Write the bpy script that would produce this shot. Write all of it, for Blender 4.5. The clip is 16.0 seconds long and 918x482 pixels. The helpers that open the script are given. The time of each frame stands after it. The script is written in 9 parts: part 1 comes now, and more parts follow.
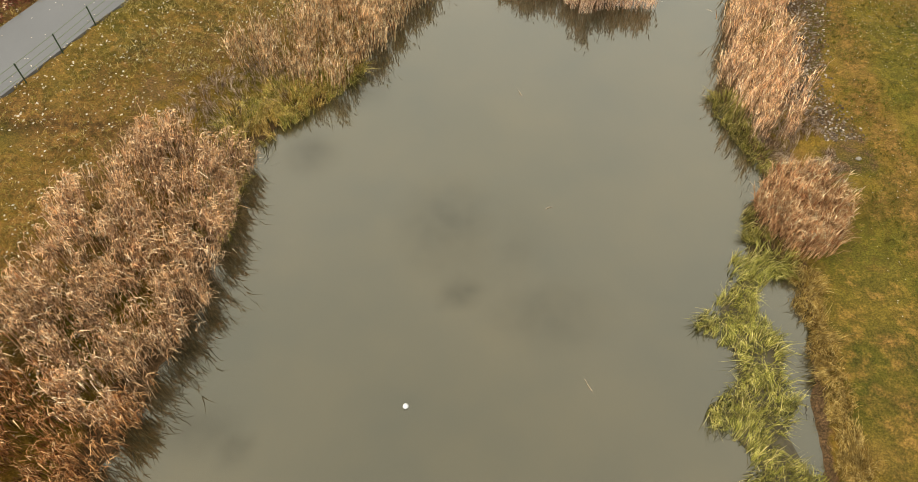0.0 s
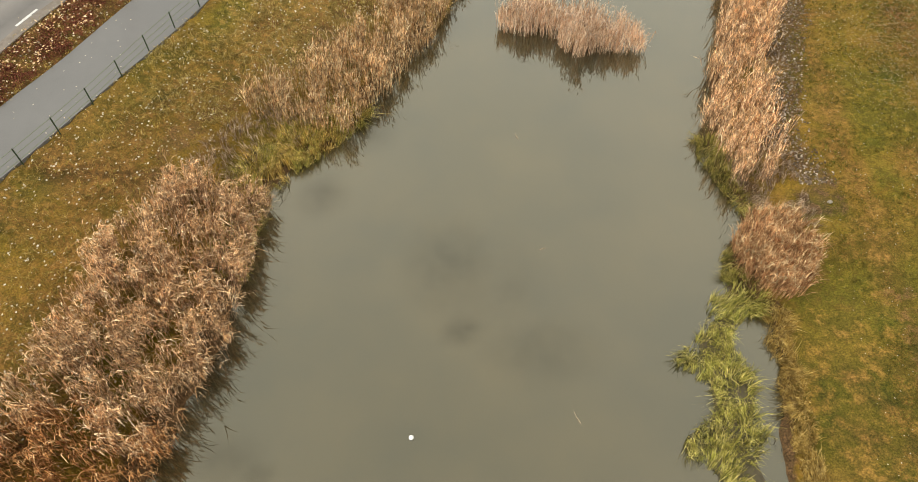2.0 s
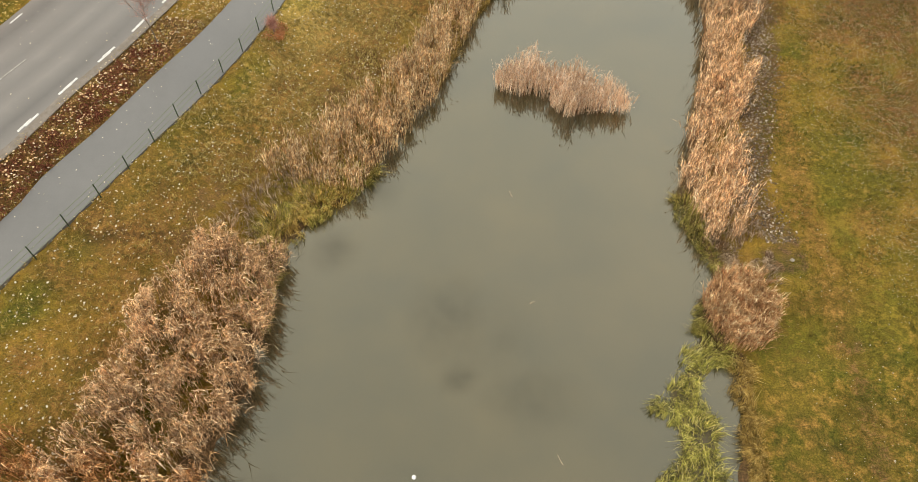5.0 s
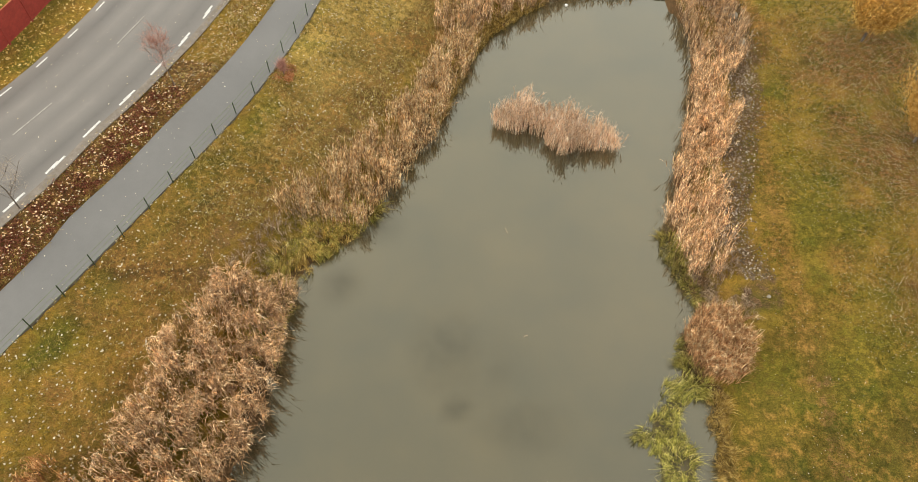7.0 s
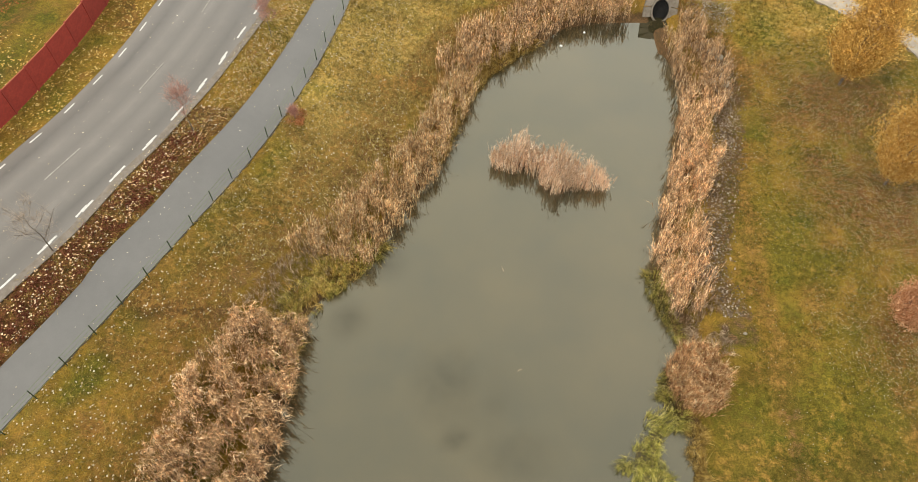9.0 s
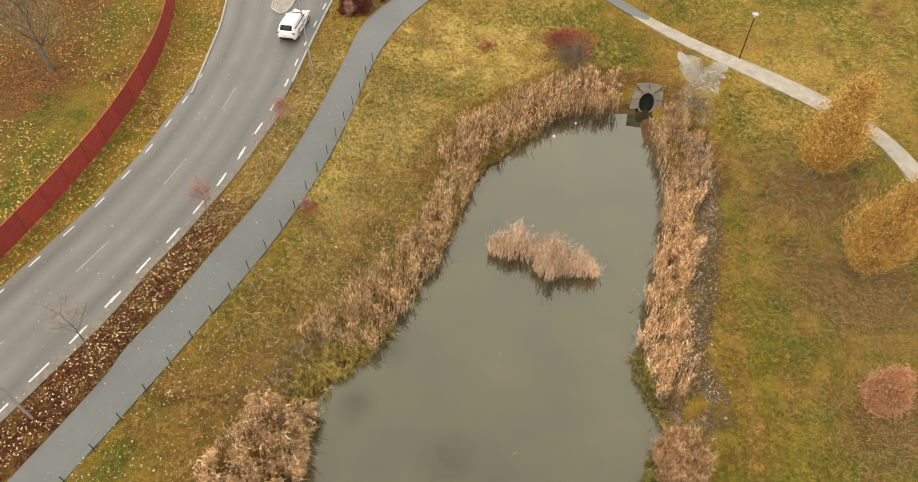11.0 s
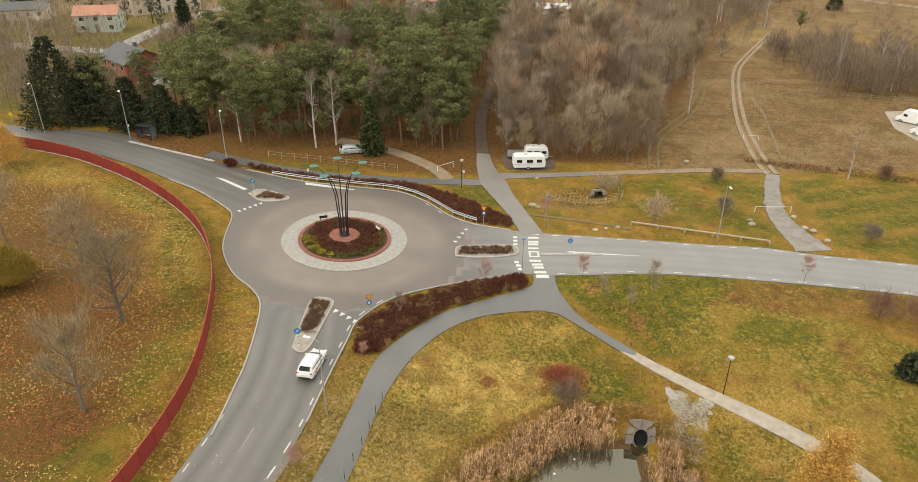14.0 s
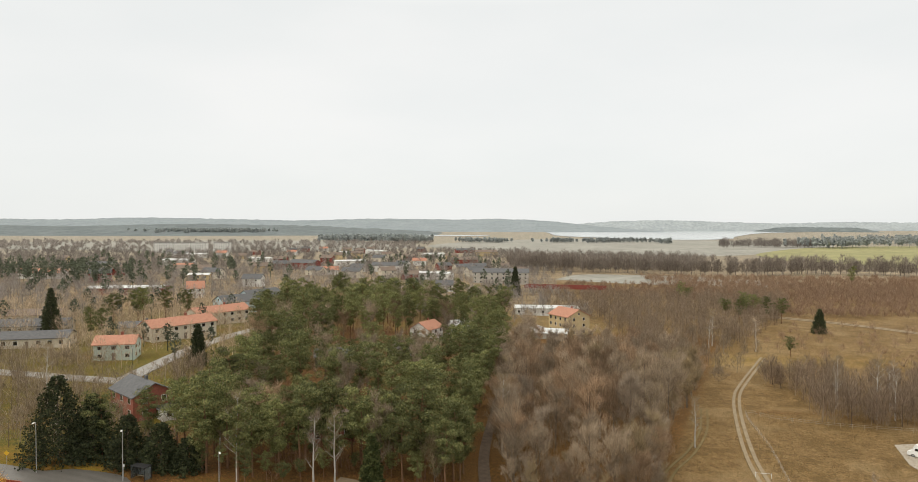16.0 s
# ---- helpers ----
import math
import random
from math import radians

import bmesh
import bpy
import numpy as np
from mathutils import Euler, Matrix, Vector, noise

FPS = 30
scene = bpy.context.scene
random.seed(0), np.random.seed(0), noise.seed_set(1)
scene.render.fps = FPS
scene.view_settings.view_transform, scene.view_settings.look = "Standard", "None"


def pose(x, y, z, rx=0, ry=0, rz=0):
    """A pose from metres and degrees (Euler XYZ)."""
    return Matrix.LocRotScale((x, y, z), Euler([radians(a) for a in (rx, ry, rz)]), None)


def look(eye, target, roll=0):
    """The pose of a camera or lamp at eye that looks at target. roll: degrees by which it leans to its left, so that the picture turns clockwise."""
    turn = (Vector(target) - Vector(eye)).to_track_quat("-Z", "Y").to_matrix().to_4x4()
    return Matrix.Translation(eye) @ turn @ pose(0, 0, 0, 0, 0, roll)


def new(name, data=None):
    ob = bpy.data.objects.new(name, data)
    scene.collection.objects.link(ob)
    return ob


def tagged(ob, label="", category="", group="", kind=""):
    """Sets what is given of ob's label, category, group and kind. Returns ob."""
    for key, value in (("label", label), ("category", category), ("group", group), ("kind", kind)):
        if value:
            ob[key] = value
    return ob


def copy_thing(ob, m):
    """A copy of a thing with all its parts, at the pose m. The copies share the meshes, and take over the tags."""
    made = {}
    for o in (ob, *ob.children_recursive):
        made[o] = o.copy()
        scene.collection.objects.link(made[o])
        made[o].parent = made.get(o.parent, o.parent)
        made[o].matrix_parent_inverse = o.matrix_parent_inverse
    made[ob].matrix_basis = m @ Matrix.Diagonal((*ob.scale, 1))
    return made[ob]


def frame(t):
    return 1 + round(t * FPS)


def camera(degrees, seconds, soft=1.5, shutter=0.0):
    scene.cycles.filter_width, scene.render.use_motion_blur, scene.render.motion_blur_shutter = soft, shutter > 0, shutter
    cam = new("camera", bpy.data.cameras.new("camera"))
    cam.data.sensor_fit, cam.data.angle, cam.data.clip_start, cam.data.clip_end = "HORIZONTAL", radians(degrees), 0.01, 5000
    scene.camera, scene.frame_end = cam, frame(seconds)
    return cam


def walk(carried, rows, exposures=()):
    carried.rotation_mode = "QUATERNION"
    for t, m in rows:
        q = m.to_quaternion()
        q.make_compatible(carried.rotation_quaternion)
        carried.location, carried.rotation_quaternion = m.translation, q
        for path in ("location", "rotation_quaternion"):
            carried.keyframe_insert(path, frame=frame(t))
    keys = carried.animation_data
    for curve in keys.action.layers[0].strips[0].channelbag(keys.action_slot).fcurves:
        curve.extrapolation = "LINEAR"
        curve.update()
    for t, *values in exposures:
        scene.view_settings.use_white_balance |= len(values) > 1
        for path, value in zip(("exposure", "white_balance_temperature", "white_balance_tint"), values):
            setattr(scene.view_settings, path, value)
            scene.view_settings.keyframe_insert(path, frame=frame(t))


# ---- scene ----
# ---- the camera: a drone that climbs and then tilts up ----
cam = camera(67.93, 16.0, 0.6)
# seconds, x, y, z, yaw, pitch, roll
PATH = [
    (0.0, 0.0, 0.0, 21.903, -0.006, -53.261, -0.07),
    (0.5, -0.058, -0.0, 22.645, 0.056, -53.281, -0.024),
    (1.0, -0.071, 0.007, 23.378, 0.097, -53.332, 0.016),
    (1.5, -0.023, 0.02, 24.103, 0.105, -53.332, 0.049),
    (2.0, 0.015, 0.017, 24.831, 0.134, -53.32, 0.066),
    (2.5, 0.055, 0.008, 25.558, 0.171, -53.316, 0.068),
    (3.0, 0.087, 0.013, 26.279, 0.223, -53.316, 0.058),
    (3.5, 0.098, 0.014, 27.011, 0.298, -53.307, 0.044),
    (4.0, 0.112, 0.031, 27.753, 0.357, -53.299, 0.035),
    (6.5, 0.334, 0.174, 31.603, 0.611, -53.276, 0.003),
    (7.0, 0.356, 0.206, 32.43, 0.662, -53.259, -0.01),
    (7.5, 0.389, 0.247, 33.298, 0.71, -53.272, -0.032),
    (8.0, 0.422, 0.285, 34.255, 0.741, -53.319, -0.057),
    (10.0, 0.438, 0.401, 38.495, 0.796, -53.2, -0.134),
    (10.5, 0.442, 0.43, 39.66, 0.809, -51.869, -0.153),
    (11.0, 0.451, 0.475, 40.841, 0.819, -49.452, -0.157),
    (11.5, 0.432, 0.523, 42.09, 0.84, -46.348, -0.148),
    (12.0, 0.405, 0.589, 43.359, 0.882, -43.075, -0.132),
    (12.5, 0.38, 0.66, 44.628, 0.906, -39.578, -0.113),
    (13.0, 0.35, 0.702, 45.926, 0.933, -35.596, -0.09),
    (13.5, 0.299, 0.726, 47.244, 0.989, -31.33, -0.07),
    (14.0, 0.246, 0.775, 48.578, 1.04, -27.006, -0.056),
    (14.5, 0.172, 0.825, 49.926, 1.092, -21.828, -0.052),
    (15.0, 0.084, 0.843, 51.276, 1.132, -15.329, -0.058),
    (15.5, 0.016, 0.842, 52.616, 1.167, -8.19, -0.074),
    (16.0, -0.043, 0.833, 53.943, 1.195, -1.535, -0.091),
]
walk(cam, [(t, pose(x, y, z, 90 + pitch, 0, yaw) @ pose(0, 0, 0, 0, 0, -roll)) for t, x, y, z, yaw, pitch, roll in PATH],
     [(0, 0.38), (8.0, 0.42), (12.5, 0.36), (13.5, 0.30), (14.0, 0.30), (14.5, 0.26), (15.0, 0.16), (15.5, 0.10), (16.0, 0.06)])

# ---- light: a white overcast sky and a faint broad sun ----
world = bpy.data.worlds.new("overcast")
scene.world = world
world.use_nodes = True
wn, wl = world.node_tree.nodes, world.node_tree.links
wn.clear()
w_out = wn.new("ShaderNodeOutputWorld")
w_bg = wn.new("ShaderNodeBackground")
w_sky = wn.new("ShaderNodeTexSky")
w_sky.sky_type = "NISHITA"
w_sky.sun_disc = False
w_sky.sun_elevation, w_sky.sun_rotation = radians(38), radians(200)
w_dim = wn.new("ShaderNodeMix")
w_dim.data_type = "RGBA"
w_dim.blend_type = "MULTIPLY"
w_dim.inputs[0].default_value = 1.0
w_dim.inputs[7].default_value = (0.09, 0.09, 0.09, 1)
w_tc = wn.new("ShaderNodeTexCoord")
w_map = wn.new("ShaderNodeMapping")
w_map.inputs["Scale"].default_value = (1.2, 1.2, 3.5)
w_noise = wn.new("ShaderNodeTexNoise")
w_noise.inputs["Scale"].default_value = 1.6
w_noise.inputs["Detail"].default_value = 4
w_ramp = wn.new("ShaderNodeValToRGB")
w_ramp.color_ramp.elements[0].position = 0.3
w_ramp.color_ramp.elements[0].color = (0.885, 0.905, 0.895, 1)
w_ramp.color_ramp.elements[1].position = 0.7
w_ramp.color_ramp.elements[1].color = (0.975, 0.972, 0.955, 1)
w_mix = wn.new("ShaderNodeMix")
w_mix.data_type = "RGBA"
w_mix.inputs[0].default_value = 0.93
wl.new(w_tc.outputs["Generated"], w_map.inputs["Vector"])
wl.new(w_map.outputs["Vector"], w_noise.inputs["Vector"])
wl.new(w_noise.outputs["Fac"], w_ramp.inputs["Fac"])
wl.new(w_sky.outputs["Color"], w_dim.inputs[6])
wl.new(w_dim.outputs[2], w_mix.inputs[6])
wl.new(w_ramp.outputs["Color"], w_mix.inputs[7])
# the cloud is thin and bright half way up, thicker overhead and towards the horizon
w_sep = wn.new("ShaderNodeSeparateXYZ")
wl.new(w_tc.outputs["Generated"], w_sep.inputs["Vector"])
w_thick = wn.new("ShaderNodeValToRGB")
w_thick.color_ramp.elements[0].position = 0.30
w_thick.color_ramp.elements[0].color = (0.965, 0.965, 0.96, 1)
w_thick.color_ramp.elements[1].position = 1.0
w_thick.color_ramp.elements[1].color = (1.10, 1.03, 0.90, 1)
for w_at, w_col in ((0.48, (1.58, 1.55, 1.46, 1)), (0.74, (1.48, 1.41, 1.27, 1))):
    w_mid = w_thick.color_ramp.elements.new(w_at)
    w_mid.color = w_col
wl.new(w_sep.outputs["Z"], w_thick.inputs["Fac"])
w_cloud = wn.new("ShaderNodeMix")
w_cloud.data_type, w_cloud.blend_type = "RGBA", "MULTIPLY"
w_cloud.inputs[0].default_value = 1.0
wl.new(w_mix.outputs[2], w_cloud.inputs[6])
wl.new(w_thick.outputs["Color"], w_cloud.inputs[7])
wl.new(w_cloud.outputs[2], w_bg.inputs["Color"])
wl.new(w_bg.outputs["Background"], w_out.inputs["Surface"])
w_bg.inputs["Strength"].default_value = 0.97
sun = new("sun", bpy.data.lights.new("sun", "SUN"))
sun.data.energy, sun.data.angle, sun.data.color = 1.2, radians(24), (1.0, 0.93, 0.80)
sun.matrix_world = look((-42, -22, 48), (0, 0, 0))

# ---- tools ----
def link_noise(nt, scale, detail=4, rough=0.6, vec=None):
    n = nt.nodes.new("ShaderNodeTexNoise")
    n.inputs["Scale"].default_value, n.inputs["Detail"].default_value, n.inputs["Roughness"].default_value = scale, detail, rough
    if vec is not None:
        nt.links.new(vec, n.inputs["Vector"])
    return n.outputs["Fac"]


def ramp(nt, fac, stops):
    r = nt.nodes.new("ShaderNodeValToRGB")
    els = r.color_ramp.elements
    while len(els) < len(stops):
        els.new(0.5)
    for e, (p, c) in zip(els, stops):
        e.position, e.color = p, (*c, 1) if len(c) == 3 else c
    nt.links.new(fac, r.inputs["Fac"])
    return r.outputs["Color"]


def mixc(nt, fac, a, b, mode="MIX"):
    m = nt.nodes.new("ShaderNodeMix")
    m.data_type, m.blend_type = "RGBA", mode
    for socket, v in ((m.inputs[0], fac), (m.inputs[6], a), (m.inputs[7], b)):
        if isinstance(v, (int, float)):
            socket.default_value = v
        elif isinstance(v, tuple):
            socket.default_value = (*v, 1)
        else:
            nt.links.new(v, socket)
    return m.outputs[2]


def blank(name, rough=0.8, metal=0.0, spec=0.4):
    m = bpy.data.materials.new(name)
    m.use_nodes = True
    nt = m.node_tree
    b = nt.nodes["Principled BSDF"]
    b.inputs["Roughness"].default_value, b.inputs["Metallic"].default_value = rough, metal
    b.inputs["Specular IOR Level"].default_value = spec
    tc = nt.nodes.new("ShaderNodeTexCoord")
    return m, nt, b, tc.outputs["Object"]


def bump(nt, b, fac, strength, dist):
    n = nt.nodes.new("ShaderNodeBump")
    n.inputs["Strength"].default_value, n.inputs["Distance"].default_value = strength, dist
    nt.links.new(fac, n.inputs["Height"])
    nt.links.new(n.outputs["Normal"], b.inputs["Normal"])


def surface(name, c1, c2, scale=4.0, rough=0.8, metal=0.0, bumpy=0.2, fine=6.0, vary="", spread=0.25, spec=0.4):
    """A worn surface: two colours in patches, a finer grain over them, a fine relief; vary: 'island' or 'object'."""
    m, nt, b, vec = blank(name, rough, metal, spec)
    big = link_noise(nt, scale, 5, 0.6, vec)
    small = link_noise(nt, scale * fine, 3, 0.7, vec)
    col = ramp(nt, big, [(0.32, c1), (0.68, c2)])
    grain = ramp(nt, small, [(0.3, (0.78, 0.78, 0.78)), (0.7, (1.12, 1.12, 1.12))])
    col = mixc(nt, 1.0, col, grain, "MULTIPLY")
    if vary:
        info = nt.nodes.new("ShaderNodeNewGeometry" if vary == "island" else "ShaderNodeObjectInfo")
        rnd = info.outputs["Random Per Island" if vary == "island" else "Random"]
        lo, hi = 1 - spread, 1 + spread
        col = mixc(nt, 1.0, col, ramp(nt, rnd, [(0.0, (lo, lo, lo)), (1.0, (hi, hi * 0.98, hi * 0.94))]), "MULTIPLY")
    nt.links.new(col, b.inputs["Base Color"])
    if bumpy:
        bump(nt, b, small, bumpy, 0.03)
    return m


def leafy(name, stops, rough=0.75, through_=0.3, spread=0.22, mottle=0.0):
    """Blades and leaves: every one takes its own colour out of the stops."""
    m, nt, b, vec = blank(name, rough, 0.0, 0.25)
    geo = nt.nodes.new("ShaderNodeNewGeometry")
    col = ramp(nt, geo.outputs["Random Per Island"], stops)
    patch = ramp(nt, link_noise(nt, 0.5, 3, 0.6, vec), [(0.3, (0.8, 0.78, 0.75)), (0.7, (1.15, 1.15, 1.15))])
    col = mixc(nt, 1.0, col, patch, "MULTIPLY")
    if mottle:
        # tufts of paler and darker growth, a hand or two across
        lo, hi = 1 - mottle, 1 + mottle
        col = mixc(nt, 1.0, col, ramp(nt, link_noise(nt, 3.2, 3, 0.7, vec), [(0.40, (lo, lo * 0.95, lo * 0.9)), (0.60, (hi, hi, hi))]), "MULTIPLY")
    each = nt.nodes.new("ShaderNodeObjectInfo")
    lo, hi = 1 - spread, 1 + spread
    col = mixc(nt, 1.0, col, ramp(nt, each.outputs["Random"], [(0.0, (lo, lo, lo)), (1.0, (hi, hi, hi))]), "MULTIPLY")
    nt.links.new(col, b.inputs["Base Color"])
    # thin blades let some light through
    thin = nt.nodes.new("ShaderNodeBsdfTranslucent")
    nt.links.new(col, thin.inputs["Color"])
    both = nt.nodes.new("ShaderNodeMixShader")
    both.inputs["Fac"].default_value = through_
    nt.links.new(b.outputs["BSDF"], both.inputs[1])
    nt.links.new(thin.outputs["BSDF"], both.inputs[2])
    nt.links.new(both.outputs["Shader"], nt.nodes["Material Output"].inputs["Surface"])
    return m


def tri_mesh(name, v, f):
    """A mesh from arrays of vertices (n, 3) and triangles (m, 3)."""
    me = bpy.data.meshes.new(name)
    v, f = np.asarray(v, np.float32), np.asarray(f, np.int32)
    me.vertices.add(len(v))
    me.vertices.foreach_set("co", v.ravel())
    me.loops.add(len(f) * 3)
    me.loops.foreach_set("vertex_index", f.ravel())
    me.polygons.add(len(f))
    me.polygons.foreach_set("loop_start", np.arange(0, len(f) * 3, 3, dtype=np.int32))
    me.update(calc_edges=True)
    me.validate()
    return me


def mesh_from(name, v, faces, mat=None, smooth=False):
    me = bpy.data.meshes.new(name)
    me.from_pydata([tuple(p) for p in v], [], [tuple(int(i) for i in q) for q in faces])
    me.update()
    if mat:
        me.materials.append(mat)
    if smooth:
        me.shade_smooth()
    return me


def hang(ob, parent):
    ob.parent = parent
    return ob


def part(name, bm, mat, parent=None, label=""):
    """One mesh object out of a bmesh (or of a mesh), under a thing or a part."""
    if isinstance(bm, bmesh.types.BMesh):
        me = bpy.data.meshes.new(name)
        bm.to_mesh(me)
        bm.free()
    else:
        me = bm
    if mat and not me.materials:
        me.materials.append(mat)
    ob = new(name, me)
    if parent:
        ob.parent = parent
    return tagged(ob, label=label)


def box(bm, c, s, rot=0.0, bevel=0.0, taper=1.0):
    """A box of size s about c, turned about z, bevelled; taper narrows its top."""
    made = bmesh.ops.create_cube(bm, size=1.0)["verts"]
    for p in made:
        k = taper if p.co.z > 0 else 1.0
        p.co = Vector((p.co.x * s[0] * k, p.co.y * s[1] * k, p.co.z * s[2]))
    if bevel:
        edges = list({e for p in made for e in p.link_edges})
        made = [q for q in bmesh.ops.bevel(bm, geom=edges, offset=bevel, segments=1, affect="EDGES", profile=0.5)["verts"]]
    m = Matrix.Translation(c) @ Matrix.Rotation(rot, 4, "Z")
    bmesh.ops.transform(bm, matrix=m, verts=made)
    return made


def tube(bm, points, radii, sides=8, cap=True):
    """A round bar through the points, with a radius at each."""
    rings = []
    pts = [Vector(p) for p in points]
    for i, p in enumerate(pts):
        d = (pts[min(i + 1, len(pts) - 1)] - pts[max(i - 1, 0)]).normalized()
        a = d.orthogonal().normalized()
        b = d.cross(a)
        r = radii[i] if isinstance(radii, (list, tuple)) else radii
        rings.append([bm.verts.new(p + (a * math.cos(2 * math.pi * k / sides) + b * math.sin(2 * math.pi * k / sides)) * r) for k in range(sides)])
    for lo, hi in zip(rings, rings[1:]):
        # the rings may start at other angles: join each to its nearest
        off = min(range(sides), key=lambda o: sum((lo[k].co - hi[(k + o) % sides].co).length for k in range(0, sides, 2)))
        for k in range(sides):
            bm.faces.new((lo[k], lo[(k + 1) % sides], hi[(k + 1 + off) % sides], hi[(k + off) % sides]))
    if cap:
        bm.faces.new(rings[0][::-1])
        bm.faces.new(rings[-1])
    return rings


def thing(name, at, label, category, group="", kind="", turn=0.0):
    ob = new(name)
    ob.matrix_basis = Matrix.Translation(at) @ Matrix.Rotation(turn, 4, "Z")
    return tagged(ob, label, category, group, kind)


def inside(poly, x, y):
    """Which of the points (x, y) lie within the outline."""
    p = np.asarray(poly, float)
    hit = np.zeros(np.shape(x), bool)
    j = len(p) - 1
    for i in range(len(p)):
        cross = (p[i, 1] > y) != (p[j, 1] > y)
        with np.errstate(divide="ignore", invalid="ignore"):
            hit ^= cross & (x < (p[j, 0] - p[i, 0]) * (y - p[i, 1]) / (p[j, 1] - p[i, 1] + 1e-12) + p[i, 0])
        j = i
    return hit


def away(poly, x, y, closed=True):
    """Distance of the points from an outline or a line."""
    p = np.asarray(poly, float)
    best = np.full(np.shape(x), 1e9)
    for i in range(len(p) if closed else len(p) - 1):
        a, b = p[i], p[(i + 1) % len(p)]
        d = b - a
        u = np.clip(((x - a[0]) * d[0] + (y - a[1]) * d[1]) / (d @ d + 1e-9), 0, 1)
        best = np.minimum(best, np.hypot(x - a[0] - u * d[0], y - a[1] - u * d[1]))
    return best


def soft_line(points, step=1.0):
    """A smooth line through the points, at even steps."""
    p = np.asarray(points, float)
    p = np.vstack([2 * p[0] - p[1], p, 2 * p[-1] - p[-2]])
    out = []
    for i in range(1, len(p) - 2):
        a, b, c, d = p[i - 1], p[i], p[i + 1], p[i + 2]
        n = max(2, int(np.linalg.norm(c - b) / step))
        for k in range(n):
            u = k / n
            out.append(0.5 * (2 * b + (c - a) * u + (2 * a - 5 * b + 4 * c - d) * u * u + (3 * b - a - 3 * c + d) * u ** 3))
    out.append(p[-2])
    return np.array(out)


# ---- the lie of the land: spot heights x, y, z by area ----
POND_BANK = [(-8, 0, .3), (-12, 8, .5), (-9, 13, .3), (-7, 22, .3), (-3, 33, .3), (1, 40, .3), (8, 49, .4), (15, 52, .4), (20, 45, .4), (15, 35, .3), (14, 22, .3), (15, 10, .3), (13, 0, .3)]
MEADOW = [(22, 10, .9), (22, 30, .9), (28, 44, 1.8), (26, 52, 2.5), (32, 64, 3.7), (45, 40, 2.6), (45, 10, 2.), (70, 30, 3.5), (70, 60, 4.6), (2, 57, 2.1), (-10, 36, 2.6), (-8, 50, 3.2), (-14, 22, 2.5), (-17, 12, 2.6), (-19, 20, 3.2), (-16.2, 26, 3.3), (0, -60, 2), (-80, -50, 4), (80, -50, 2)]
ROADSIDE = [(-18, 33, 4.), (-21, 29, 4.25), (-17, 41, 4.4), (-16, 44, 4.55), (-18, 59, 5.2), (-35, 39, 4.9), (-30, 20, 4.4), (-60, 30, 5.5), (-50, 60, 6.), (10, 76, 4.7), (7, 86, 5.4), (-8, 80, 5.4), (-16, 74, 5.6), (-16, 90, 6.3), (-26, 80, 6.4), (42, 85, 5.2), (25, 91, 5.3), (52, 85, 5.2), (75, 78, 5.2), (-40, 103, 9.), (-72, 111, 11.6), (-100, 114, 13.)]
UPLAND = [(10, 113, 5.5), (88, 135, 5.6), (50, 120, 5.3), (-40, 130, 9.9), (-71, 142, 11.5), (-103, 195, 14.), (-112, 245, 14.), (-20, 160, 9.), (-16, 243, 10.), (46, 320, 3.), (100, 250, 3.5), (60, 180, 4.6), (150, 150, 4.), (200, 60, 4.), (0, 400, 6), (-200, 300, 14), (-250, 100, 13), (-150, 30, 8), (300, 400, 2), (-100, 500, 9)]
SPOT = np.array(POND_BANK + MEADOW + ROADSIDE + UPLAND, float)
N_SPOT = len(SPOT)
gram = np.zeros((N_SPOT + 1, N_SPOT + 1))
gram[:N_SPOT, :N_SPOT] = np.sqrt(((SPOT[:, None, :2] - SPOT[None, :, :2]) ** 2).sum(2) + 9.0) - 2.0 * np.eye(N_SPOT)
gram[N_SPOT, :N_SPOT] = gram[:N_SPOT, N_SPOT] = 1
PULL = np.linalg.solve(gram, np.append(SPOT[:, 2], 0))
POND = soft_line([(-13, -3), (-12.5, 3), (-11.4, 7.5), (-10.6, 10.5), (-9.7, 13.5), (-9.7, 17), (-9.6, 20.4), (-8.2, 22.9), (-6.2, 25.0), (-4.0, 29.2), (-1.8, 33.8), (-0.1, 39.2), (1.9, 43.8), (5.6, 47.6), (9.2, 50.6), (12, 51.2), (15.2, 51.4), (16.6, 50.9), (16.4, 47.7), (17.4, 44.3), (16.4, 38), (14.9, 33), (13.5, 28.3), (12.5, 24.2), (13.2, 21.7), (13.2, 19.4), (12.2, 17.3), (12.4, 15.6), (13.1, 14.9), (12.9, 12.4), (12.0, 9), (11.5, 6), (11, 0), (10, -4)], 0.8)


def land(x, y):
    """Height of the land, without the pond's basin."""
    x, y = np.asarray(x, float), np.asarray(y, float)
    r = np.hypot(x, y - 100)
    k = np.minimum(1, 380 / np.maximum(r, 1))
    xc, yc = x * k, 100 + (y - 100) * k
    z = np.full(x.shape, PULL[N_SPOT])
    for (sx, sy, _), w in zip(SPOT, PULL):
        z = z + w * np.sqrt((xc - sx) ** 2 + (yc - sy) ** 2 + 9.0)
    f = np.clip((r - 380) / 900, 0, 1)
    f = f * f * (3 - 2 * f)
    return z * (1 - f) + 3.0 * f


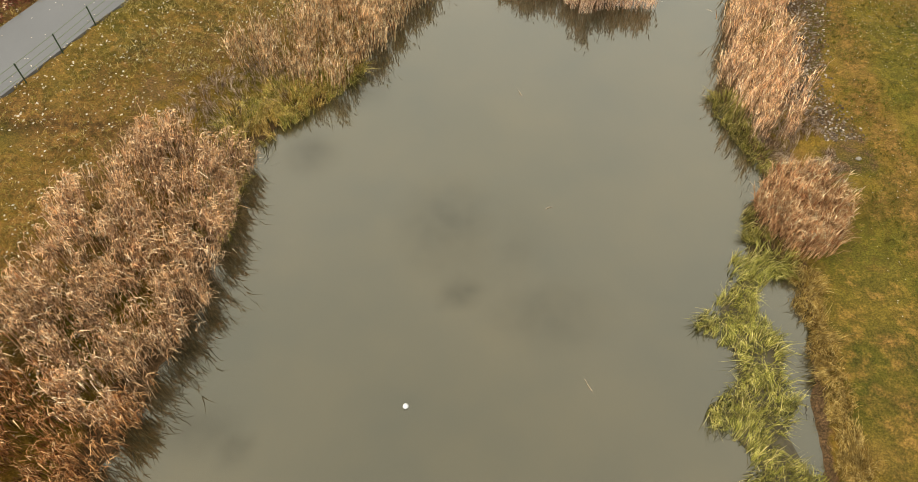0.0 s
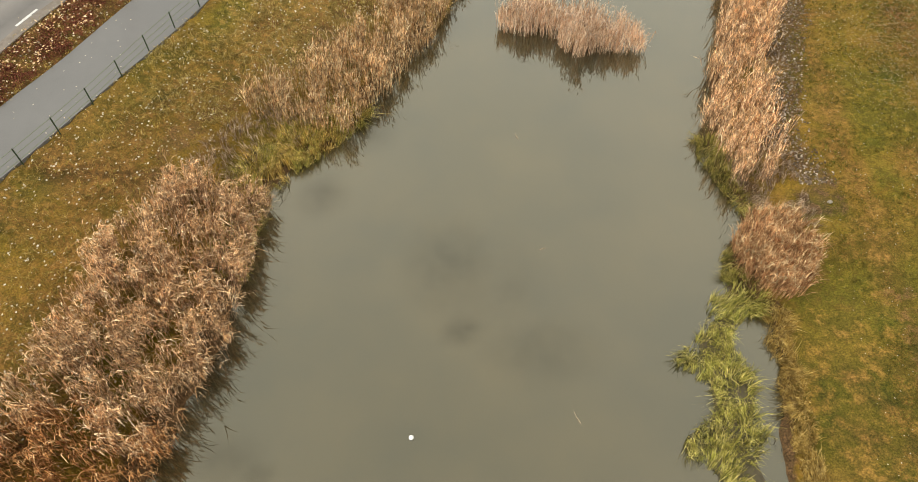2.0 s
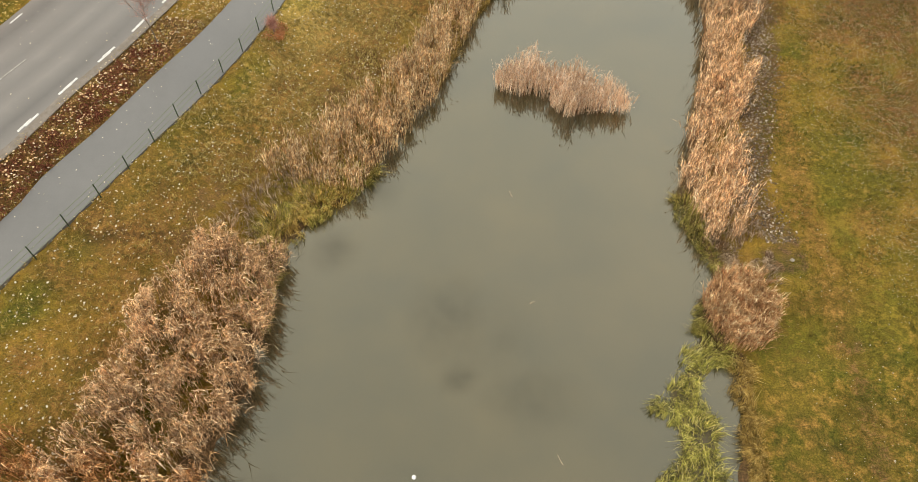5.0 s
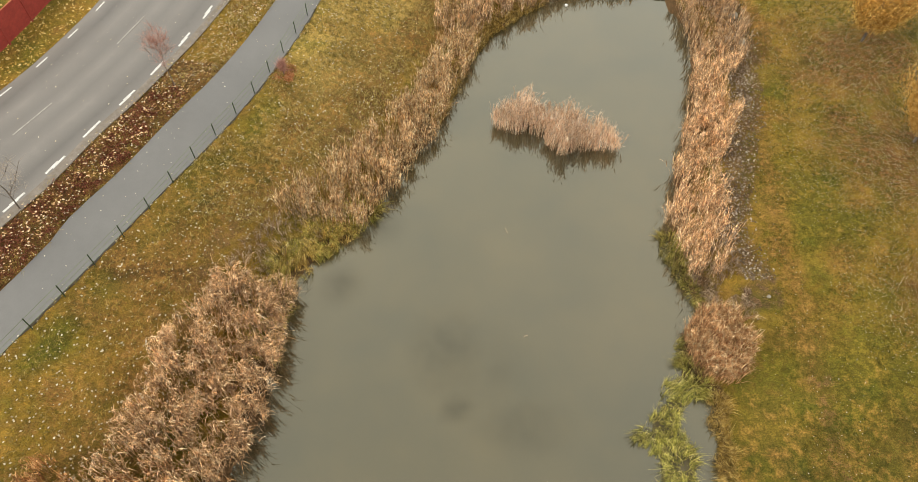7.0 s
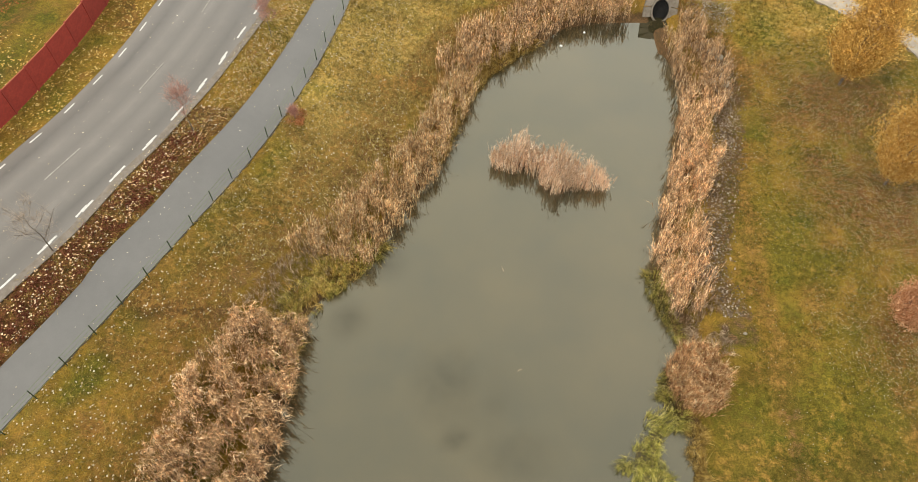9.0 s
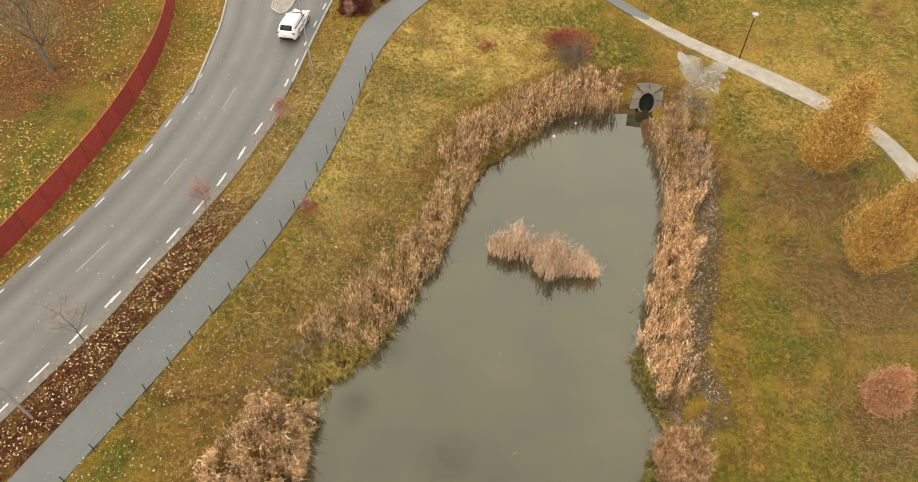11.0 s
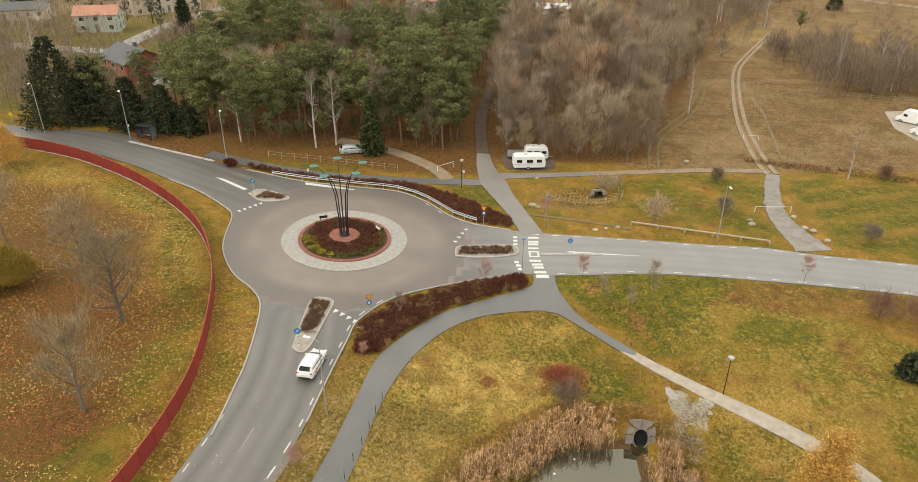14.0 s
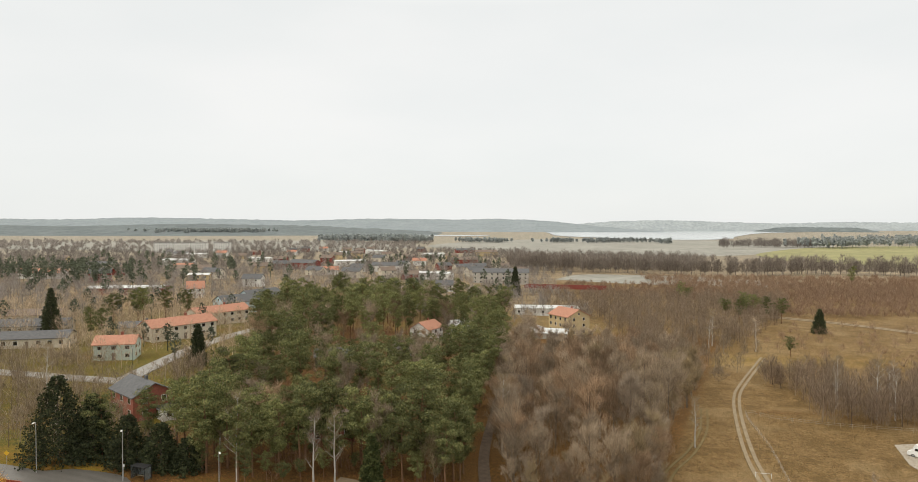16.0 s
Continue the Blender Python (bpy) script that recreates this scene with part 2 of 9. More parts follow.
def ground_z(x, y):
    """Height of the ground: the land with the pond dug into it."""
    x, y = np.asarray(x, float), np.asarray(y, float)
    z = land(x, y)
    near = (np.abs(x - 2) < 30) & (np.abs(y - 24) < 40)
    if near.any():
        xs, ys = x[near], y[near]
        d = away(POND, xs, ys)
        s = np.clip(d / 4, 0, 1)
        s = s * s * (3 - 2 * s)
        bank = np.maximum(z[near], 0.3) * s + 0.14 * (1 - s)
        bank = bank + 1.2 * np.exp(-((xs - 17.0) / 2.0) ** 2 - ((ys - 54.6) / 1.1) ** 2)
        bank = np.where((np.abs(xs - 17.2) < 0.85) & (ys > 50.4) & (ys < 53.0), -0.15, bank)
        z = z.copy()
        z[near] = np.where(inside(POND, xs, ys), -0.9 * np.clip(d / 1.5, 0, 1) - 0.03, bank)
    return z


def gz(x, y):
    return float(ground_z(np.array([x]), np.array([y]))[0])

# ---- materials of the ground ----
def ground_material():
    """Autumn grass: olive, straw and brown in patches; masks tell soil, straw field, leaf litter and painted haze."""
    m, nt, b, vec = blank("autumn_grass", 0.9, 0.0, 0.2)
    huge = link_noise(nt, 0.06, 5, 0.65, vec)
    big = link_noise(nt, 0.35, 5, 0.65, vec)
    mid = link_noise(nt, 1.6, 5, 0.7, vec)
    fine = link_noise(nt, 14.0, 4, 0.75, vec)
    clump = link_noise(nt, 3.2, 4, 0.75, vec)
    tiny = link_noise(nt, 60.0, 2, 0.7, vec)
    broad = link_noise(nt, 0.16, 4, 0.6, vec)
    col = ramp(nt, big, [(0.34, (0.132, 0.116, 0.014)), (0.50, (0.222, 0.155, 0.024)), (0.66, (0.315, 0.205, 0.055))])
    col = mixc(nt, ramp(nt, huge, [(0.42, (0, 0, 0)), (0.60, (0.75, 0.75, 0.75))]), col, (0.255, 0.172, 0.032))
    col = mixc(nt, ramp(nt, broad, [(0.50, (0, 0, 0)), (0.62, (0.65, 0.65, 0.65))]), col, (0.118, 0.114, 0.014))
    col = mixc(nt, ramp(nt, mid, [(0.52, (0, 0, 0)), (0.66, (0.8, 0.8, 0.8))]), col, (0.105, 0.104, 0.012))
    blotch = link_noise(nt, 0.8, 5, 0.7, vec)
    col = mixc(nt, ramp(nt, blotch, [(0.50, (0, 0, 0)), (0.64, (0.8, 0.8, 0.8))]), col, (0.190, 0.104, 0.036))
    masks = {}
    for key in ("soil", "straw", "litter", "lush", "far", "pale", "rust", "far_haze"):
        a = nt.nodes.new("ShaderNodeAttribute")
        a.attribute_name = key
        masks[key] = a.outputs["Fac"]

    def worn(mask, lo, hi):
        n = nt.nodes.new("ShaderNodeMath")
        n.operation = "ADD"
        nt.links.new(mask, n.inputs[0])
        nt.links.new(mid, n.inputs[1])
        return ramp(nt, n.outputs[0], [(lo, (0, 0, 0)), (hi, (1, 1, 1))])
    lush = ramp(nt, blotch, [(0.34, (0.066, 0.080, 0.010)), (0.5, (0.108, 0.112, 0.013)), (0.66, (0.185, 0.150, 0.020))])
    col = mixc(nt, worn(masks["lush"], 0.6, 1.2), col, lush)
    pale = ramp(nt, big, [(0.35, (0.262, 0.222, 0.054)), (0.5, (0.385, 0.300, 0.098)), (0.65, (0.315, 0.228, 0.064))])
    col = mixc(nt, worn(masks["pale"], 0.6, 1.1), col, pale)
    rust = ramp(nt, blotch, [(0.35, (0.078, 0.047, 0.016)), (0.5, (0.155, 0.093, 0.027)), (0.65, (0.25, 0.158, 0.046))])
    col = mixc(nt, worn(masks["rust"], 0.6, 1.15), col, rust)
    # brown soil, its tone deepened to paint shade between the reeds
    soil = ramp(nt, fine, [(0.3, (0.060, 0.040, 0.020)), (0.7, (0.150, 0.102, 0.054))])
    straw = ramp(nt, blotch, [(0.35, (0.122, 0.085, 0.037)), (0.5, (0.175, 0.123, 0.056)), (0.65, (0.235, 0.176, 0.088))])
    straw = mixc(nt, ramp(nt, broad, [(0.48, (0, 0, 0)), (0.60, (0.8, 0.8, 0.8))]), straw, (0.128, 0.090, 0.036))
    straw = mixc(nt, ramp(nt, huge, [(0.50, (0, 0, 0)), (0.62, (0.6, 0.6, 0.6))]), straw, (0.26, 0.205, 0.118))
    litter = ramp(nt, mid, [(0.3, (0.082, 0.050, 0.019)), (0.7, (0.178, 0.104, 0.034))])
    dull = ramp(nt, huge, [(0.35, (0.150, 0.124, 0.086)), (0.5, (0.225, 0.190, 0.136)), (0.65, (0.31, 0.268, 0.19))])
    # far grass dulled, then greyed with distance: haze mixed into the colour
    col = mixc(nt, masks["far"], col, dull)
    col = mixc(nt, masks["far_haze"], col, ramp(nt, huge, [(0.4, (0.245, 0.25, 0.235)), (0.6, (0.32, 0.325, 0.305))]))
    col = mixc(nt, worn(masks["straw"], 0.7, 1.2), col, straw)
    col = mixc(nt, worn(masks["litter"], 0.7, 1.2), col, litter)
    col = mixc(nt, worn(masks["soil"], 0.75, 1.25), col, soil)
    col = mixc(nt, 1.0, col, ramp(nt, fine, [(0.38, (0.60, 0.61, 0.58)), (0.62, (1.42, 1.39, 1.35))]), "MULTIPLY")
    col = mixc(nt, 1.0, col, ramp(nt, tiny, [(0.3, (0.75, 0.75, 0.75)), (0.7, (1.2, 1.2, 1.2))]), "MULTIPLY")
    col = mixc(nt, 1.0, col, ramp(nt, clump, [(0.40, (0.74, 0.77, 0.72)), (0.60, (1.24, 1.21, 1.21))]), "MULTIPLY")
    col = mixc(nt, 1.0, col, (1.075, 0.945, 0.84), "MULTIPLY")
    nt.links.new(col, b.inputs["Base Color"])
    bump(nt, b, fine, 1.0, 0.08)
    return m


def water_material():
    m, nt, b, vec = blank("silty_water", 0.004, 0.0, 0.5)
    b.inputs["IOR"].default_value = 2.15
    b.inputs["Specular Tint"].default_value = (1.0, 0.97, 0.80, 1)
    big = link_noise(nt, 0.12, 4, 0.6, vec)
    col = ramp(nt, big, [(0.36, (0.022, 0.022, 0.012)), (0.64, (0.050, 0.040, 0.017))])
    weed = nt.nodes.new("ShaderNodeAttribute")
    weed.attribute_name = "weed"
    add = nt.nodes.new("ShaderNodeMath")
    add.operation = "MULTIPLY"
    nt.links.new(weed.outputs["Fac"], add.inputs[0])
    nt.links.new(ramp(nt, link_noise(nt, 0.9, 5, 0.7, vec), [(0.3, (0.35, 0.35, 0.35)), (0.7, (1, 1, 1))]), add.inputs[1])
    col = mixc(nt, add.outputs[0], col, (0.024, 0.022, 0.014))
    dim = nt.nodes.new("ShaderNodeMath")
    dim.operation = "MULTIPLY_ADD"
    dim.inputs[1].default_value, dim.inputs[2].default_value = -0.26, 0.5
    nt.links.new(add.outputs[0], dim.inputs[0])
    nt.links.new(dim.outputs[0], b.inputs["Specular IOR Level"])
    nt.links.new(col, b.inputs["Base Color"])
    w = nt.nodes.new("ShaderNodeTexNoise")
    w.inputs["Scale"].default_value = 2.2
    w.inputs["Detail"].default_value = 3
    nt.links.new(vec, w.inputs["Vector"])
    bump(nt, b, w.outputs["Fac"], 0.006, 0.05)
    return m


def asphalt_material(name, c1, c2, streak=0.0):
    m, nt, b, vec = blank(name, 0.55, 0.0, 0.85)
    big = link_noise(nt, 0.25, 5, 0.6, vec)
    fine = link_noise(nt, 45.0, 3, 0.8, vec)
    mid = link_noise(nt, 2.0, 4, 0.7, vec)
    col = ramp(nt, big, [(0.3, c1), (0.7, c2)])
    col = mixc(nt, 1.0, col, ramp(nt, mid, [(0.3, (0.94, 0.94, 0.94)), (0.7, (1.05, 1.05, 1.05))]), "MULTIPLY")
    col = mixc(nt, 1.0, col, ramp(nt, fine, [(0.3, (0.82, 0.82, 0.82)), (0.7, (1.15, 1.15, 1.15))]), "MULTIPLY")
    if streak:
        # wheel tracks: dark bands at set distances from the lane's middle line, broken up by wear
        a = nt.nodes.new("ShaderNodeAttribute")
        a.attribute_name = "across"
        wob = nt.nodes.new("ShaderNodeMath")
        wob.operation = "MULTIPLY_ADD"
        wob.inputs[1].default_value = 0.5
        nt.links.new(big, wob.inputs[0])
        nt.links.new(a.outputs["Fac"], wob.inputs[2])
        m1 = nt.nodes.new("ShaderNodeMapRange")
        m1.inputs["From Min"].default_value, m1.inputs["From Max"].default_value = -4.5, 4.5
        nt.links.new(wob.outputs[0], m1.inputs["Value"])
        lo, hi = (0.0, 0.0, 0.0), (0.85, 0.85, 0.85)
        lanes = ramp(nt, m1.outputs["Result"], [(0.0, hi), (0.10, lo), (0.21, hi), (0.33, lo), (0.42, (0.5, 0.5, 0.5)), (0.5, lo), (0.58, (0.5, 0.5, 0.5)), (0.69, lo), (0.80, hi), (0.90, lo), (1.0, (0.2, 0.2, 0.2))])
        m2 = nt.nodes.new("ShaderNodeMapRange")
        m2.inputs["From Min"].default_value, m2.inputs["From Max"].default_value = 38.0, 48.0
        nt.links.new(wob.outputs[0], m2.inputs["Value"])
        rings = ramp(nt, m2.outputs["Result"], [(0.0, lo), (0.30, (0.1, 0.1, 0.1)), (0.48, lo), (0.60, (0.4, 0.4, 0.4)), (0.72, hi), (0.97, hi)])
        pick = nt.nodes.new("ShaderNodeMath")
        pick.operation = "GREATER_THAN"
        pick.inputs[1].default_value = 20.0
        nt.links.new(a.outputs["Fac"], pick.inputs[0])
        worn = mixc(nt, pick.outputs[0], lanes, rings)
        worn = mixc(nt, 1.0, worn, ramp(nt, big, [(0.3, (0.5, 0.5, 0.5)), (0.6, (1, 1, 1))]), "MULTIPLY")
        col = mixc(nt, worn, col, tuple(v * streak for v in c1))
        old = nt.nodes.new("ShaderNodeAttribute")
        old.attribute_name = "old"
        col = mixc(nt, old.outputs["Fac"], col, ramp(nt, big, [(0.3, (0.235, 0.224, 0.21)), (0.7, (0.295, 0.282, 0.265))]))
        damp = nt.nodes.new("ShaderNodeAttribute")
        damp.attribute_name = "damp"
        col = mixc(nt, damp.outputs["Fac"], col, ramp(nt, mid, [(0.3, (0.080, 0.076, 0.072)), (0.7, (0.125, 0.118, 0.110))]))
        ruddy = mixc(nt, pick.outputs[0], (1.0, 1.0, 1.0), (1.20, 1.05, 0.96))
        col = mixc(nt, 1.0, col, ruddy, "MULTIPLY")
    nt.links.new(col, b.inputs["Base Color"])
    nt.links.new(ramp(nt, mid, [(0.3, (0.30, 0.30, 0.30)), (0.7, (0.52, 0.52, 0.52))]), b.inputs["Roughness"])
    bump(nt, b, fine, 0.25, 0.01)
    return m


GRASS = ground_material()
WATER = water_material()
ROAD_TAR = asphalt_material("road_asphalt", (0.130, 0.117, 0.103), (0.178, 0.161, 0.143), 0.54)
PATH_TAR = asphalt_material("path_asphalt", (0.108, 0.106, 0.103), (0.132, 0.129, 0.124))
GRAVEL = surface("pale_gravel", (0.33, 0.285, 0.23), (0.44, 0.385, 0.315), 1.2, 0.95, 0, 0.6, 20)
DIRT = surface("dirt_track", (0.23, 0.17, 0.105), (0.31, 0.24, 0.155), 0.8, 0.95, 0, 0.6, 14)
RUT = surface("lane_earth", (0.235, 0.180, 0.112), (0.33, 0.262, 0.172), 0.6, 0.95, 0, 0.6, 14)
RUT_GRASSY = surface("grassy_earth", (0.15, 0.112, 0.042), (0.225, 0.165, 0.070), 0.6, 0.95, 0, 0.6, 14)
GRIT = surface("roadside_grit", (0.165, 0.140, 0.115), (0.245, 0.212, 0.178), 2.5, 0.95, 0, 0.6, 12)
PAINT = surface("road_paint", (0.52, 0.51, 0.48), (0.70, 0.69, 0.66), 5.0, 0.6, 0, 0.15, 8)
STONE = surface("granite_kerb", (0.34, 0.32, 0.30), (0.46, 0.44, 0.41), 3.0, 0.85, 0, 0.3, 12)
COBBLE = surface("pale_setts", (0.30, 0.285, 0.265), (0.40, 0.385, 0.36), 2.0, 0.85, 0, 0.5, 10, "object", 0.12)
BRICKRED = surface("red_paving", (0.22, 0.085, 0.055), (0.30, 0.12, 0.08), 2.0, 0.85, 0, 0.4, 10)

# ---- outlines of roads and paths ----
ASPHALT_WEST = [(-53, -15), (-38.5, 10), (-30.6, 26), (-28.2, 31.2), (-26.8, 34.3), (-24.9, 40.1), (-23.7, 45.8), (-22.9, 50), (-22.8, 54), (-22.8, 57.2), (-23.4, 63.5), (-24.3, 68.2), (-26.2, 71.1), (-28.9, 73.7), (-31, 76.9), (-32.5, 80.3), (-33.2, 84), (-33.8, 88.6), (-35.6, 91), (-40.8, 95.2), (-46.5, 98.4), (-52.5, 101.9), (-61, 105.6), (-70, 108.2), (-81, 109.4), (-110, 109), (-160, 104)]
ASPHALT_NORTH = [(-160, 111), (-110, 116), (-85, 116.2), (-73, 114), (-69, 115.6), (-60, 114.6), (-55, 111), (-42, 106), (-36, 103.7), (-26.6, 101.3), (-19, 100.8), (-11.4, 100.2), (-6.6, 97.2), (-2.8, 92.8), (0.9, 90.3), (6, 88.8), (9.9, 88.2), (16.5, 87.7), (24.6, 86.8), (32.4, 85.7), (40.2, 84.8), (47.2, 82.8), (58.9, 80.3), (80, 74), (130, 58)]
ASPHALT_SOUTH = [(127, 51), (78, 67.5), (54.7, 73), (43.9, 75.3), (37.2, 76.5), (30.1, 77.6), (22.7, 78.1), (10.9, 77.2), (7.6, 77.4), (0, 75.5), (-8.3, 71.5), (-12.3, 66.5), (-13.2, 62.1), (-14.2, 55.4), (-14.9, 49.6), (-15.4, 46.6), (-16, 43.7), (-16.8, 40.8), (-17.7, 37.8), (-18.7, 34.9), (-19.8, 32), (-21.1, 29.1), (-22.3, 26), (-23.6, 23.4), (-30.5, 10), (-45, -15)]
EDGE_WEST, EDGE_NORTH, EDGE_SOUTH = (soft_line(e, 1.5) for e in (ASPHALT_WEST, ASPHALT_NORTH, ASPHALT_SOUTH))
ROAD = np.vstack([EDGE_WEST, EDGE_NORTH, EDGE_SOUTH])
BIKE_L = soft_line([(-31.4, 1), (-22.4, 19), (-20.9, 22.9), (-19.1, 26.5), (-17.3, 31), (-15.6, 35), (-14.0, 39.7), (-12.4, 46), (-11, 53.4), (-9.5, 60.3), (-6.1, 65.5), (-2.4, 69.3), (3.8, 72.7), (8.0, 74.8), (8.4, 77.2)], 1.2)
BIKE_R = soft_line([(11.2, 77.3), (11.4, 74), (13.7, 69), (19, 63.4), (17.2, 63.7), (12.2, 68.6), (9.2, 70.2), (2.4, 69), (-2.3, 66), (-5.8, 61), (-7.8, 55.9), (-8.8, 51.4), (-9.8, 45.7), (-11.1, 40), (-12.8, 34.5), (-14.6, 29.8), (-16.2, 26.2), (-17.9, 22.5), (-19.7, 18.8), (-21.3, 15.5), (-29.0, 0)], 1.2)
BIKE = np.vstack([BIKE_L, BIKE_R])
GRAVEL_PATH = np.vstack([soft_line([(17.2, 63.7), (19.9, 60.9), (23.9, 56.8), (27, 53.6), (31.7, 48.9), (35, 45.2), (36.8, 38), (38, 28), (40, 10)], 1.2), soft_line([(41.6, 10), (39.8, 29), (38.2, 39.8), (36.4, 45.8), (33.1, 50.2), (30.6, 52.7), (27.5, 55.5), (23.7, 59), (19, 63.4)], 1.2)])


def ribbon(points, width, step=1.2):
    """Outline of a way of that width along a line."""
    c = soft_line(points, step)
    d = np.gradient(c, axis=0)
    n = np.stack([-d[:, 1], d[:, 0]], 1) / (np.linalg.norm(d, axis=1)[:, None] + 1e-9)
    w = np.asarray(width if np.ndim(width) else [width] * 2, float)
    w = np.interp(np.linspace(0, 1, len(c)), np.linspace(0, 1, len(w)), w)[:, None]
    return np.vstack([c + n * w / 2, (c - n * w / 2)[::-1]])


NORTH_PATH = ribbon([(9.2, 87.6), (7.2, 95), (4.8, 103), (3.0, 112), (2.5, 119)], [3.2, 3.0, 3.4, 4.6, 3.2, 2.4])
WOOD_PATH = ribbon([(2.55, 118), (2.2, 125), (2.4, 140), (5, 165), (8, 190)], [2.3, 2.0, 1.8])
WEST_PATH = ribbon([(4.0, 106), (-1, 105.6), (-8, 104.9), (-18, 104.2), (-28, 104.7), (-37, 106.6), (-44, 109)], 2.4)
DRIVE = ribbon([(-3.5, 106.2), (-6, 110.5), (-11, 115), (-17, 118.2), (-24, 120)], 2.6)
TRACK_HEAD = ribbon([(3.2, 108.4), (7, 109.6), (12, 110.4), (17.5, 111.0), (22, 111.6)], [3.0, 2.2, 1.9, 1.8])
FIELD_TRACK = ribbon([(21.6, 111.6), (30.6, 112.5), (41, 113.6), (52.5, 113.5)], 1.8)
TRODDEN = ribbon([(9.0, 94.2), (13.9, 93.1), (18.9, 91.7), (23.7, 90.0)], 0.7)
LANE_MOUTH = ribbon([(47.2, 84.0), (46.6, 94), (49.2, 104), (52.6, 112.0)], [5.0, 2.9, 2.5, 2.4], 0.7)
LANE_MOUTH = LANE_MOUTH + np.random.default_rng(5).normal(0, 0.14, LANE_MOUTH.shape)
LANE = ribbon([(52.4, 112.0), (52.5, 114.7), (54.2, 126), (58.0, 143.5), (66.4, 171), (75, 195), (84, 213), (110, 260)], [2.3, 2.1, 1.9, 1.9, 1.9, 1.9])
SIDE_STREET = ribbon([(-160, 186), (-123, 177.4), (-105.7, 174.5), (-90.1, 172.6), (-78, 168)], 5.0)
HOUSE_STREET = ribbon([(-90.2, 174.5), (-90.3, 188.4), (-90.1, 217), (-88, 240.6), (-84, 268), (-82, 300)], [5.0, 4.6, 4.2])
YARD = soft_line([(6.2, 113.2), (8.2, 112.3), (13.5, 112.8), (15.2, 114.4), (15.0, 118.6), (12.6, 120.6), (7.6, 120.8), (5.9, 118.0), (6.2, 113.2)], 0.8)[:-1]
WAYS = (ROAD, BIKE, GRAVEL_PATH, NORTH_PATH, WOOD_PATH, WEST_PATH, DRIVE, TRACK_HEAD, FIELD_TRACK, LANE_MOUTH, SIDE_STREET, HOUSE_STREET)


# ---- the ground: one sheet to the horizon ----
def spread(near_lo, near_hi, step, far_lo, far_hi):
    """Even steps in the near, growing steps to the far."""
    mid = list(np.arange(near_lo, near_hi + 1e-6, step))
    up, down = [mid[-1]], [mid[0]]
    s = step
    while up[-1] < far_hi:
        s *= 1.11
        up.append(up[-1] + s)
    s = step
    while down[-1] > far_lo:
        s *= 1.11
        down.append(down[-1] - s)
    return np.array(down[:0:-1] + mid + up[1:])


gx, gy = np.meshgrid(spread(-34, 40, 0.55, -4200, 4200), spread(0, 125, 0.6, -600, 4800))
gh = ground_z(gx, gy)
for way in WAYS:
    lo, hi = way.min(0) - 2, way.max(0) + 2
    pick = (gx > lo[0]) & (gx < hi[0]) & (gy > lo[1]) & (gy < hi[1])
    xs, ys = gx[pick], gy[pick]
    sunk = inside(way, xs, ys) & (away(way, xs, ys) > 0.1)
    gh[pick] -= np.where(sunk, 0.22, 0.0)
lumps = np.array([noise.noise(Vector((a * 0.45, b * 0.45, 0))) for a, b in zip(gx.ravel(), gy.ravel())]).reshape(gx.shape)
near_way = np.zeros(gx.shape, bool)
for way in WAYS:
    near_way |= inside(way, gx, gy)
gh += np.where(near_way | inside(POND, gx, gy), 0, 0.07 * lumps)
rows_n, cols_n = gx.shape
idx = np.arange(rows_n * cols_n).reshape(rows_n, cols_n)
a, b, c, d = idx[:-1, :-1].ravel(), idx[:-1, 1:].ravel(), idx[1:, 1:].ravel(), idx[1:, :-1].ravel()
ground_me = tri_mesh("ground", np.stack([gx, gy, gh], -1).reshape(-1, 3), np.vstack([np.stack([a, b, c], 1), np.stack([a, c, d], 1)]))
ground_me.materials.append(GRASS)
ground_me.shade_smooth()
pond_d = away(POND, gx, gy)


def blob(cx, cy, rx, ry):
    return np.clip(1.4 - np.hypot((gx - cx) / rx, (gy - cy) / ry), 0, 1)


def zone(outline, soft=2.0):
    """1 within an outline, fading over the soft width outside it."""
    d = away(outline, gx, gy)
    return np.where(inside(outline, gx, gy), 1.0, np.clip(1 - d / soft, 0, 1))


left_bank = (gx < -2) & (gy < 40) & (gx > -22)
soil = np.where(inside(POND, gx, gy), 1.0, np.clip(1 - pond_d / np.where((gx > 8) & (gy < 16), 0.6, 1.6), 0, 1))
soil = np.maximum(soil, np.where(left_bank, np.clip(0.34 - np.abs(pond_d - 4) / 9, 0, 1), 0))
soil = np.maximum(soil, 0.40 * ((pond_d > 2.6) & (pond_d < 4.7) & (gx > 12) & (gy > 19.5) & (gy < 47)) * (~inside(POND, gx, gy)))
soil = np.maximum(soil, 0.36 * np.clip(1 - np.abs(gx - 17 - 0.1 * gy) / 1.5, 0, 1) * (gy < 16))
straw = np.clip((gx - 22) / 10, 0, 1) * np.clip((gy - 112) / 4, 0, 1) * np.clip((260 - gy) / 40, 0, 1)
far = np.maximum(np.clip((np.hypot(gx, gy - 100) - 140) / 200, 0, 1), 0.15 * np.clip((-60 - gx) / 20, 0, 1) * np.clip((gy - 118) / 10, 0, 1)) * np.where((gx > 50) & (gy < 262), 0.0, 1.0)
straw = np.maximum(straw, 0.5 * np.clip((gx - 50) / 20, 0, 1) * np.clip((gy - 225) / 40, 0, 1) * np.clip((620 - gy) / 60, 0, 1))
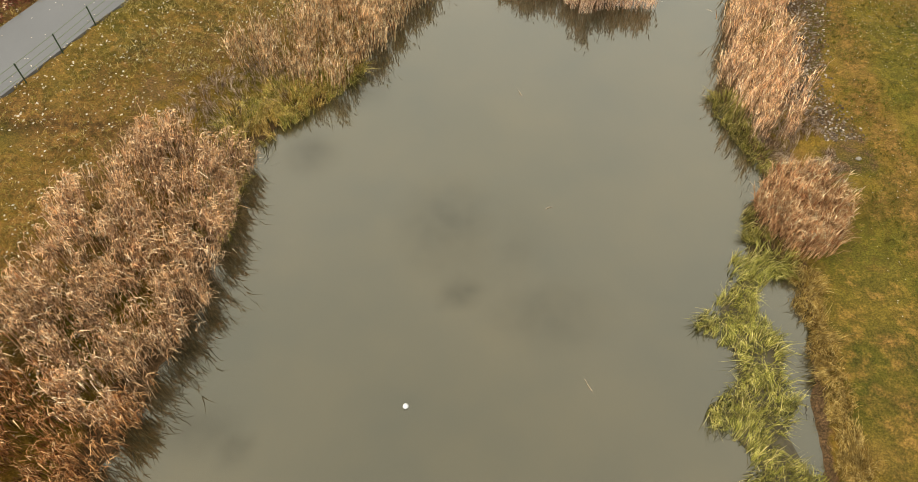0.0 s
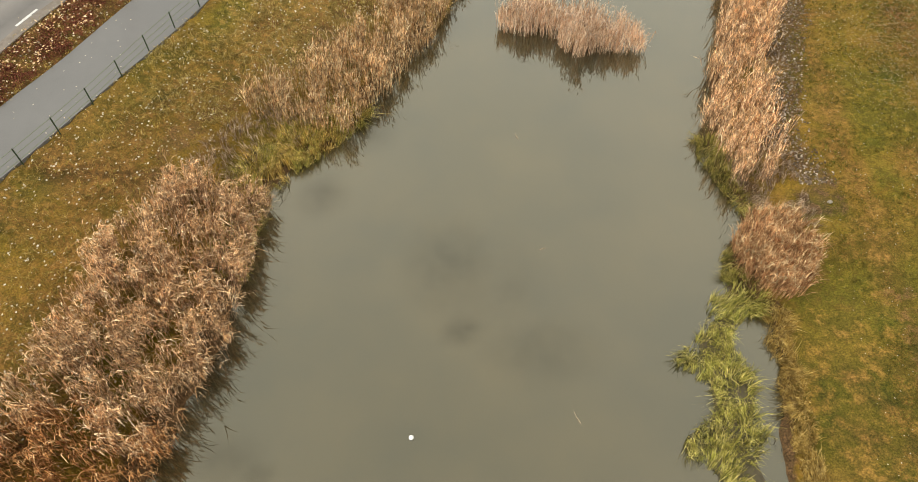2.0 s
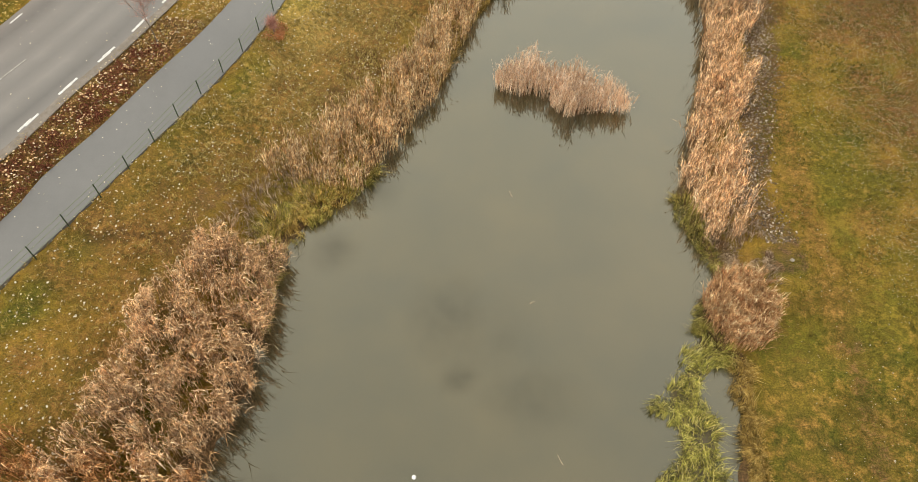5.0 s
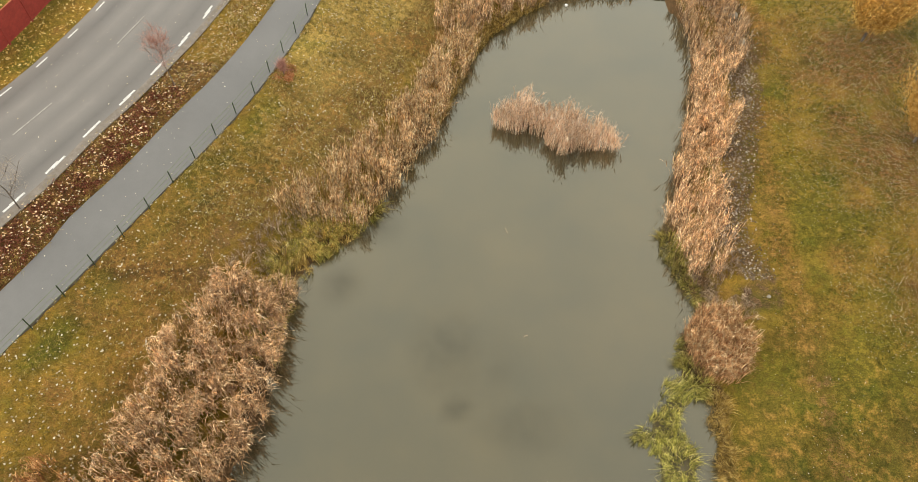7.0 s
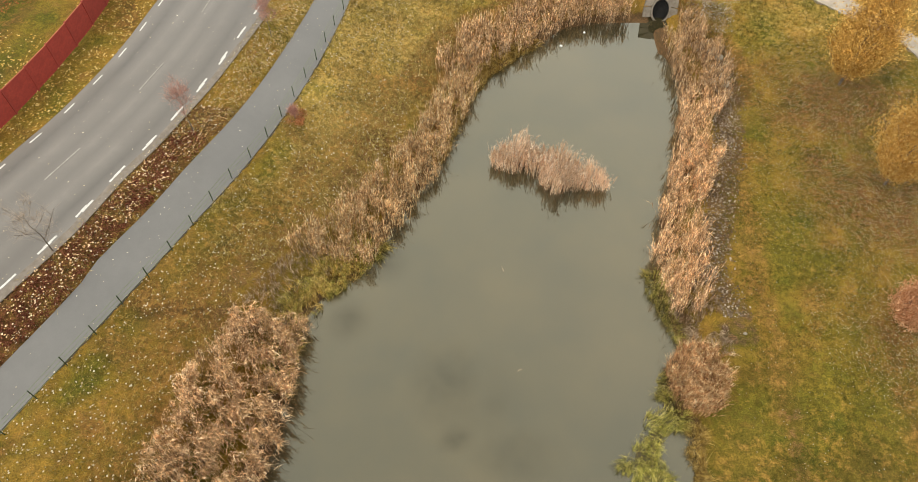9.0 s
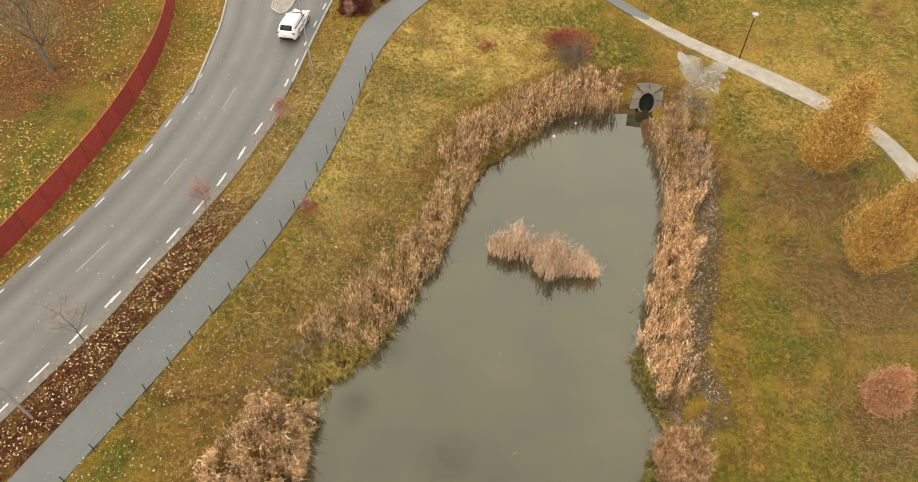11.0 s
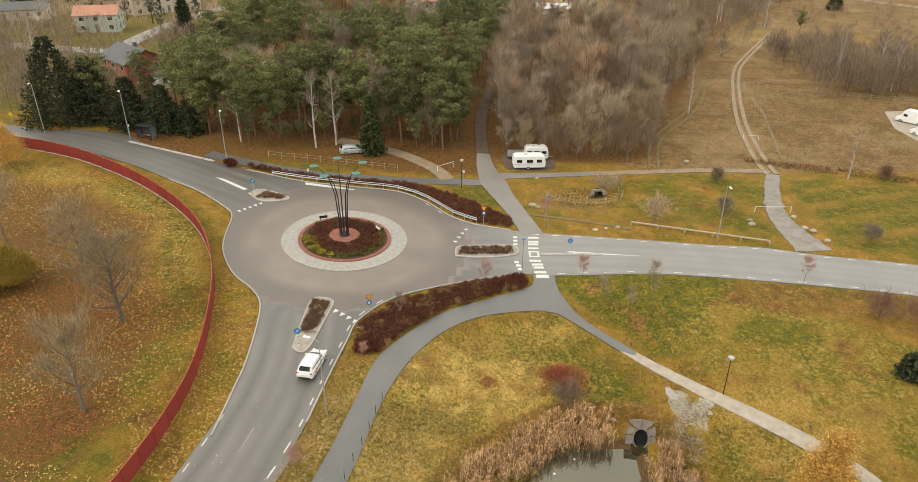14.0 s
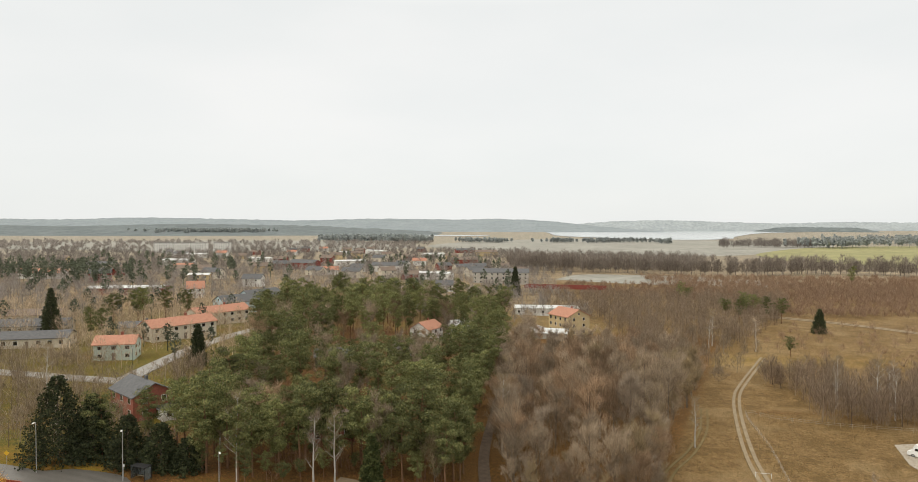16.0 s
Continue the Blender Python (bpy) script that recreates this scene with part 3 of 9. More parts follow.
# strength of the painted haze, growing with distance
far_haze = np.clip((np.hypot(gx, gy - 100) - 450) / 900, 0, 1)
straw = np.maximum(straw, 0.45 * blob(17, 100, 8, 5))
mound = zone([(23, 64.5), (30.5, 72.4), (37.6, 71.0), (44, 66.5), (52, 60), (48, 46), (35.3, 54.5), (28, 59.5)], 2.4)
hollow = np.clip(1.2 - np.hypot((gx - 35) / 5, (gy - 66) / 3), 0, 1)
crest = zone([(-5, 58), (-1, 64.5), (6, 67.5), (11.4, 68.5), (13, 66), (6.8, 64.2), (0, 60), (-4, 55)], 2.0)
pale = np.maximum(np.maximum(0.46 * blob(-8.5, 36, 4, 12), 0.50 * blob(-4, 46, 4, 8)), np.maximum(0.26 * crest, 0.16 * mound - 0.2 * hollow))
pale = np.maximum(pale, 0.7 * zone([(76, 205), (87, 203), (112, 243), (116, 268), (100, 284), (88, 250)], 6))
pale = np.maximum(pale, 0.22 * zone([(-66, 99), (-44, 90), (-36, 80), (-36, 72), (-48, 78), (-66, 86)], 5))
pale = np.maximum(pale, np.maximum(0.52 * blob(1, 58, 12, 6), np.maximum(0.50 * blob(-9.5, 47, 4, 10), 0.26 * blob(31, 52, 9, 9))))
rust = 0.42 * ((pond_d > 2.2) & (pond_d < 5.5) & (gy > 40) & ~inside(POND, gx, gy))
rust = np.maximum(rust, 0.34 * zone([(52, 73.5), (33, 75), (33, 72), (60, 66), (90, 58), (90, 62)], 2))
rust = np.maximum(rust, 0.36 * np.clip(1 - np.abs(gx - 17.2 - 0.07 * gy) / 1.3, 0, 1) * (gy < 44))
rust = np.maximum(rust, 0.36 * np.clip(1.25 - np.abs(pond_d - 5.4) / 3.4, 0, 1) * (gx < -4) * (gy < 42) * ~inside(POND, gx, gy))
litter = np.clip((gy - 107 - 0.1 * gx) / 6, 0, 1) * np.clip((6 - gx) / 4, 0, 1) * np.clip((gx + 66) / 8, 0.15, 1) * np.clip((290 - gy) / 30, 0, 1)
litter = np.maximum(litter, np.clip((gy - 114) / 6, 0, 1) * np.clip((34 + (gy - 116) * 0.42 - gx) / 8, 0, 1) * (gx > 3) * np.clip((330 - gy) / 40, 0, 1) * 0.9)
litter = np.maximum(litter, np.maximum(0.42 * blob(28.3, 39.5, 7, 5.5), np.maximum(0.42 * blob(29, 30, 7, 6), 0.40 * blob(27.5, 19.5, 5, 4))))
litter = np.maximum(litter, np.maximum(0.75 * blob(-37.0, 48.5, 4, 3), np.maximum(0.50 * blob(-41, 66, 8, 5), 0.50 * blob(-50, 60, 8, 9))))
lush = np.maximum(0.62 * zone([(-6.6, 50), (-5, 56.5), (3.4, 61.5), (10.6, 63), (16.4, 59.4), (17, 57), (6, 58), (0, 53)], 3.5), 0.5 * blob(-10, 46, 3, 12))
lush = np.maximum(lush, zone([(11.3, 76), (22, 64.9), (30, 73.2), (33, 73), (33, 76.6), (22, 77.6)], 2.5) * 0.74)
lush = np.maximum(lush, 0.40 * zone([(33, 73.4), (54, 72.0), (80, 64.5), (80, 66), (54, 73.2), (33, 76.4)], 1.0))
lush = np.maximum(lush, np.maximum(0.30 * hollow, 0.30 * mound))
lush = np.maximum(lush, 0.42 * np.clip((-56 - gx) / 8, 0, 1) * np.clip((gy - 119) / 6, 0, 1) * np.clip((360 - gy) / 60, 0, 1))
lush = np.maximum(lush, 0.50 * zone([(26, 107), (48, 109.5), (44, 90), (30, 92.5), (24, 99)], 3) * np.clip(0.7 + 0.5 * np.sin(gx * 0.45 + gy * 0.3), 0, 1))
lush = np.maximum(lush, 0.58 * zone([(55, 109.5), (73, 103.5), (96, 92), (90, 72), (60, 83), (52, 86)], 2) * np.clip(0.75 + 0.4 * np.sin(gx * 0.35 - gy * 1.1), 0, 1))
lush = np.maximum(lush, 0.75 * zone([(-1, 100.5), (3.5, 97), (5.5, 98.5), (4.0, 103.6), (-4, 103.4)], 0.6))
# the mown lawn: swathes of a mower along the pond, greener near the bank
swathe = 0.5 + 0.5 * np.sin((gx - 0.12 * gy) * 2.6)
lush = np.maximum(lush, (0.16 + 0.12 * swathe) * np.clip((gx - 15 - 0.05 * gy) / 2.5, 0, 1) * np.clip((64 - gy) / 22, 0, 1) * (1 + 0.4 * (gy < 17)))
lush = np.maximum(lush, 0.48 * np.clip(1 - np.abs(away(BIKE_R, gx, gy, False) - 1.4) / 1.6, 0, 1) * (gx > -30) * (gx < -8) * (gy > 14))
lush = np.maximum(lush, 0.44 * np.clip((gx - 12.5) / 1.5, 0, 1) * np.clip((24 - gy) / 8, 0, 1) * (gx < 40))
rust = np.maximum(rust, 0.26 * np.clip((gx - 12.5) / 1.5, 0, 1) * np.clip((17 - gy) / 5, 0, 1) * (gx < 40))
fence_d = away(EDGE_WEST, gx, gy, False)
meadow_w = np.clip((-29 - gx) / 4, 0, 1) * np.clip((100 - gy) / 8, 0, 1) * np.clip((gx + 90) / 15, 0, 1) * (fence_d > 3.5)
lush = np.maximum(lush, 0.75 * meadow_w * np.clip(1 - np.abs(fence_d - 6.5) / 3.2, 0, 1))
litter = np.maximum(litter, 0.40 * meadow_w * np.clip(1 - np.abs(fence_d - 9.2) / 1.6, 0, 1) * np.clip((78 - gy) / 8, 0, 1))
litter = np.maximum(litter, 0.46 * meadow_w * np.clip((fence_d - 8) / 4, 0, 1))
rust = np.maximum(rust, 0.34 * meadow_w * np.clip((gy - 66) / 12, 0, 1) * np.clip((fence_d - 7) / 3, 0, 1))
lush = np.maximum(lush, 0.34 * meadow_w * np.clip((76 - gy) / 12, 0, 1))
front = zone([(-50, 116), (-46, 108), (-26, 106), (-18, 109), (-22, 115), (-34, 117)], 4)
litter = litter * (1 - 0.55 * front)
verge_bed = (away(ROAD, gx, gy) + away(BIKE, gx, gy) < 5.0) & ~inside(ROAD, gx, gy) & ~inside(BIKE, gx, gy) & (gy < 36) & (gx > -36) & (gx < -12)
litter, lush = np.where(verge_bed, 0.8, litter), np.where(verge_bed, 0.0, lush)
lush = np.maximum(lush, 0.34 * front)
litter = np.maximum(litter, 0.38 * zone([(72, 179), (84, 176), (110, 167), (113, 174), (84, 184)], 2))
veg = np.array([noise.noise(Vector((a * 0.42, b * 0.42, 31.0))) + 0.7 * noise.noise(Vector((a * 0.13, b * 0.13, 37.0))) for a, b in zip(gx.ravel(), gy.ravel())]).reshape(gx.shape) * (far < 0.5)
lush = np.maximum(lush, np.clip(lush * 0.7 + 0.62 * veg, 0, 0.75))
rust = np.maximum(rust, np.clip(rust * 0.6 - 0.60 * veg - 0.04, 0, 0.6))
for key, val in (("soil", soil), ("straw", straw), ("litter", litter), ("lush", lush), ("far", far), ("pale", pale), ("rust", rust), ("far_haze", far_haze)):
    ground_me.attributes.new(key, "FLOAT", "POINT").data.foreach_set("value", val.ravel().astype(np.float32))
ground = tagged(new("ground", ground_me), "autumn grassland, olive and straw-coloured, with bare brown patches and painted haze far off", "ground", kind="structure")


def sheet(name, outline, mat, dz, step=1.5, drop=0.3, label="", category="", kind="structure", parent=None, lift=None):
    """A paved surface: an outline draped on the land dz above it, with a skirt."""
    bm = bmesh.new()
    ring = [bm.verts.new((p[0], p[1], 0)) for p in outline]
    face = bm.faces.new(ring)
    face.normal_update()
    if face.calc_area() and face.normal.z < 0:
        face.normal_flip()
    bmesh.ops.triangulate(bm, faces=[face], ngon_method="EAR_CLIP")
    p = np.asarray(outline, float)
    for axis in (0, 1):
        lo, hi = p[:, axis].min(), p[:, axis].max()
        n = int((hi - lo) / step)
        for k in range(1, n + 1):
            at = lo + (hi - lo) * k / (n + 1)
            bmesh.ops.bisect_plane(bm, geom=bm.verts[:] + bm.edges[:] + bm.faces[:], plane_co=(at, 0, 0) if axis == 0 else (0, at, 0), plane_no=(1, 0, 0) if axis == 0 else (0, 1, 0), dist=1e-4)
    bmesh.ops.recalc_face_normals(bm, faces=bm.faces[:])
    if sum(f.normal.z for f in bm.faces) < 0:
        bmesh.ops.reverse_faces(bm, faces=bm.faces[:])
    co = np.array([v.co[:2] for v in bm.verts])
    zs = land(co[:, 0], co[:, 1]) + dz
    for v, z in zip(bm.verts, zs):
        v.co.z = z
    if drop:
        rim = [e for e in bm.edges if e.is_boundary]
        low = bmesh.ops.extrude_edge_only(bm, edges=rim)["geom"]
        for v in low:
            if isinstance(v, bmesh.types.BMVert):
                v.co.z -= drop
    ob = part(name, bm, mat, parent, label)
    return tagged(ob, label, category, kind=kind) if category else ob


road = sheet("road", ROAD, ROAD_TAR, 0.04, 1.0, label="worn grey asphalt road with a roundabout, damp in places", category="road")
co = np.array([v.co[:2] for v in road.data.vertices])


def beside(line_, x, y):
    """Signed distance from a line: its left side is positive."""
    p = soft_line(line_, 1.0)
    best, sign = np.full(x.shape, 1e9), np.zeros(x.shape)
    for q, r in zip(p, p[1:]):
        e = r - q
        u = np.clip(((x - q[0]) * e[0] + (y - q[1]) * e[1]) / (e @ e), 0, 1)
        dist = np.hypot(x - q[0] - u * e[0], y - q[1] - u * e[1])
        near = dist < best
        best = np.where(near, dist, best)
        sign = np.where(near, np.sign(e[0] * (y - q[1]) - e[1] * (x - q[0])), sign)
    return best * sign


def patch_noise(x, y):
    return np.array([noise.noise(Vector((a * 0.22, b * 0.22, 4.0))) for a, b in zip(x, y)])


south_lane = beside([(-48, -13), (-34.5, 10), (-26.6, 26.5), (-23.2, 34), (-20.6, 42), (-19.2, 50), (-18.8, 57), (-19.6, 66)], co[:, 0], co[:, 1])
east_lane = beside([(2, 83), (14, 82.6), (25, 82.4), (40, 80.5), (58, 76.5), (80, 70.5), (128, 55)], co[:, 0], co[:, 1])
west_lane = beside([(-32, 95), (-42, 100), (-55, 106.5), (-70, 111), (-90, 113), (-160, 108)], co[:, 0], co[:, 1])
hub = np.hypot(co[:, 0] + 17, (co[:, 1] - 84.3) * 1.04)
across = np.where(hub < 17.5, 30 + hub, np.where(co[:, 1] < 70, south_lane, np.where(co[:, 0] > -12, east_lane, west_lane)))
road.data.attributes.new("across", "FLOAT", "POINT").data.foreach_set("value", across.astype(np.float32))
road.data.attributes.new("old", "FLOAT", "POINT").data.foreach_set("value", (0.5 * np.clip((co[:, 0] + 1) / 9, 0, 1)).astype(np.float32))
rim = np.clip((hub - 13.2) / 1.6, 0, 1) * (hub < 24)
damp = 1.0 * rim * np.clip((-co[:, 0] - 14) / 8, 0.45, 1) * np.where(hub < 17.5, 1.0, 0.6) + 0.5 * np.clip((-36 - co[:, 0]) / 6, 0, 1) * (co[:, 1] > 88)
for cx, cy, rx, ry, k in ((-4.2, 81.8, 3.6, 2.2, 1.0), (-8.5, 97.0, 4.5, 3.0, 0.9), (-32.5, 86.0, 2.6, 6.5, 1.0), (-28.2, 76.5, 2.4, 3.0, 0.9), (-1.5, 91.0, 4.0, 3.0, 0.6)):
    damp = np.maximum(damp, k * np.clip(1.5 - np.hypot((co[:, 0] - cx) / rx, (co[:, 1] - cy) / ry), 0, 1))
damp = damp * (0.75 + 0.5 * patch_noise(co[:, 0], co[:, 1]))
road.data.attributes.new("damp", "FLOAT", "POINT").data.foreach_set("value", np.clip(damp, 0, 0.8).astype(np.float32))
sheet("bike_path", BIKE, PATH_TAR, 0.05, label="smooth blue-grey asphalt foot and cycle path", category="path")
sheet("gravel_path", GRAVEL_PATH, GRAVEL, 0.045, label="pale gravel footpath through the grass", category="path")
WOOD_TAR = asphalt_material("wood_path_asphalt", (0.170, 0.152, 0.132), (0.215, 0.194, 0.170))
sheet("north_path", NORTH_PATH, WOOD_TAR, 0.062, label="grey asphalt path leading into the wood", category="path")
LEAF_DIRT = surface("leaf_strewn_dirt", (0.095, 0.066, 0.046), (0.155, 0.112, 0.080), 0.9, 0.95, 0, 0.6, 14)
sheet("wood_path", WOOD_PATH, LEAF_DIRT, 0.056, label="brown leaf-strewn dirt path through the wood", category="path")
sheet("west_path", WEST_PATH, PATH_TAR, 0.05, label="grey asphalt path behind the hedge", category="path")
sheet("drive", DRIVE, DIRT, 0.075, label="brown gravel drive under the pines", category="drive")
sheet("field_track", FIELD_TRACK, DIRT, 0.075, label="narrow brown dirt track beside the ditch", category="track")
sheet("track_head", TRACK_HEAD, WOOD_TAR, 0.068, label="grey asphalt start of the track beside the ditch", category="track")
sheet("trodden_path", TRODDEN, RUT_GRASSY, 0.10, label="thin trodden line across the lawn", category="track")
WORN = surface("worn_grey_crossing", (0.205, 0.185, 0.160), (0.300, 0.275, 0.245), 0.7, 0.9, 0, 0.5, 12)
sheet("lane_mouth", LANE_MOUTH, WORN, 0.092, label="pale gravel crossing from the road into the field", category="track")
for side in (-0.75, 0.75):
    half = len(LANE) // 2
    edge_l, edge_r = LANE[:half], LANE[half:][::-1]
    m = (0.5 + side / 2.0)
    rut_mid = edge_l * m + edge_r * (1 - m)
    sheet("lane_rut", ribbon(rut_mid[::2], 0.8), RUT, 0.10, 3.0, label="bare wheel rut of the lane across the dry field", category="track")
PALE_TAR = asphalt_material("worn_street_asphalt", (0.27, 0.255, 0.235), (0.33, 0.312, 0.29))
sheet("house_street", HOUSE_STREET, PALE_TAR, 0.075, 3.0, label="pale worn street between the houses", category="road")
sheet("side_street", SIDE_STREET, PALE_TAR, 0.06, 3.0, label="grey residential street", category="road")
sheet("yard", YARD, LEAF_DIRT, 0.06, label="bare dirt parking yard at the wood's edge", category="yard")

TRACK = ribbon([(32.4, 113.5), (35.2, 125.4), (39.0, 133.9), (46.4, 145.2), (54.4, 161.6), (61.7, 183)], 2.0)
for side in (0.12, 0.88):
    half = len(TRACK) // 2
    sheet("track_rut", ribbon((TRACK[:half] * side + TRACK[half:][::-1] * (1 - side))[::2], 0.5), RUT_GRASSY, 0.10, 3.0, label="grassy wheel rut along the wood's edge", category="track")

# ---- the pond's water, with beds of weed under its surface ----
wx, wy = np.meshgrid(np.arange(-15, 20.01, 0.5), np.arange(-5, 53.01, 0.5))
wi = np.arange(wx.size).reshape(wx.shape)
a, b, c, d = wi[:-1, :-1].ravel(), wi[:-1, 1:].ravel(), wi[1:, 1:].ravel(), wi[1:, :-1].ravel()
wet = inside(POND, wx, wy) | (away(POND, wx, wy) < 1.3)
keep = (wet.ravel()[a] | wet.ravel()[c])
water_me = tri_mesh("water", np.stack([wx, wy, 0 * wx], -1).reshape(-1, 3), np.vstack([np.stack([a, b, c], 1)[keep], np.stack([a, c, d], 1)[keep]]))
water_me.materials.append(WATER)
weed = np.zeros(wx.shape)
for px, py, rx, ry, k in ((-0.4, 17.2, 1.9, 2.4, 0.50), (0.1, 13.9, 0.9, 0.7, 0.75), (3.4, 13.0, 2.2, 1.4, 0.42), (-6.6, 21.2, 1.1, 1.2, 0.75), (2.0, 15.8, 0.9, 0.6, 0.4), (-8.6, 8.5, 1.2, 0.9, 0.6), (-7.4, 7.9, 0.7, 0.5, 0.6), (1.3, 16.2, 2.6, 2.6, 0.22), (-4.6, 25.6, 1.2, 1.4, 0.5)):
    weed = np.maximum(weed, k * np.clip(1.35 - np.hypot((wx - px) / rx, (wy - py) / ry), 0, 1))
water_me.attributes.new("weed", "FLOAT", "POINT").data.foreach_set("value", weed.ravel().astype(np.float32))
tagged(new("water", water_me), "still, silty olive-grey pond water", "water", kind="structure")

# ---- reeds, sedge and grass at the water ----
REED = leafy("dry_reed", [(0.0, (0.130, 0.066, 0.032)), (0.32, (0.450, 0.275, 0.145)), (0.68, (0.770, 0.530, 0.310)), (1.0, (0.940, 0.770, 0.550))], through_=0.12, mottle=0.58)
REED_RUST = leafy("rusty_reed", [(0.0, (0.075, 0.028, 0.010)), (0.4, (0.270, 0.115, 0.038)), (0.75, (0.510, 0.265, 0.098)), (1.0, (0.784, 0.524, 0.275))], through_=0.12, mottle=0.45)
REED_DULL = leafy("weathered_reed", [(0.0, (0.210, 0.105, 0.046)), (0.28, (0.560, 0.335, 0.155)), (0.62, (0.870, 0.610, 0.320)), (1.0, (0.950, 0.850, 0.560))], through_=0.15, mottle=0.62)
REED_PINK = leafy("pinkish_reed", [(0.0, (0.293, 0.125, 0.054)), (0.35, (0.562, 0.302, 0.144)), (0.7, (0.763, 0.469, 0.235)), (1.0, (0.940, 0.667, 0.378))], through_=0.2, mottle=0.42)
SEDGE = leafy("green_sedge", [(0.0, (0.095, 0.100, 0.020)), (0.35, (0.23, 0.215, 0.040)), (0.7, (0.43, 0.360, 0.085)), (1.0, (0.66, 0.54, 0.23))], mottle=0.45)
SEDGE_LIME = leafy("lime_sedge", [(0.0, (0.098, 0.105, 0.020)), (0.35, (0.24, 0.235, 0.042)), (0.7, (0.44, 0.395, 0.090)), (1.0, (0.70, 0.60, 0.25))], mottle=0.5)
SEDGE_DRY = leafy("yellow_sedge", [(0.0, (0.20, 0.125, 0.028)), (0.5, (0.46, 0.31, 0.075)), (1.0, (0.70, 0.54, 0.21))], mottle=0.45)
WEEDS = leafy("withered_weeds", [(0.0, (0.16, 0.10, 0.06)), (0.5, (0.34, 0.25, 0.17)), (1.0, (0.56, 0.46, 0.34))], mottle=0.45)
PLUME = leafy("reed_plumes", [(0.0, (0.360, 0.190, 0.080)), (0.4, (0.640, 0.400, 0.195)), (0.8, (0.850, 0.610, 0.350)), (1.0, (0.930, 0.800, 0.550))], through_=0.2, mottle=0.55)
PLUME_RUST = leafy("rusty_plumes", [(0.0, (0.326, 0.136, 0.046)), (0.5, (0.566, 0.299, 0.110)), (1.0, (0.850, 0.587, 0.311))], through_=0.2, mottle=0.45)
PLUME_PALE = leafy("pale_plumes", [(0.0, (0.606, 0.365, 0.168)), (0.5, (0.854, 0.594, 0.328)), (1.0, (0.940, 0.824, 0.522))], through_=0.25, mottle=0.42)
PLUMES = {"rusty_reed": PLUME_RUST, "pinkish_reed": PLUME_PALE}
rng = np.random.default_rng(7)


def blades(base, lean, height, width, droop=0.5):
    """Tapered bent blades: base (n, 3), lean (n, 2) as run per height; two steps and a tip each."""
    n = len(base)
    height, width = np.broadcast_to(height, n), np.broadcast_to(width, n)
    along = np.stack([lean[:, 0], lean[:, 1], np.zeros(n)], 1)
    turn = rng.uniform(0, 2 * np.pi, n)
    side = np.stack([np.cos(turn), np.sin(turn), np.zeros(n)], 1) * width[:, None] / 2
    up = np.array([0, 0, 1.0])
    mid = base + along * (height * 0.35)[:, None] + up * (height * 0.62)[:, None]
    tip = base + along * (height * (0.7 + droop * 0.6))[:, None] + up * (height * (1.0 - 0.25 * droop * np.hypot(lean[:, 0], lean[:, 1])))[:, None]
    v = np.stack([base - side, base + side, mid - side * 0.8, mid + side * 0.8, tip], 1).reshape(-1, 3)
    o = (np.arange(n) * 5)[:, None]
    f = np.concatenate([o + [[0, 1, 3]], o + [[0, 3, 2]], o + [[2, 3, 4]]])
    return v, f


def joined(pieces):
    vs, fs, o = [], [], 0
    for v, f in pieces:
        vs.append(v)
        fs.append(f + o)
        o += len(v)
    return np.vstack(vs), np.vstack(fs)


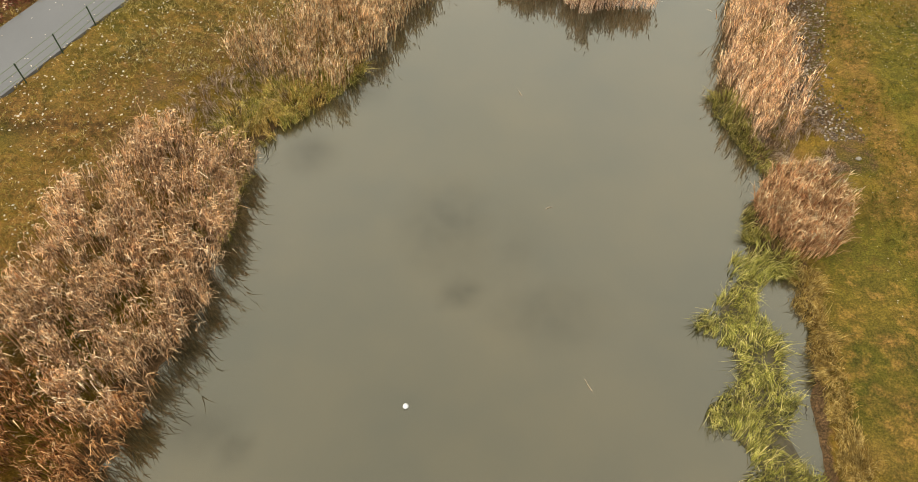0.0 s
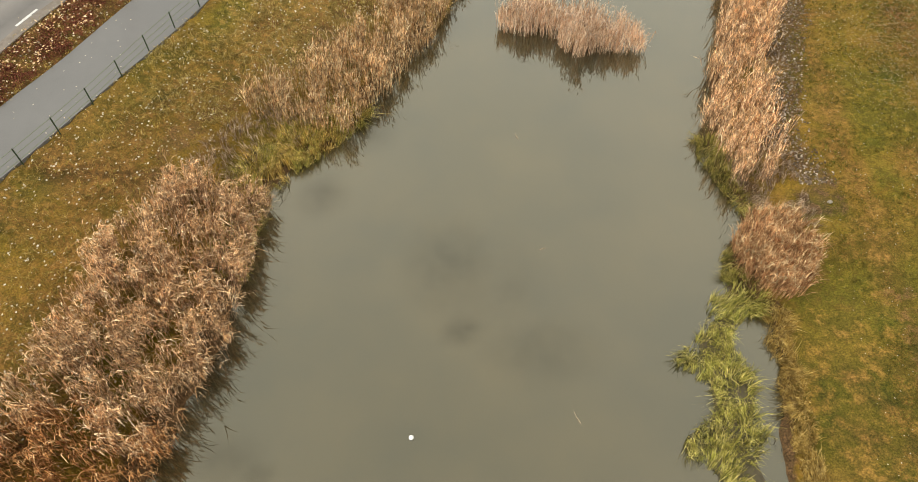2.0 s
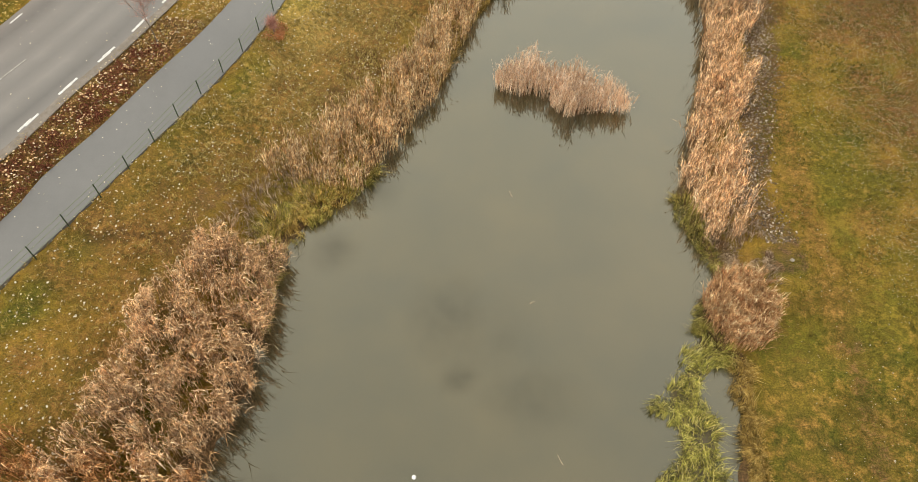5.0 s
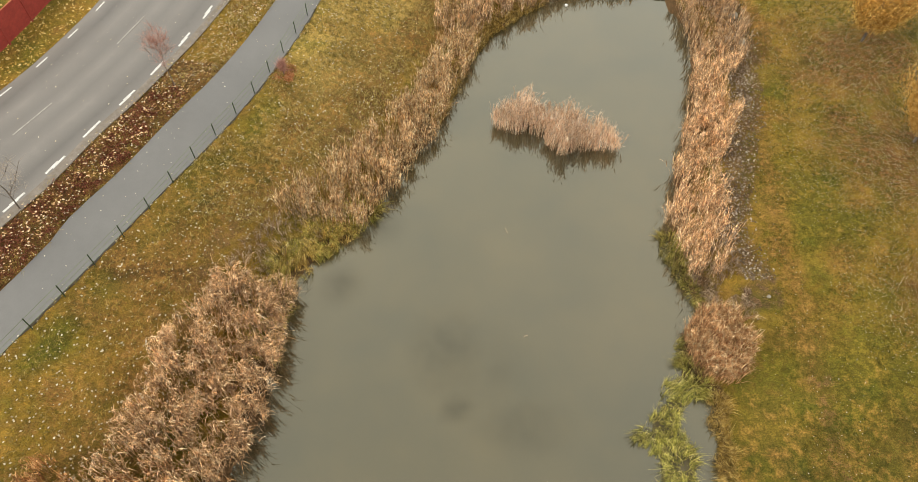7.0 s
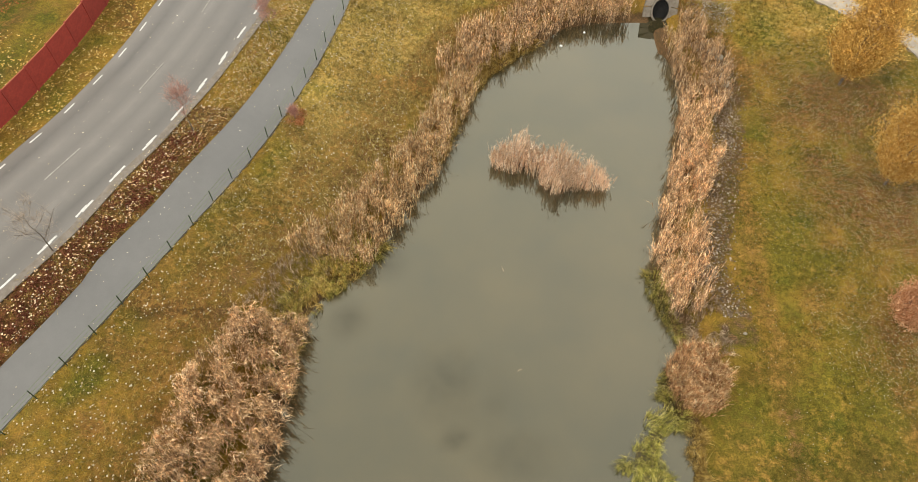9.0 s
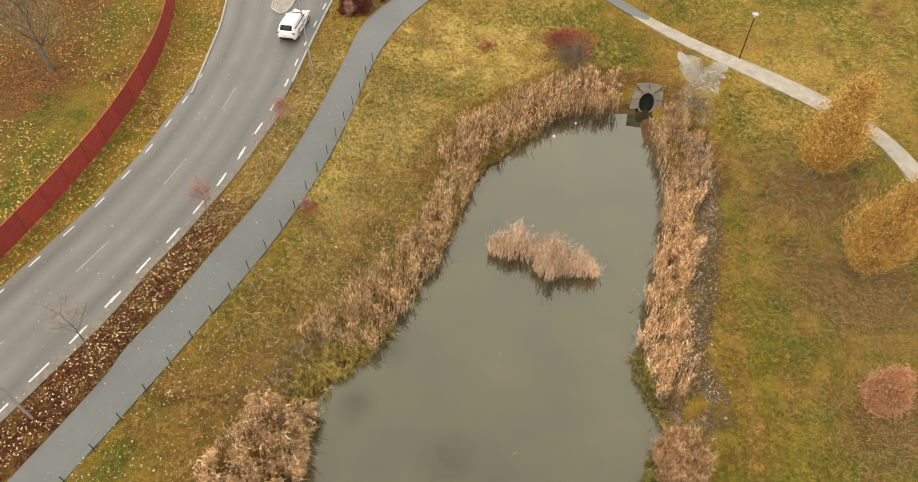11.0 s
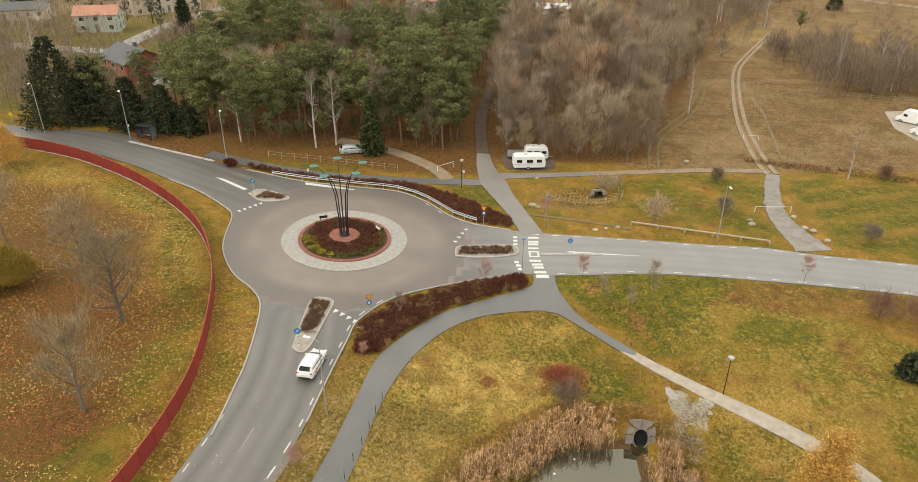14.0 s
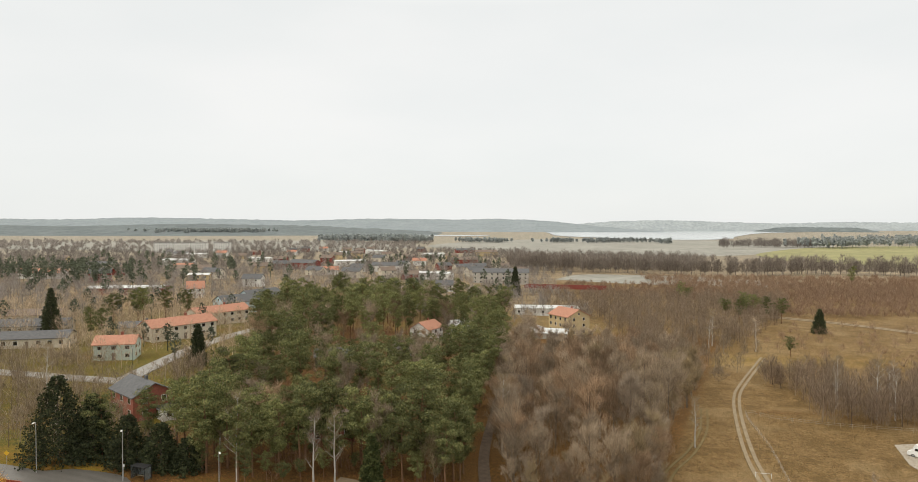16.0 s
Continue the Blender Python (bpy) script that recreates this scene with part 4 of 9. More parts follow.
def reed_stand(x, y, tall, wind=(0.28, 0.10), plume=1.0, leaf_n=5):
    """Reeds at the given places: upright stems, pointed hanging leaves and small plumes bent by the wind."""
    n = len(x)
    z = np.maximum(ground_z(x, y), -0.35) - 0.05
    base = np.stack([x, y, z], 1)
    clump = np.array([noise.noise(Vector((a * 1.3, b * 1.3, 3.0))) for a, b in zip(x, y)])
    clump2 = np.array([noise.noise(Vector((a * 1.3, b * 1.3, 9.0))) for a, b in zip(x, y)])
    h = tall * (0.95 + 0.55 * clump + rng.uniform(-0.24, 0.24, n))
    broken = rng.random(n) < 0.07
    lean = np.stack([wind[0] * 0.40 + 0.22 * clump + rng.normal(0, 0.10, n), wind[1] * 0.40 + 0.22 * clump2 + rng.normal(0, 0.10, n)], 1)
    lean[broken] += rng.normal(0, 0.32, (int(broken.sum()), 2))
    pieces = [blades(base, lean, h, 0.017, 0.2)]
    along = np.stack([lean[:, 0], lean[:, 1], np.zeros(n)], 1)
    for k in range(leaf_n):
        u = rng.uniform(0.40, 0.95, n)
        at = base + along * (h * u * 0.7)[:, None] + np.array([0, 0, 1.0]) * (h * u * 0.96)[:, None]
        ang = rng.uniform(0, 2 * np.pi, n)
        # most leaves sweep up along the stem, a few hang out
        out = np.stack([np.cos(ang), np.sin(ang)], 1) * (0.12 + 0.75 * rng.random(n) ** 2.2)[:, None] + np.array(wind) * 0.8 + lean * 0.5
        pieces.append(blades(at, out, rng.uniform(0.28, 0.66, n), rng.uniform(0.016, 0.034, n), 0.7))
    stems = joined(pieces)
    pieces = []
    top = base + along * (h * 0.8)[:, None] + np.array([0, 0, 1.0]) * (h * 0.96)[:, None]
    for k in range(3):
        pick = rng.random(n) < 0.55 * plume
        m = int(pick.sum())
        # the plumes arch over to the lee side
        out = np.array(wind) * 2.3 + lean[pick] * 0.8 + rng.normal(0, 0.42, (m, 2))
        pieces.append(blades(top[pick], out, rng.uniform(0.20, 0.36, m), rng.uniform(0.026, 0.048, m), 0.95))
    return stems, joined(pieces)


def scatter(box_, n, keep):
    x, y = rng.uniform(box_[0], box_[1], n), rng.uniform(box_[2], box_[3], n)
    ok = keep(x, y)
    return x[ok], y[ok]


def shore(x, y):
    """Signed distance from the water's edge: outwards positive."""
    d = away(POND, x, y)
    return np.where(inside(POND, x, y), -d, d)


def patchy(x, y, f=0.35, s=0.0):
    return np.array([noise.noise(Vector((a * f, b * f, s))) for a, b in zip(x, y)])


def stuff(name, vf, mat, label, category):
    me = tri_mesh(name, *vf)
    me.materials.append(mat)
    me.shade_flat()
    return tagged(new(name, me), label, category, kind="stuff")


def bed(box_, per_m2, lo, hi, tall, mat, name, label, extra=None, gaps=1.7, **kw):
    area = (box_[1] - box_[0]) * (box_[3] - box_[2])

    def keep(x, y):
        s = shore(x, y)
        w = patchy(x, y, 0.5, 5.0) * 0.9
        ok = (s > lo + w * 0.55) & (s < hi + w) & (rng.random(len(x)) < 0.46 + 0.3 * (gaps < 1) + gaps * patchy(x, y, 1.3, 2.0))
        return ok & extra(x, y) if extra else ok
    x, y = scatter(box_, int(area * per_m2), keep)
    return reeds(name, reed_stand(x, y, tall, **kw), mat, PLUMES.get(mat.name, PLUME), label)


def reeds(name, both, mat, plume_mat, label):
    """A bed of stems and leaves, with its plumes as a part of their own."""
    ob = stuff(name, both[0], mat, label, "reeds")
    me = tri_mesh("plumes", *both[1])
    me.materials.append(plume_mat)
    me.shade_flat()
    tagged(hang(new("plumes", me), ob), kind="stuff")
    return ob


bed((-21, -8, 1.5, 10.5), 120, -0.45, 7.0, 1.6, REED_RUST, "reed_bed", "bed of rust-brown reeds leaning over the water", lambda x, y: (y < 9.4 + 0.8 * np.sin(x * 1.7)), wind=(0.25, -0.15))
bed((-20, -8, 8.0, 20.6), 130, -0.45, 5.2, 1.75, REED, "reed_bed", "dense bed of tan dry reeds with feathery plumes by the water", lambda x, y: (y > 8.6 + 0.8 * np.sin(x * 1.7)) & (shore(x, y) < 5.0 - np.clip((y - 16) / 3, 0, 1) * 1.8), wind=(0.30, -0.12))
bed((-14, -8, -2, 6.2), 40, -0.4, 3.5, 0.9, REED_RUST, "reed_bed", "low rust-brown tuft of dry reeds", None, wind=(0.1, 0.1), plume=0.3)
bed((-12.5, 1.2, 25.0, 45.0), 105, -0.5, 3.6, 1.6, REED_DULL, "reed_bed", "bed of brown and straw-coloured reeds along the bank", lambda x, y: (x < -0.05 * y + 3.2) & (shore(x, y) < 2.7 + np.clip((33 - y) / 6, -0.7, 1.0)), wind=(0.05, 0.10))
bed((-2, 15.2, 43.0, 57), 84, -0.3, 3.4, 1.7, REED, "reed_bed", "tan reeds at the head of the pond", lambda x, y: (x < 14.6) & (shore(x, y) > 0.2 - (x > 4) * 0.8), wind=(0.05, 0.0))
bed((16.2, 24, 40, 52.5), 66, -0.4, 3.6, 1.5, REED, "reed_bed", "tan reeds beside the culvert", lambda x, y: (x > 16.9) & (y + 0.6 * (x - 17.0) < np.where(x < 18.6, 50.0, 52.0)) & ~((x < 18.1) & (y > 48.9)), wind=(-0.05, 0.0))
bed((12, 21.5, 21.8, 41), 118, -0.35, 3.4, 1.65, REED, "reed_bed", "long bed of fine tan reeds along the stony bank", lambda x, y: (x > 12) & (shore(x, y) < 2.55 + 0.35 * np.sin(y * 0.8) + 0.9 * patchy(x, y, 0.8, 6)) & (shore(x, y) > -0.15 + 0.8 * patchy(x, y, 0.55, 14)), wind=(-0.05, 0.05), plume=0.7)
bed((11.5, 16.0, 15.2, 19.6), 200, -0.4, 4.0, 1.25, REED_PINK, "reed_bed", "round clump of pinkish-tan reeds", lambda x, y: np.hypot((x - 13.7) / 1.6, (y - 17.3) / 2.1) < 1, gaps=0.5, wind=(0.0, 0.0), plume=0.9)


def islet(x, y):
    a, b = (x - 6.2) * 0.93 + (y - 33.6) * -0.36, (x - 6.2) * 0.36 + (y - 33.6) * 0.93
    return np.hypot(a / (4.2 + 0.5 * np.sin(y * 3)), (b + 0.25 * np.sin(a * 1.1)) / (1.35 + 0.35 * np.sin(a * 1.7))) < 1


ix, iy = scatter((1, 12, 30, 38), 8500, islet)
reeds("reed_islet", reed_stand(ix, iy, 1.75, wind=(0.05, 0.0)), leafy("pale_reed", [(0.0, (0.34, 0.185, 0.105)), (0.35, (0.60, 0.405, 0.255)), (0.7, (0.80, 0.61, 0.435)), (1.0, (0.91, 0.78, 0.60))], through_=0.15), leafy("grey_pink_plumes", [(0.0, (0.50, 0.34, 0.225)), (0.5, (0.72, 0.55, 0.405)), (1.0, (0.88, 0.76, 0.62))], through_=0.25, mottle=0.4), "islet of pale tan reeds standing in the pond")


def sedge_stand(x, y, tall, width=0.025, wild=0.6):
    n = len(x)
    z = np.maximum(ground_z(x, y), -0.12) - 0.03
    base = np.stack([x, y, z], 1)
    cx, cy = patchy(x, y, 0.9, 1.0), patchy(x, y, 0.9, 7.0)
    out = []
    for k in range(6):
        ang = rng.uniform(0, 2 * np.pi, n)
        lean = np.stack([np.cos(ang), np.sin(ang)], 1) * rng.uniform(0.1, wild, n)[:, None] + np.stack([cx, cy], 1) * 1.2
        out.append(blades(base + rng.normal(0, 0.06, (n, 3)) * [1, 1, 0], lean, tall * rng.uniform(0.5, 1.2, n), width, 1.0))
    return joined(out)


def sedge(box_, per_m2, keep, tall, mat, label, **kw):
    x, y = scatter(box_, int((box_[1] - box_[0]) * (box_[3] - box_[2]) * per_m2), keep)
    return stuff("sedge", sedge_stand(x, y, tall, **kw), mat, label, "sedge")


sedge((8, 13, 3, 15.6), 55, lambda x, y: (np.abs(x - (10.2 + 0.5 * np.sin(y * 1.3) + np.clip((y - 12) * 0.45, 0, 2))) < 1.05 + 0.45 * np.sin(y * 2.1 + 1)) & (patchy(x, y, 0.8, 2) > -0.35), 0.7, SEDGE_LIME, "bright green and yellow sedge growing out of the shallows")
sedge((11, 15, 2, 15), 110, lambda x, y: (np.abs(x - (12.15 + 0.07 * y)) < 0.42 + 0.3 * patchy(x, y, 1.1, 3)), 0.5, SEDGE_DRY, "yellowed sedge along the wet ditch")
sedge((-12, -4.5, 16.4, 27.0), 42, lambda x, y: (shore(x, y) > -0.45) & (shore(x, y) < 1.2 + 0.5 * (y > 19)) & (patchy(x, y, 0.6, 4) > -0.25), 0.75, SEDGE, "yellow-green sedge at the water's edge")
sedge((-12, -4.5, 16.4, 27.0), 34, lambda x, y: (shore(x, y) > -0.3) & (shore(x, y) < 1.8) & (patchy(x, y, 0.9, 16) > -0.2), 0.7, SEDGE_DRY, "straw-yellow sedge among the green at the water's edge")
sedge((-14, -5, 19.0, 26.5), 26, lambda x, y: (shore(x, y) > 0.8) & (shore(x, y) < 3.2), 0.5, WEEDS, "withered grey-pink weeds on the bank")
sedge((-2, 7, 34, 48.5), 95, lambda x, y: (shore(x, y) > -0.3) & (shore(x, y) < 1.1) & (x < 6.5), 0.6, SEDGE_DRY, "yellow sedge fringe at the water's edge")
sedge((11, 15, 16, 25), 55, lambda x, y: (shore(x, y) > -0.7) & (shore(x, y) < 0.8) & (patchy(x, y, 0.45, 11) > 0.0), 0.6, SEDGE, "green sedge tufts overhanging the water")
sedge((13, 18.5, 19, 24), 34, lambda x, y: (shore(x, y) > 0.2) & (shore(x, y) < 3) & (patchy(x, y, 0.6, 3) > -0.2), 0.5, WEEDS, "dry brown weeds between the reed beds")
# the mud bank under the sedge in the shallows
bm = bmesh.new()
bmesh.ops.create_icosphere(bm, subdivisions=3, radius=1)
for v in bm.verts:
    v.co = Vector((v.co.x * 0.75, v.co.y * 6.0, v.co.z * 0.10)) + Vector((10.3 + 0.5 * math.sin((9 + v.co.y * 6.2) * 1.3) + max(0, (v.co.y * 6.2 + 9 - 12) * 0.45), 9.2, 0))
tagged(part("mud_bank", bm, surface("wet_mud", (0.05, 0.04, 0.02), (0.10, 0.08, 0.04), 3, 0.6)), "low bank of dark wet mud under the sedge", "mud bank", kind="structure")
# thin stalks in the shallows before the reeds, darkened as their reflection and shade
sx_, sy_ = scatter((-12, 18, 4, 51), 17000, lambda x, y: (shore(x, y) > -0.75 + 0.7 * patchy(x, y, 1.1, 20)) & (shore(x, y) < 0.1) & (patchy(x, y, 0.7, 8) > 0.05))
n_ = len(sx_)
stuff("stalks", blades(np.stack([sx_, sy_, np.full(n_, -0.2)], 1), rng.normal(0, 0.6, (n_, 2)), rng.uniform(0.25, 0.7, n_), 0.028, 0.6), leafy("stalk_reflection_dark", [(0.0, (0.035, 0.028, 0.018)), (0.7, (0.08, 0.06, 0.035)), (1.0, (0.34, 0.25, 0.14))]), "thin dead stalks in the shallows, darkened to stand for reed reflections too", "stalks")

# ---- trees and bushes ----
BARK = surface("grey_bark", (0.115, 0.09, 0.07), (0.20, 0.165, 0.13), 3.0, 0.95, 0, 0.5, 8, "object", 0.2)
PINE_BARK = surface("pine_bark", (0.13, 0.075, 0.045), (0.25, 0.135, 0.07), 3.0, 0.95, 0, 0.5, 8)
BIRCH_BARK = surface("birch_bark", (0.62, 0.59, 0.54), (0.30, 0.27, 0.24), 2.5, 0.8, 0, 0.3, 6)
NEEDLE = leafy("pine_needles", [(0.0, (0.054, 0.067, 0.029)), (0.5, (0.155, 0.165, 0.062)), (1.0, (0.272, 0.270, 0.103))], through_=0.15, spread=0.36)
SPRUCE = leafy("spruce_needles", [(0.0, (0.020, 0.028, 0.014)), (0.6, (0.060, 0.072, 0.034)), (1.0, (0.12, 0.13, 0.06))])
TWIG = leafy("bare_twigs", [(0.0, (0.140, 0.105, 0.072)), (0.5, (0.335, 0.260, 0.184)), (1.0, (0.56, 0.46, 0.345))], spread=0.36)
TWIG_BROWN = leafy("brown_wood_twigs", [(0.0, (0.140, 0.088, 0.054)), (0.5, (0.33, 0.224, 0.144)), (1.0, (0.55, 0.41, 0.275))], spread=0.36)
TWIG_GREY = leafy("lichen_twigs", [(0.0, (0.175, 0.130, 0.074)), (0.5, (0.30, 0.232, 0.138)), (1.0, (0.48, 0.39, 0.25))])
TWIG_RED = leafy("reddish_twigs", [(0.0, (0.14, 0.07, 0.045)), (0.5, (0.24, 0.135, 0.09)), (1.0, (0.34, 0.21, 0.15))])
TWIG_PALE = leafy("pale_twigs", [(0.0, (0.22, 0.17, 0.13)), (0.5, (0.36, 0.29, 0.22)), (1.0, (0.52, 0.44, 0.35))])
LARCH = leafy("golden_foliage", [(0.0, (0.26, 0.13, 0.030)), (0.5, (0.54, 0.335, 0.075)), (1.0, (0.84, 0.63, 0.23))], through_=0.35, mottle=0.4)
ORANGE = leafy("orange_foliage", [(0.0, (0.34, 0.14, 0.05)), (0.5, (0.56, 0.26, 0.11)), (1.0, (0.72, 0.42, 0.22))], through_=0.45)
RUSSET = leafy("russet_foliage", [(0.0, (0.055, 0.014, 0.010)), (0.5, (0.15, 0.04, 0.022)), (1.0, (0.27, 0.085, 0.045))])
HEDGE = leafy("hedge_foliage", [(0.0, (0.055, 0.020, 0.012)), (0.5, (0.135, 0.052, 0.028)), (1.0, (0.24, 0.11, 0.06))])


def flakes(centres, size, spread_, per, flat=0.6, upright=0.0):
    """Small leaf shapes in clumps round the centres: per triangles each."""
    n = len(centres)
    c = np.repeat(centres, per, 0)
    s = np.repeat(np.broadcast_to(spread_, n), per)
    u = rng.normal(0, 1, (n * per, 3))
    u /= np.linalg.norm(u, axis=1)[:, None]
    c = c + u * (s * rng.random(n * per) ** 0.4)[:, None] * [1, 1, flat]
    a = rng.normal(0, 1, (n * per, 3)) + [0, 0, upright]
    a /= np.linalg.norm(a, axis=1)[:, None]
    b = np.cross(a, rng.normal(0, 1, (n * per, 3)))
    b /= np.linalg.norm(b, axis=1)[:, None] + 1e-9
    z = size * rng.uniform(0.6, 1.3, n * per)[:, None]
    v = np.stack([c - b * z * 0.5, c + b * z * 0.5, c + a * z * 1.1], 1).reshape(-1, 3)
    f = np.arange(n * per * 3).reshape(-1, 3)
    return v, f


def limbs(height, spread_, n_main, n_twig, start=0.25, lift=0.9, seed=0, twig_len=1.2, twig_w=0.035, trunk_r=0.12, bend=0.04, wild=0.55):
    """A bare tree's wood: trunk and limbs as a bmesh, and fine twigs as triangles."""
    r = random.Random(seed)
    bm = bmesh.new()
    trunk = [Vector((r.uniform(-1, 1) * bend * height * u, r.uniform(-1, 1) * bend * height * u, height * u)) for u in (0, 0.2, 0.45, 0.7, 0.9)]
    trunk[0] = Vector((0, 0, -0.3))
    tube(bm, trunk, [trunk_r, trunk_r * 0.85, trunk_r * 0.62, trunk_r * 0.36, trunk_r * 0.12], 6)
    ends = []
    for k in range(n_main):
        u = start + (0.95 - start) * (k + r.random()) / n_main
        i = min(3, int(u / 0.9 * 4))
        t = trunk[i].lerp(trunk[i + 1], r.random() if i else 0.9)
        ang = k * 2.4 + r.uniform(-0.4, 0.4)
        reach = spread_ * (1.15 - 0.75 * u) * r.uniform(0.7, 1.1)
        up = lift * reach * r.uniform(0.6, 1.2) + 0.2
        mid = t + Vector((math.cos(ang) * reach * 0.5, math.sin(ang) * reach * 0.5, up * 0.45))
        end = t + Vector((math.cos(ang) * reach, math.sin(ang) * reach, up))
        tube(bm, [t, mid, end], [trunk_r * 0.38 * (1.2 - u), trunk_r * 0.22 * (1.2 - u), 0.012], 4, False)
        ends += [(mid, 0.6), (end, 1.0), (t.lerp(mid, 0.6), 0.4), (mid.lerp(end, 0.5), 0.9)]
        for j in range(2):
            p = mid.lerp(end, r.uniform(0.1, 0.6))
            q = p + Vector((r.uniform(-1, 1), r.uniform(-1, 1), r.uniform(0.2, 1.2))) * reach * 0.42
            tube(bm, [p, q], [trunk_r * 0.14, 0.01], 3, False)
            ends += [(q, 1.0), (p.lerp(q, 0.5), 0.8)]
    ends.append((trunk[-1], 1.0))
    at = np.array([e[0] for e in ends])
    pick = rng.integers(0, len(ends), n_twig)
    p = at[pick] + rng.normal(0, 0.22 * spread_ * 0.35, (n_twig, 3))
    out = p * [1, 1, 0] * 0.35 / max(spread_, 0.1)
    d = rng.normal(0, wild, (n_twig, 3)) + [0, 0, lift * 0.7] + out
    d /= np.linalg.norm(d, axis=1)[:, None]
    q = p + d * (twig_len * rng.uniform(0.5, 1.2, n_twig))[:, None]
    w = np.cross(d, rng.normal(0, 1, (n_twig, 3)))
    w *= twig_w / (np.linalg.norm(w, axis=1)[:, None] + 1e-9)
    v = np.stack([p - w, p + w, q], 1).reshape(-1, 3)
    return bm, (v, np.arange(n_twig * 3).reshape(-1, 3))


def crown_mesh(name, vf, mat):
    me = tri_mesh(name, *vf)
    me.materials.append(mat)
    me.shade_flat()
    return me


def bare_tree(label, height=11, spread_=3.2, mat=TWIG, bark=BARK, seed=0, n_main=12, n_twig=1100, category="tree", name="bare_tree", group="", **kw):
    ob = thing(name, (0, 0, 0), label, category, group)
    bm, tw = limbs(height, spread_, n_main, n_twig, seed=seed, **kw)
    part("trunk", bm, bark, ob)
    part("crown", crown_mesh("crown", tw, mat), None, ob)
    return ob


def pads(centres, size, reach, per, flat=0.5):
    """Needle sprays on rounded pads of foliage: open below, each spray turned outwards."""
    n = len(centres)
    u = rng.normal(0, 1, (n * per, 3)) + [0, 0, 0.35]
    u /= np.linalg.norm(u, axis=1)[:, None]
    r = np.repeat(np.broadcast_to(reach, n), per) * rng.uniform(0.62, 1.08, n * per)
    c = np.repeat(centres, per, 0) + u * r[:, None] * [1, 1, flat]
    nrm = u + rng.normal(0, 0.45, (n * per, 3))
    a = np.cross(nrm, rng.normal(0, 1, (n * per, 3)))
    a /= np.linalg.norm(a, axis=1)[:, None] + 1e-9
    b = np.cross(nrm, a)
    b /= np.linalg.norm(b, axis=1)[:, None] + 1e-9
    z = size * rng.uniform(0.6, 1.4, n * per)[:, None]
    v = np.stack([c - a * z * 0.5, c + a * z * 0.5, c + b * z * 1.1], 1).reshape(-1, 3)
    return v, np.arange(n * per * 3).reshape(-1, 3)


def pine_tree(label, height=14, seed=0, group="", bushy=1.0):
    r = random.Random(seed)
    ob = thing("pine_tree", (0, 0, 0), label, "tree", group)
    bm = bmesh.new()
    trunk = [Vector((r.uniform(-0.3, 0.3) * u * 2, r.uniform(-0.3, 0.3) * u * 2, height * u)) for u in (0, 0.3, 0.6, 0.95)]
    trunk[0] = Vector((0, 0, -0.3))
    tube(bm, trunk, [0.21, 0.18, 0.12, 0.03], 7)
    cs, ss = [], []
    n = int(17 * bushy)
    low = r.uniform(0.34, 0.5)
    for k in range(n):
        u = low + (1.0 - low) * (k + r.random()) / n
        ang = k * 2.4 + r.uniform(-0.5, 0.5)
        reach = 3.6 * bushy ** 0.3 * math.sin(math.pi * min(1, 0.22 + 0.72 * (1 - u) / (1 - low))) * r.uniform(0.4, 1.1)
        base = trunk[0].lerp(trunk[3], u)
        end = base + Vector((math.cos(ang) * reach, math.sin(ang) * reach, reach * r.uniform(0.05, 0.4)))
        tube(bm, [base, base.lerp(end, 0.5) + Vector((0, 0, -0.12)), end], [0.06, 0.04, 0.015], 3, False)
        for m_, s in ((1.0, 1.25), (0.5, 0.8)):
            cs.append(base.lerp(end, m_) + Vector((r.uniform(-.3, .3), r.uniform(-.3, .3), 0.15)))
            ss.append(s * r.uniform(0.7, 1.3))
    part("trunk", bm, PINE_BARK, ob)
    part("crown", crown_mesh("crown", pads(np.array(cs), 0.21, np.array(ss), 165, 0.62), NEEDLE), None, ob)
    return ob


def spruce_tree(label, height=13, width=3.2, seed=0, mat=SPRUCE):
    r = random.Random(seed)
    ob = thing("spruce_tree", (0, 0, 0), label, "tree")
    bm = bmesh.new()
    tube(bm, [(0, 0, -0.3), (0, 0, height * 0.5), (0, 0, height * 0.98)], [0.2, 0.12, 0.02], 7)
    cs, ss = [], []
    tiers = int(height * 1.7)
    for k in range(tiers):
        u = 0.06 + 0.93 * k / tiers
        reach = width * (1 - u) ** 0.68 * min(1.0, 0.72 + 2.2 * u) + 0.12
        m_ = max(4, int(9 * (1 - u) + 3))
        for j in range(m_):
            ang = k * 1.3 + j * 2 * math.pi / m_ + r.uniform(-0.2, 0.2)
            rr = reach * r.uniform(0.75, 1.1)
            end = Vector((math.cos(ang) * rr, math.sin(ang) * rr, height * u - rr * 0.28))
            if j % 2 == 0:
                tube(bm, [(0, 0, height * u), end], [0.04, 0.01], 3, False)
            for s in (1.0, 0.6):
                cs.append(Vector((0, 0, height * u)).lerp(end, s))
                ss.append(0.32 + 0.16 * rr)
    part("trunk", bm, BARK, ob)
    part("crown", crown_mesh("crown", flakes(np.array(cs), 0.34, np.array(ss), 30, 0.5, -0.3), mat), None, ob)
    return ob


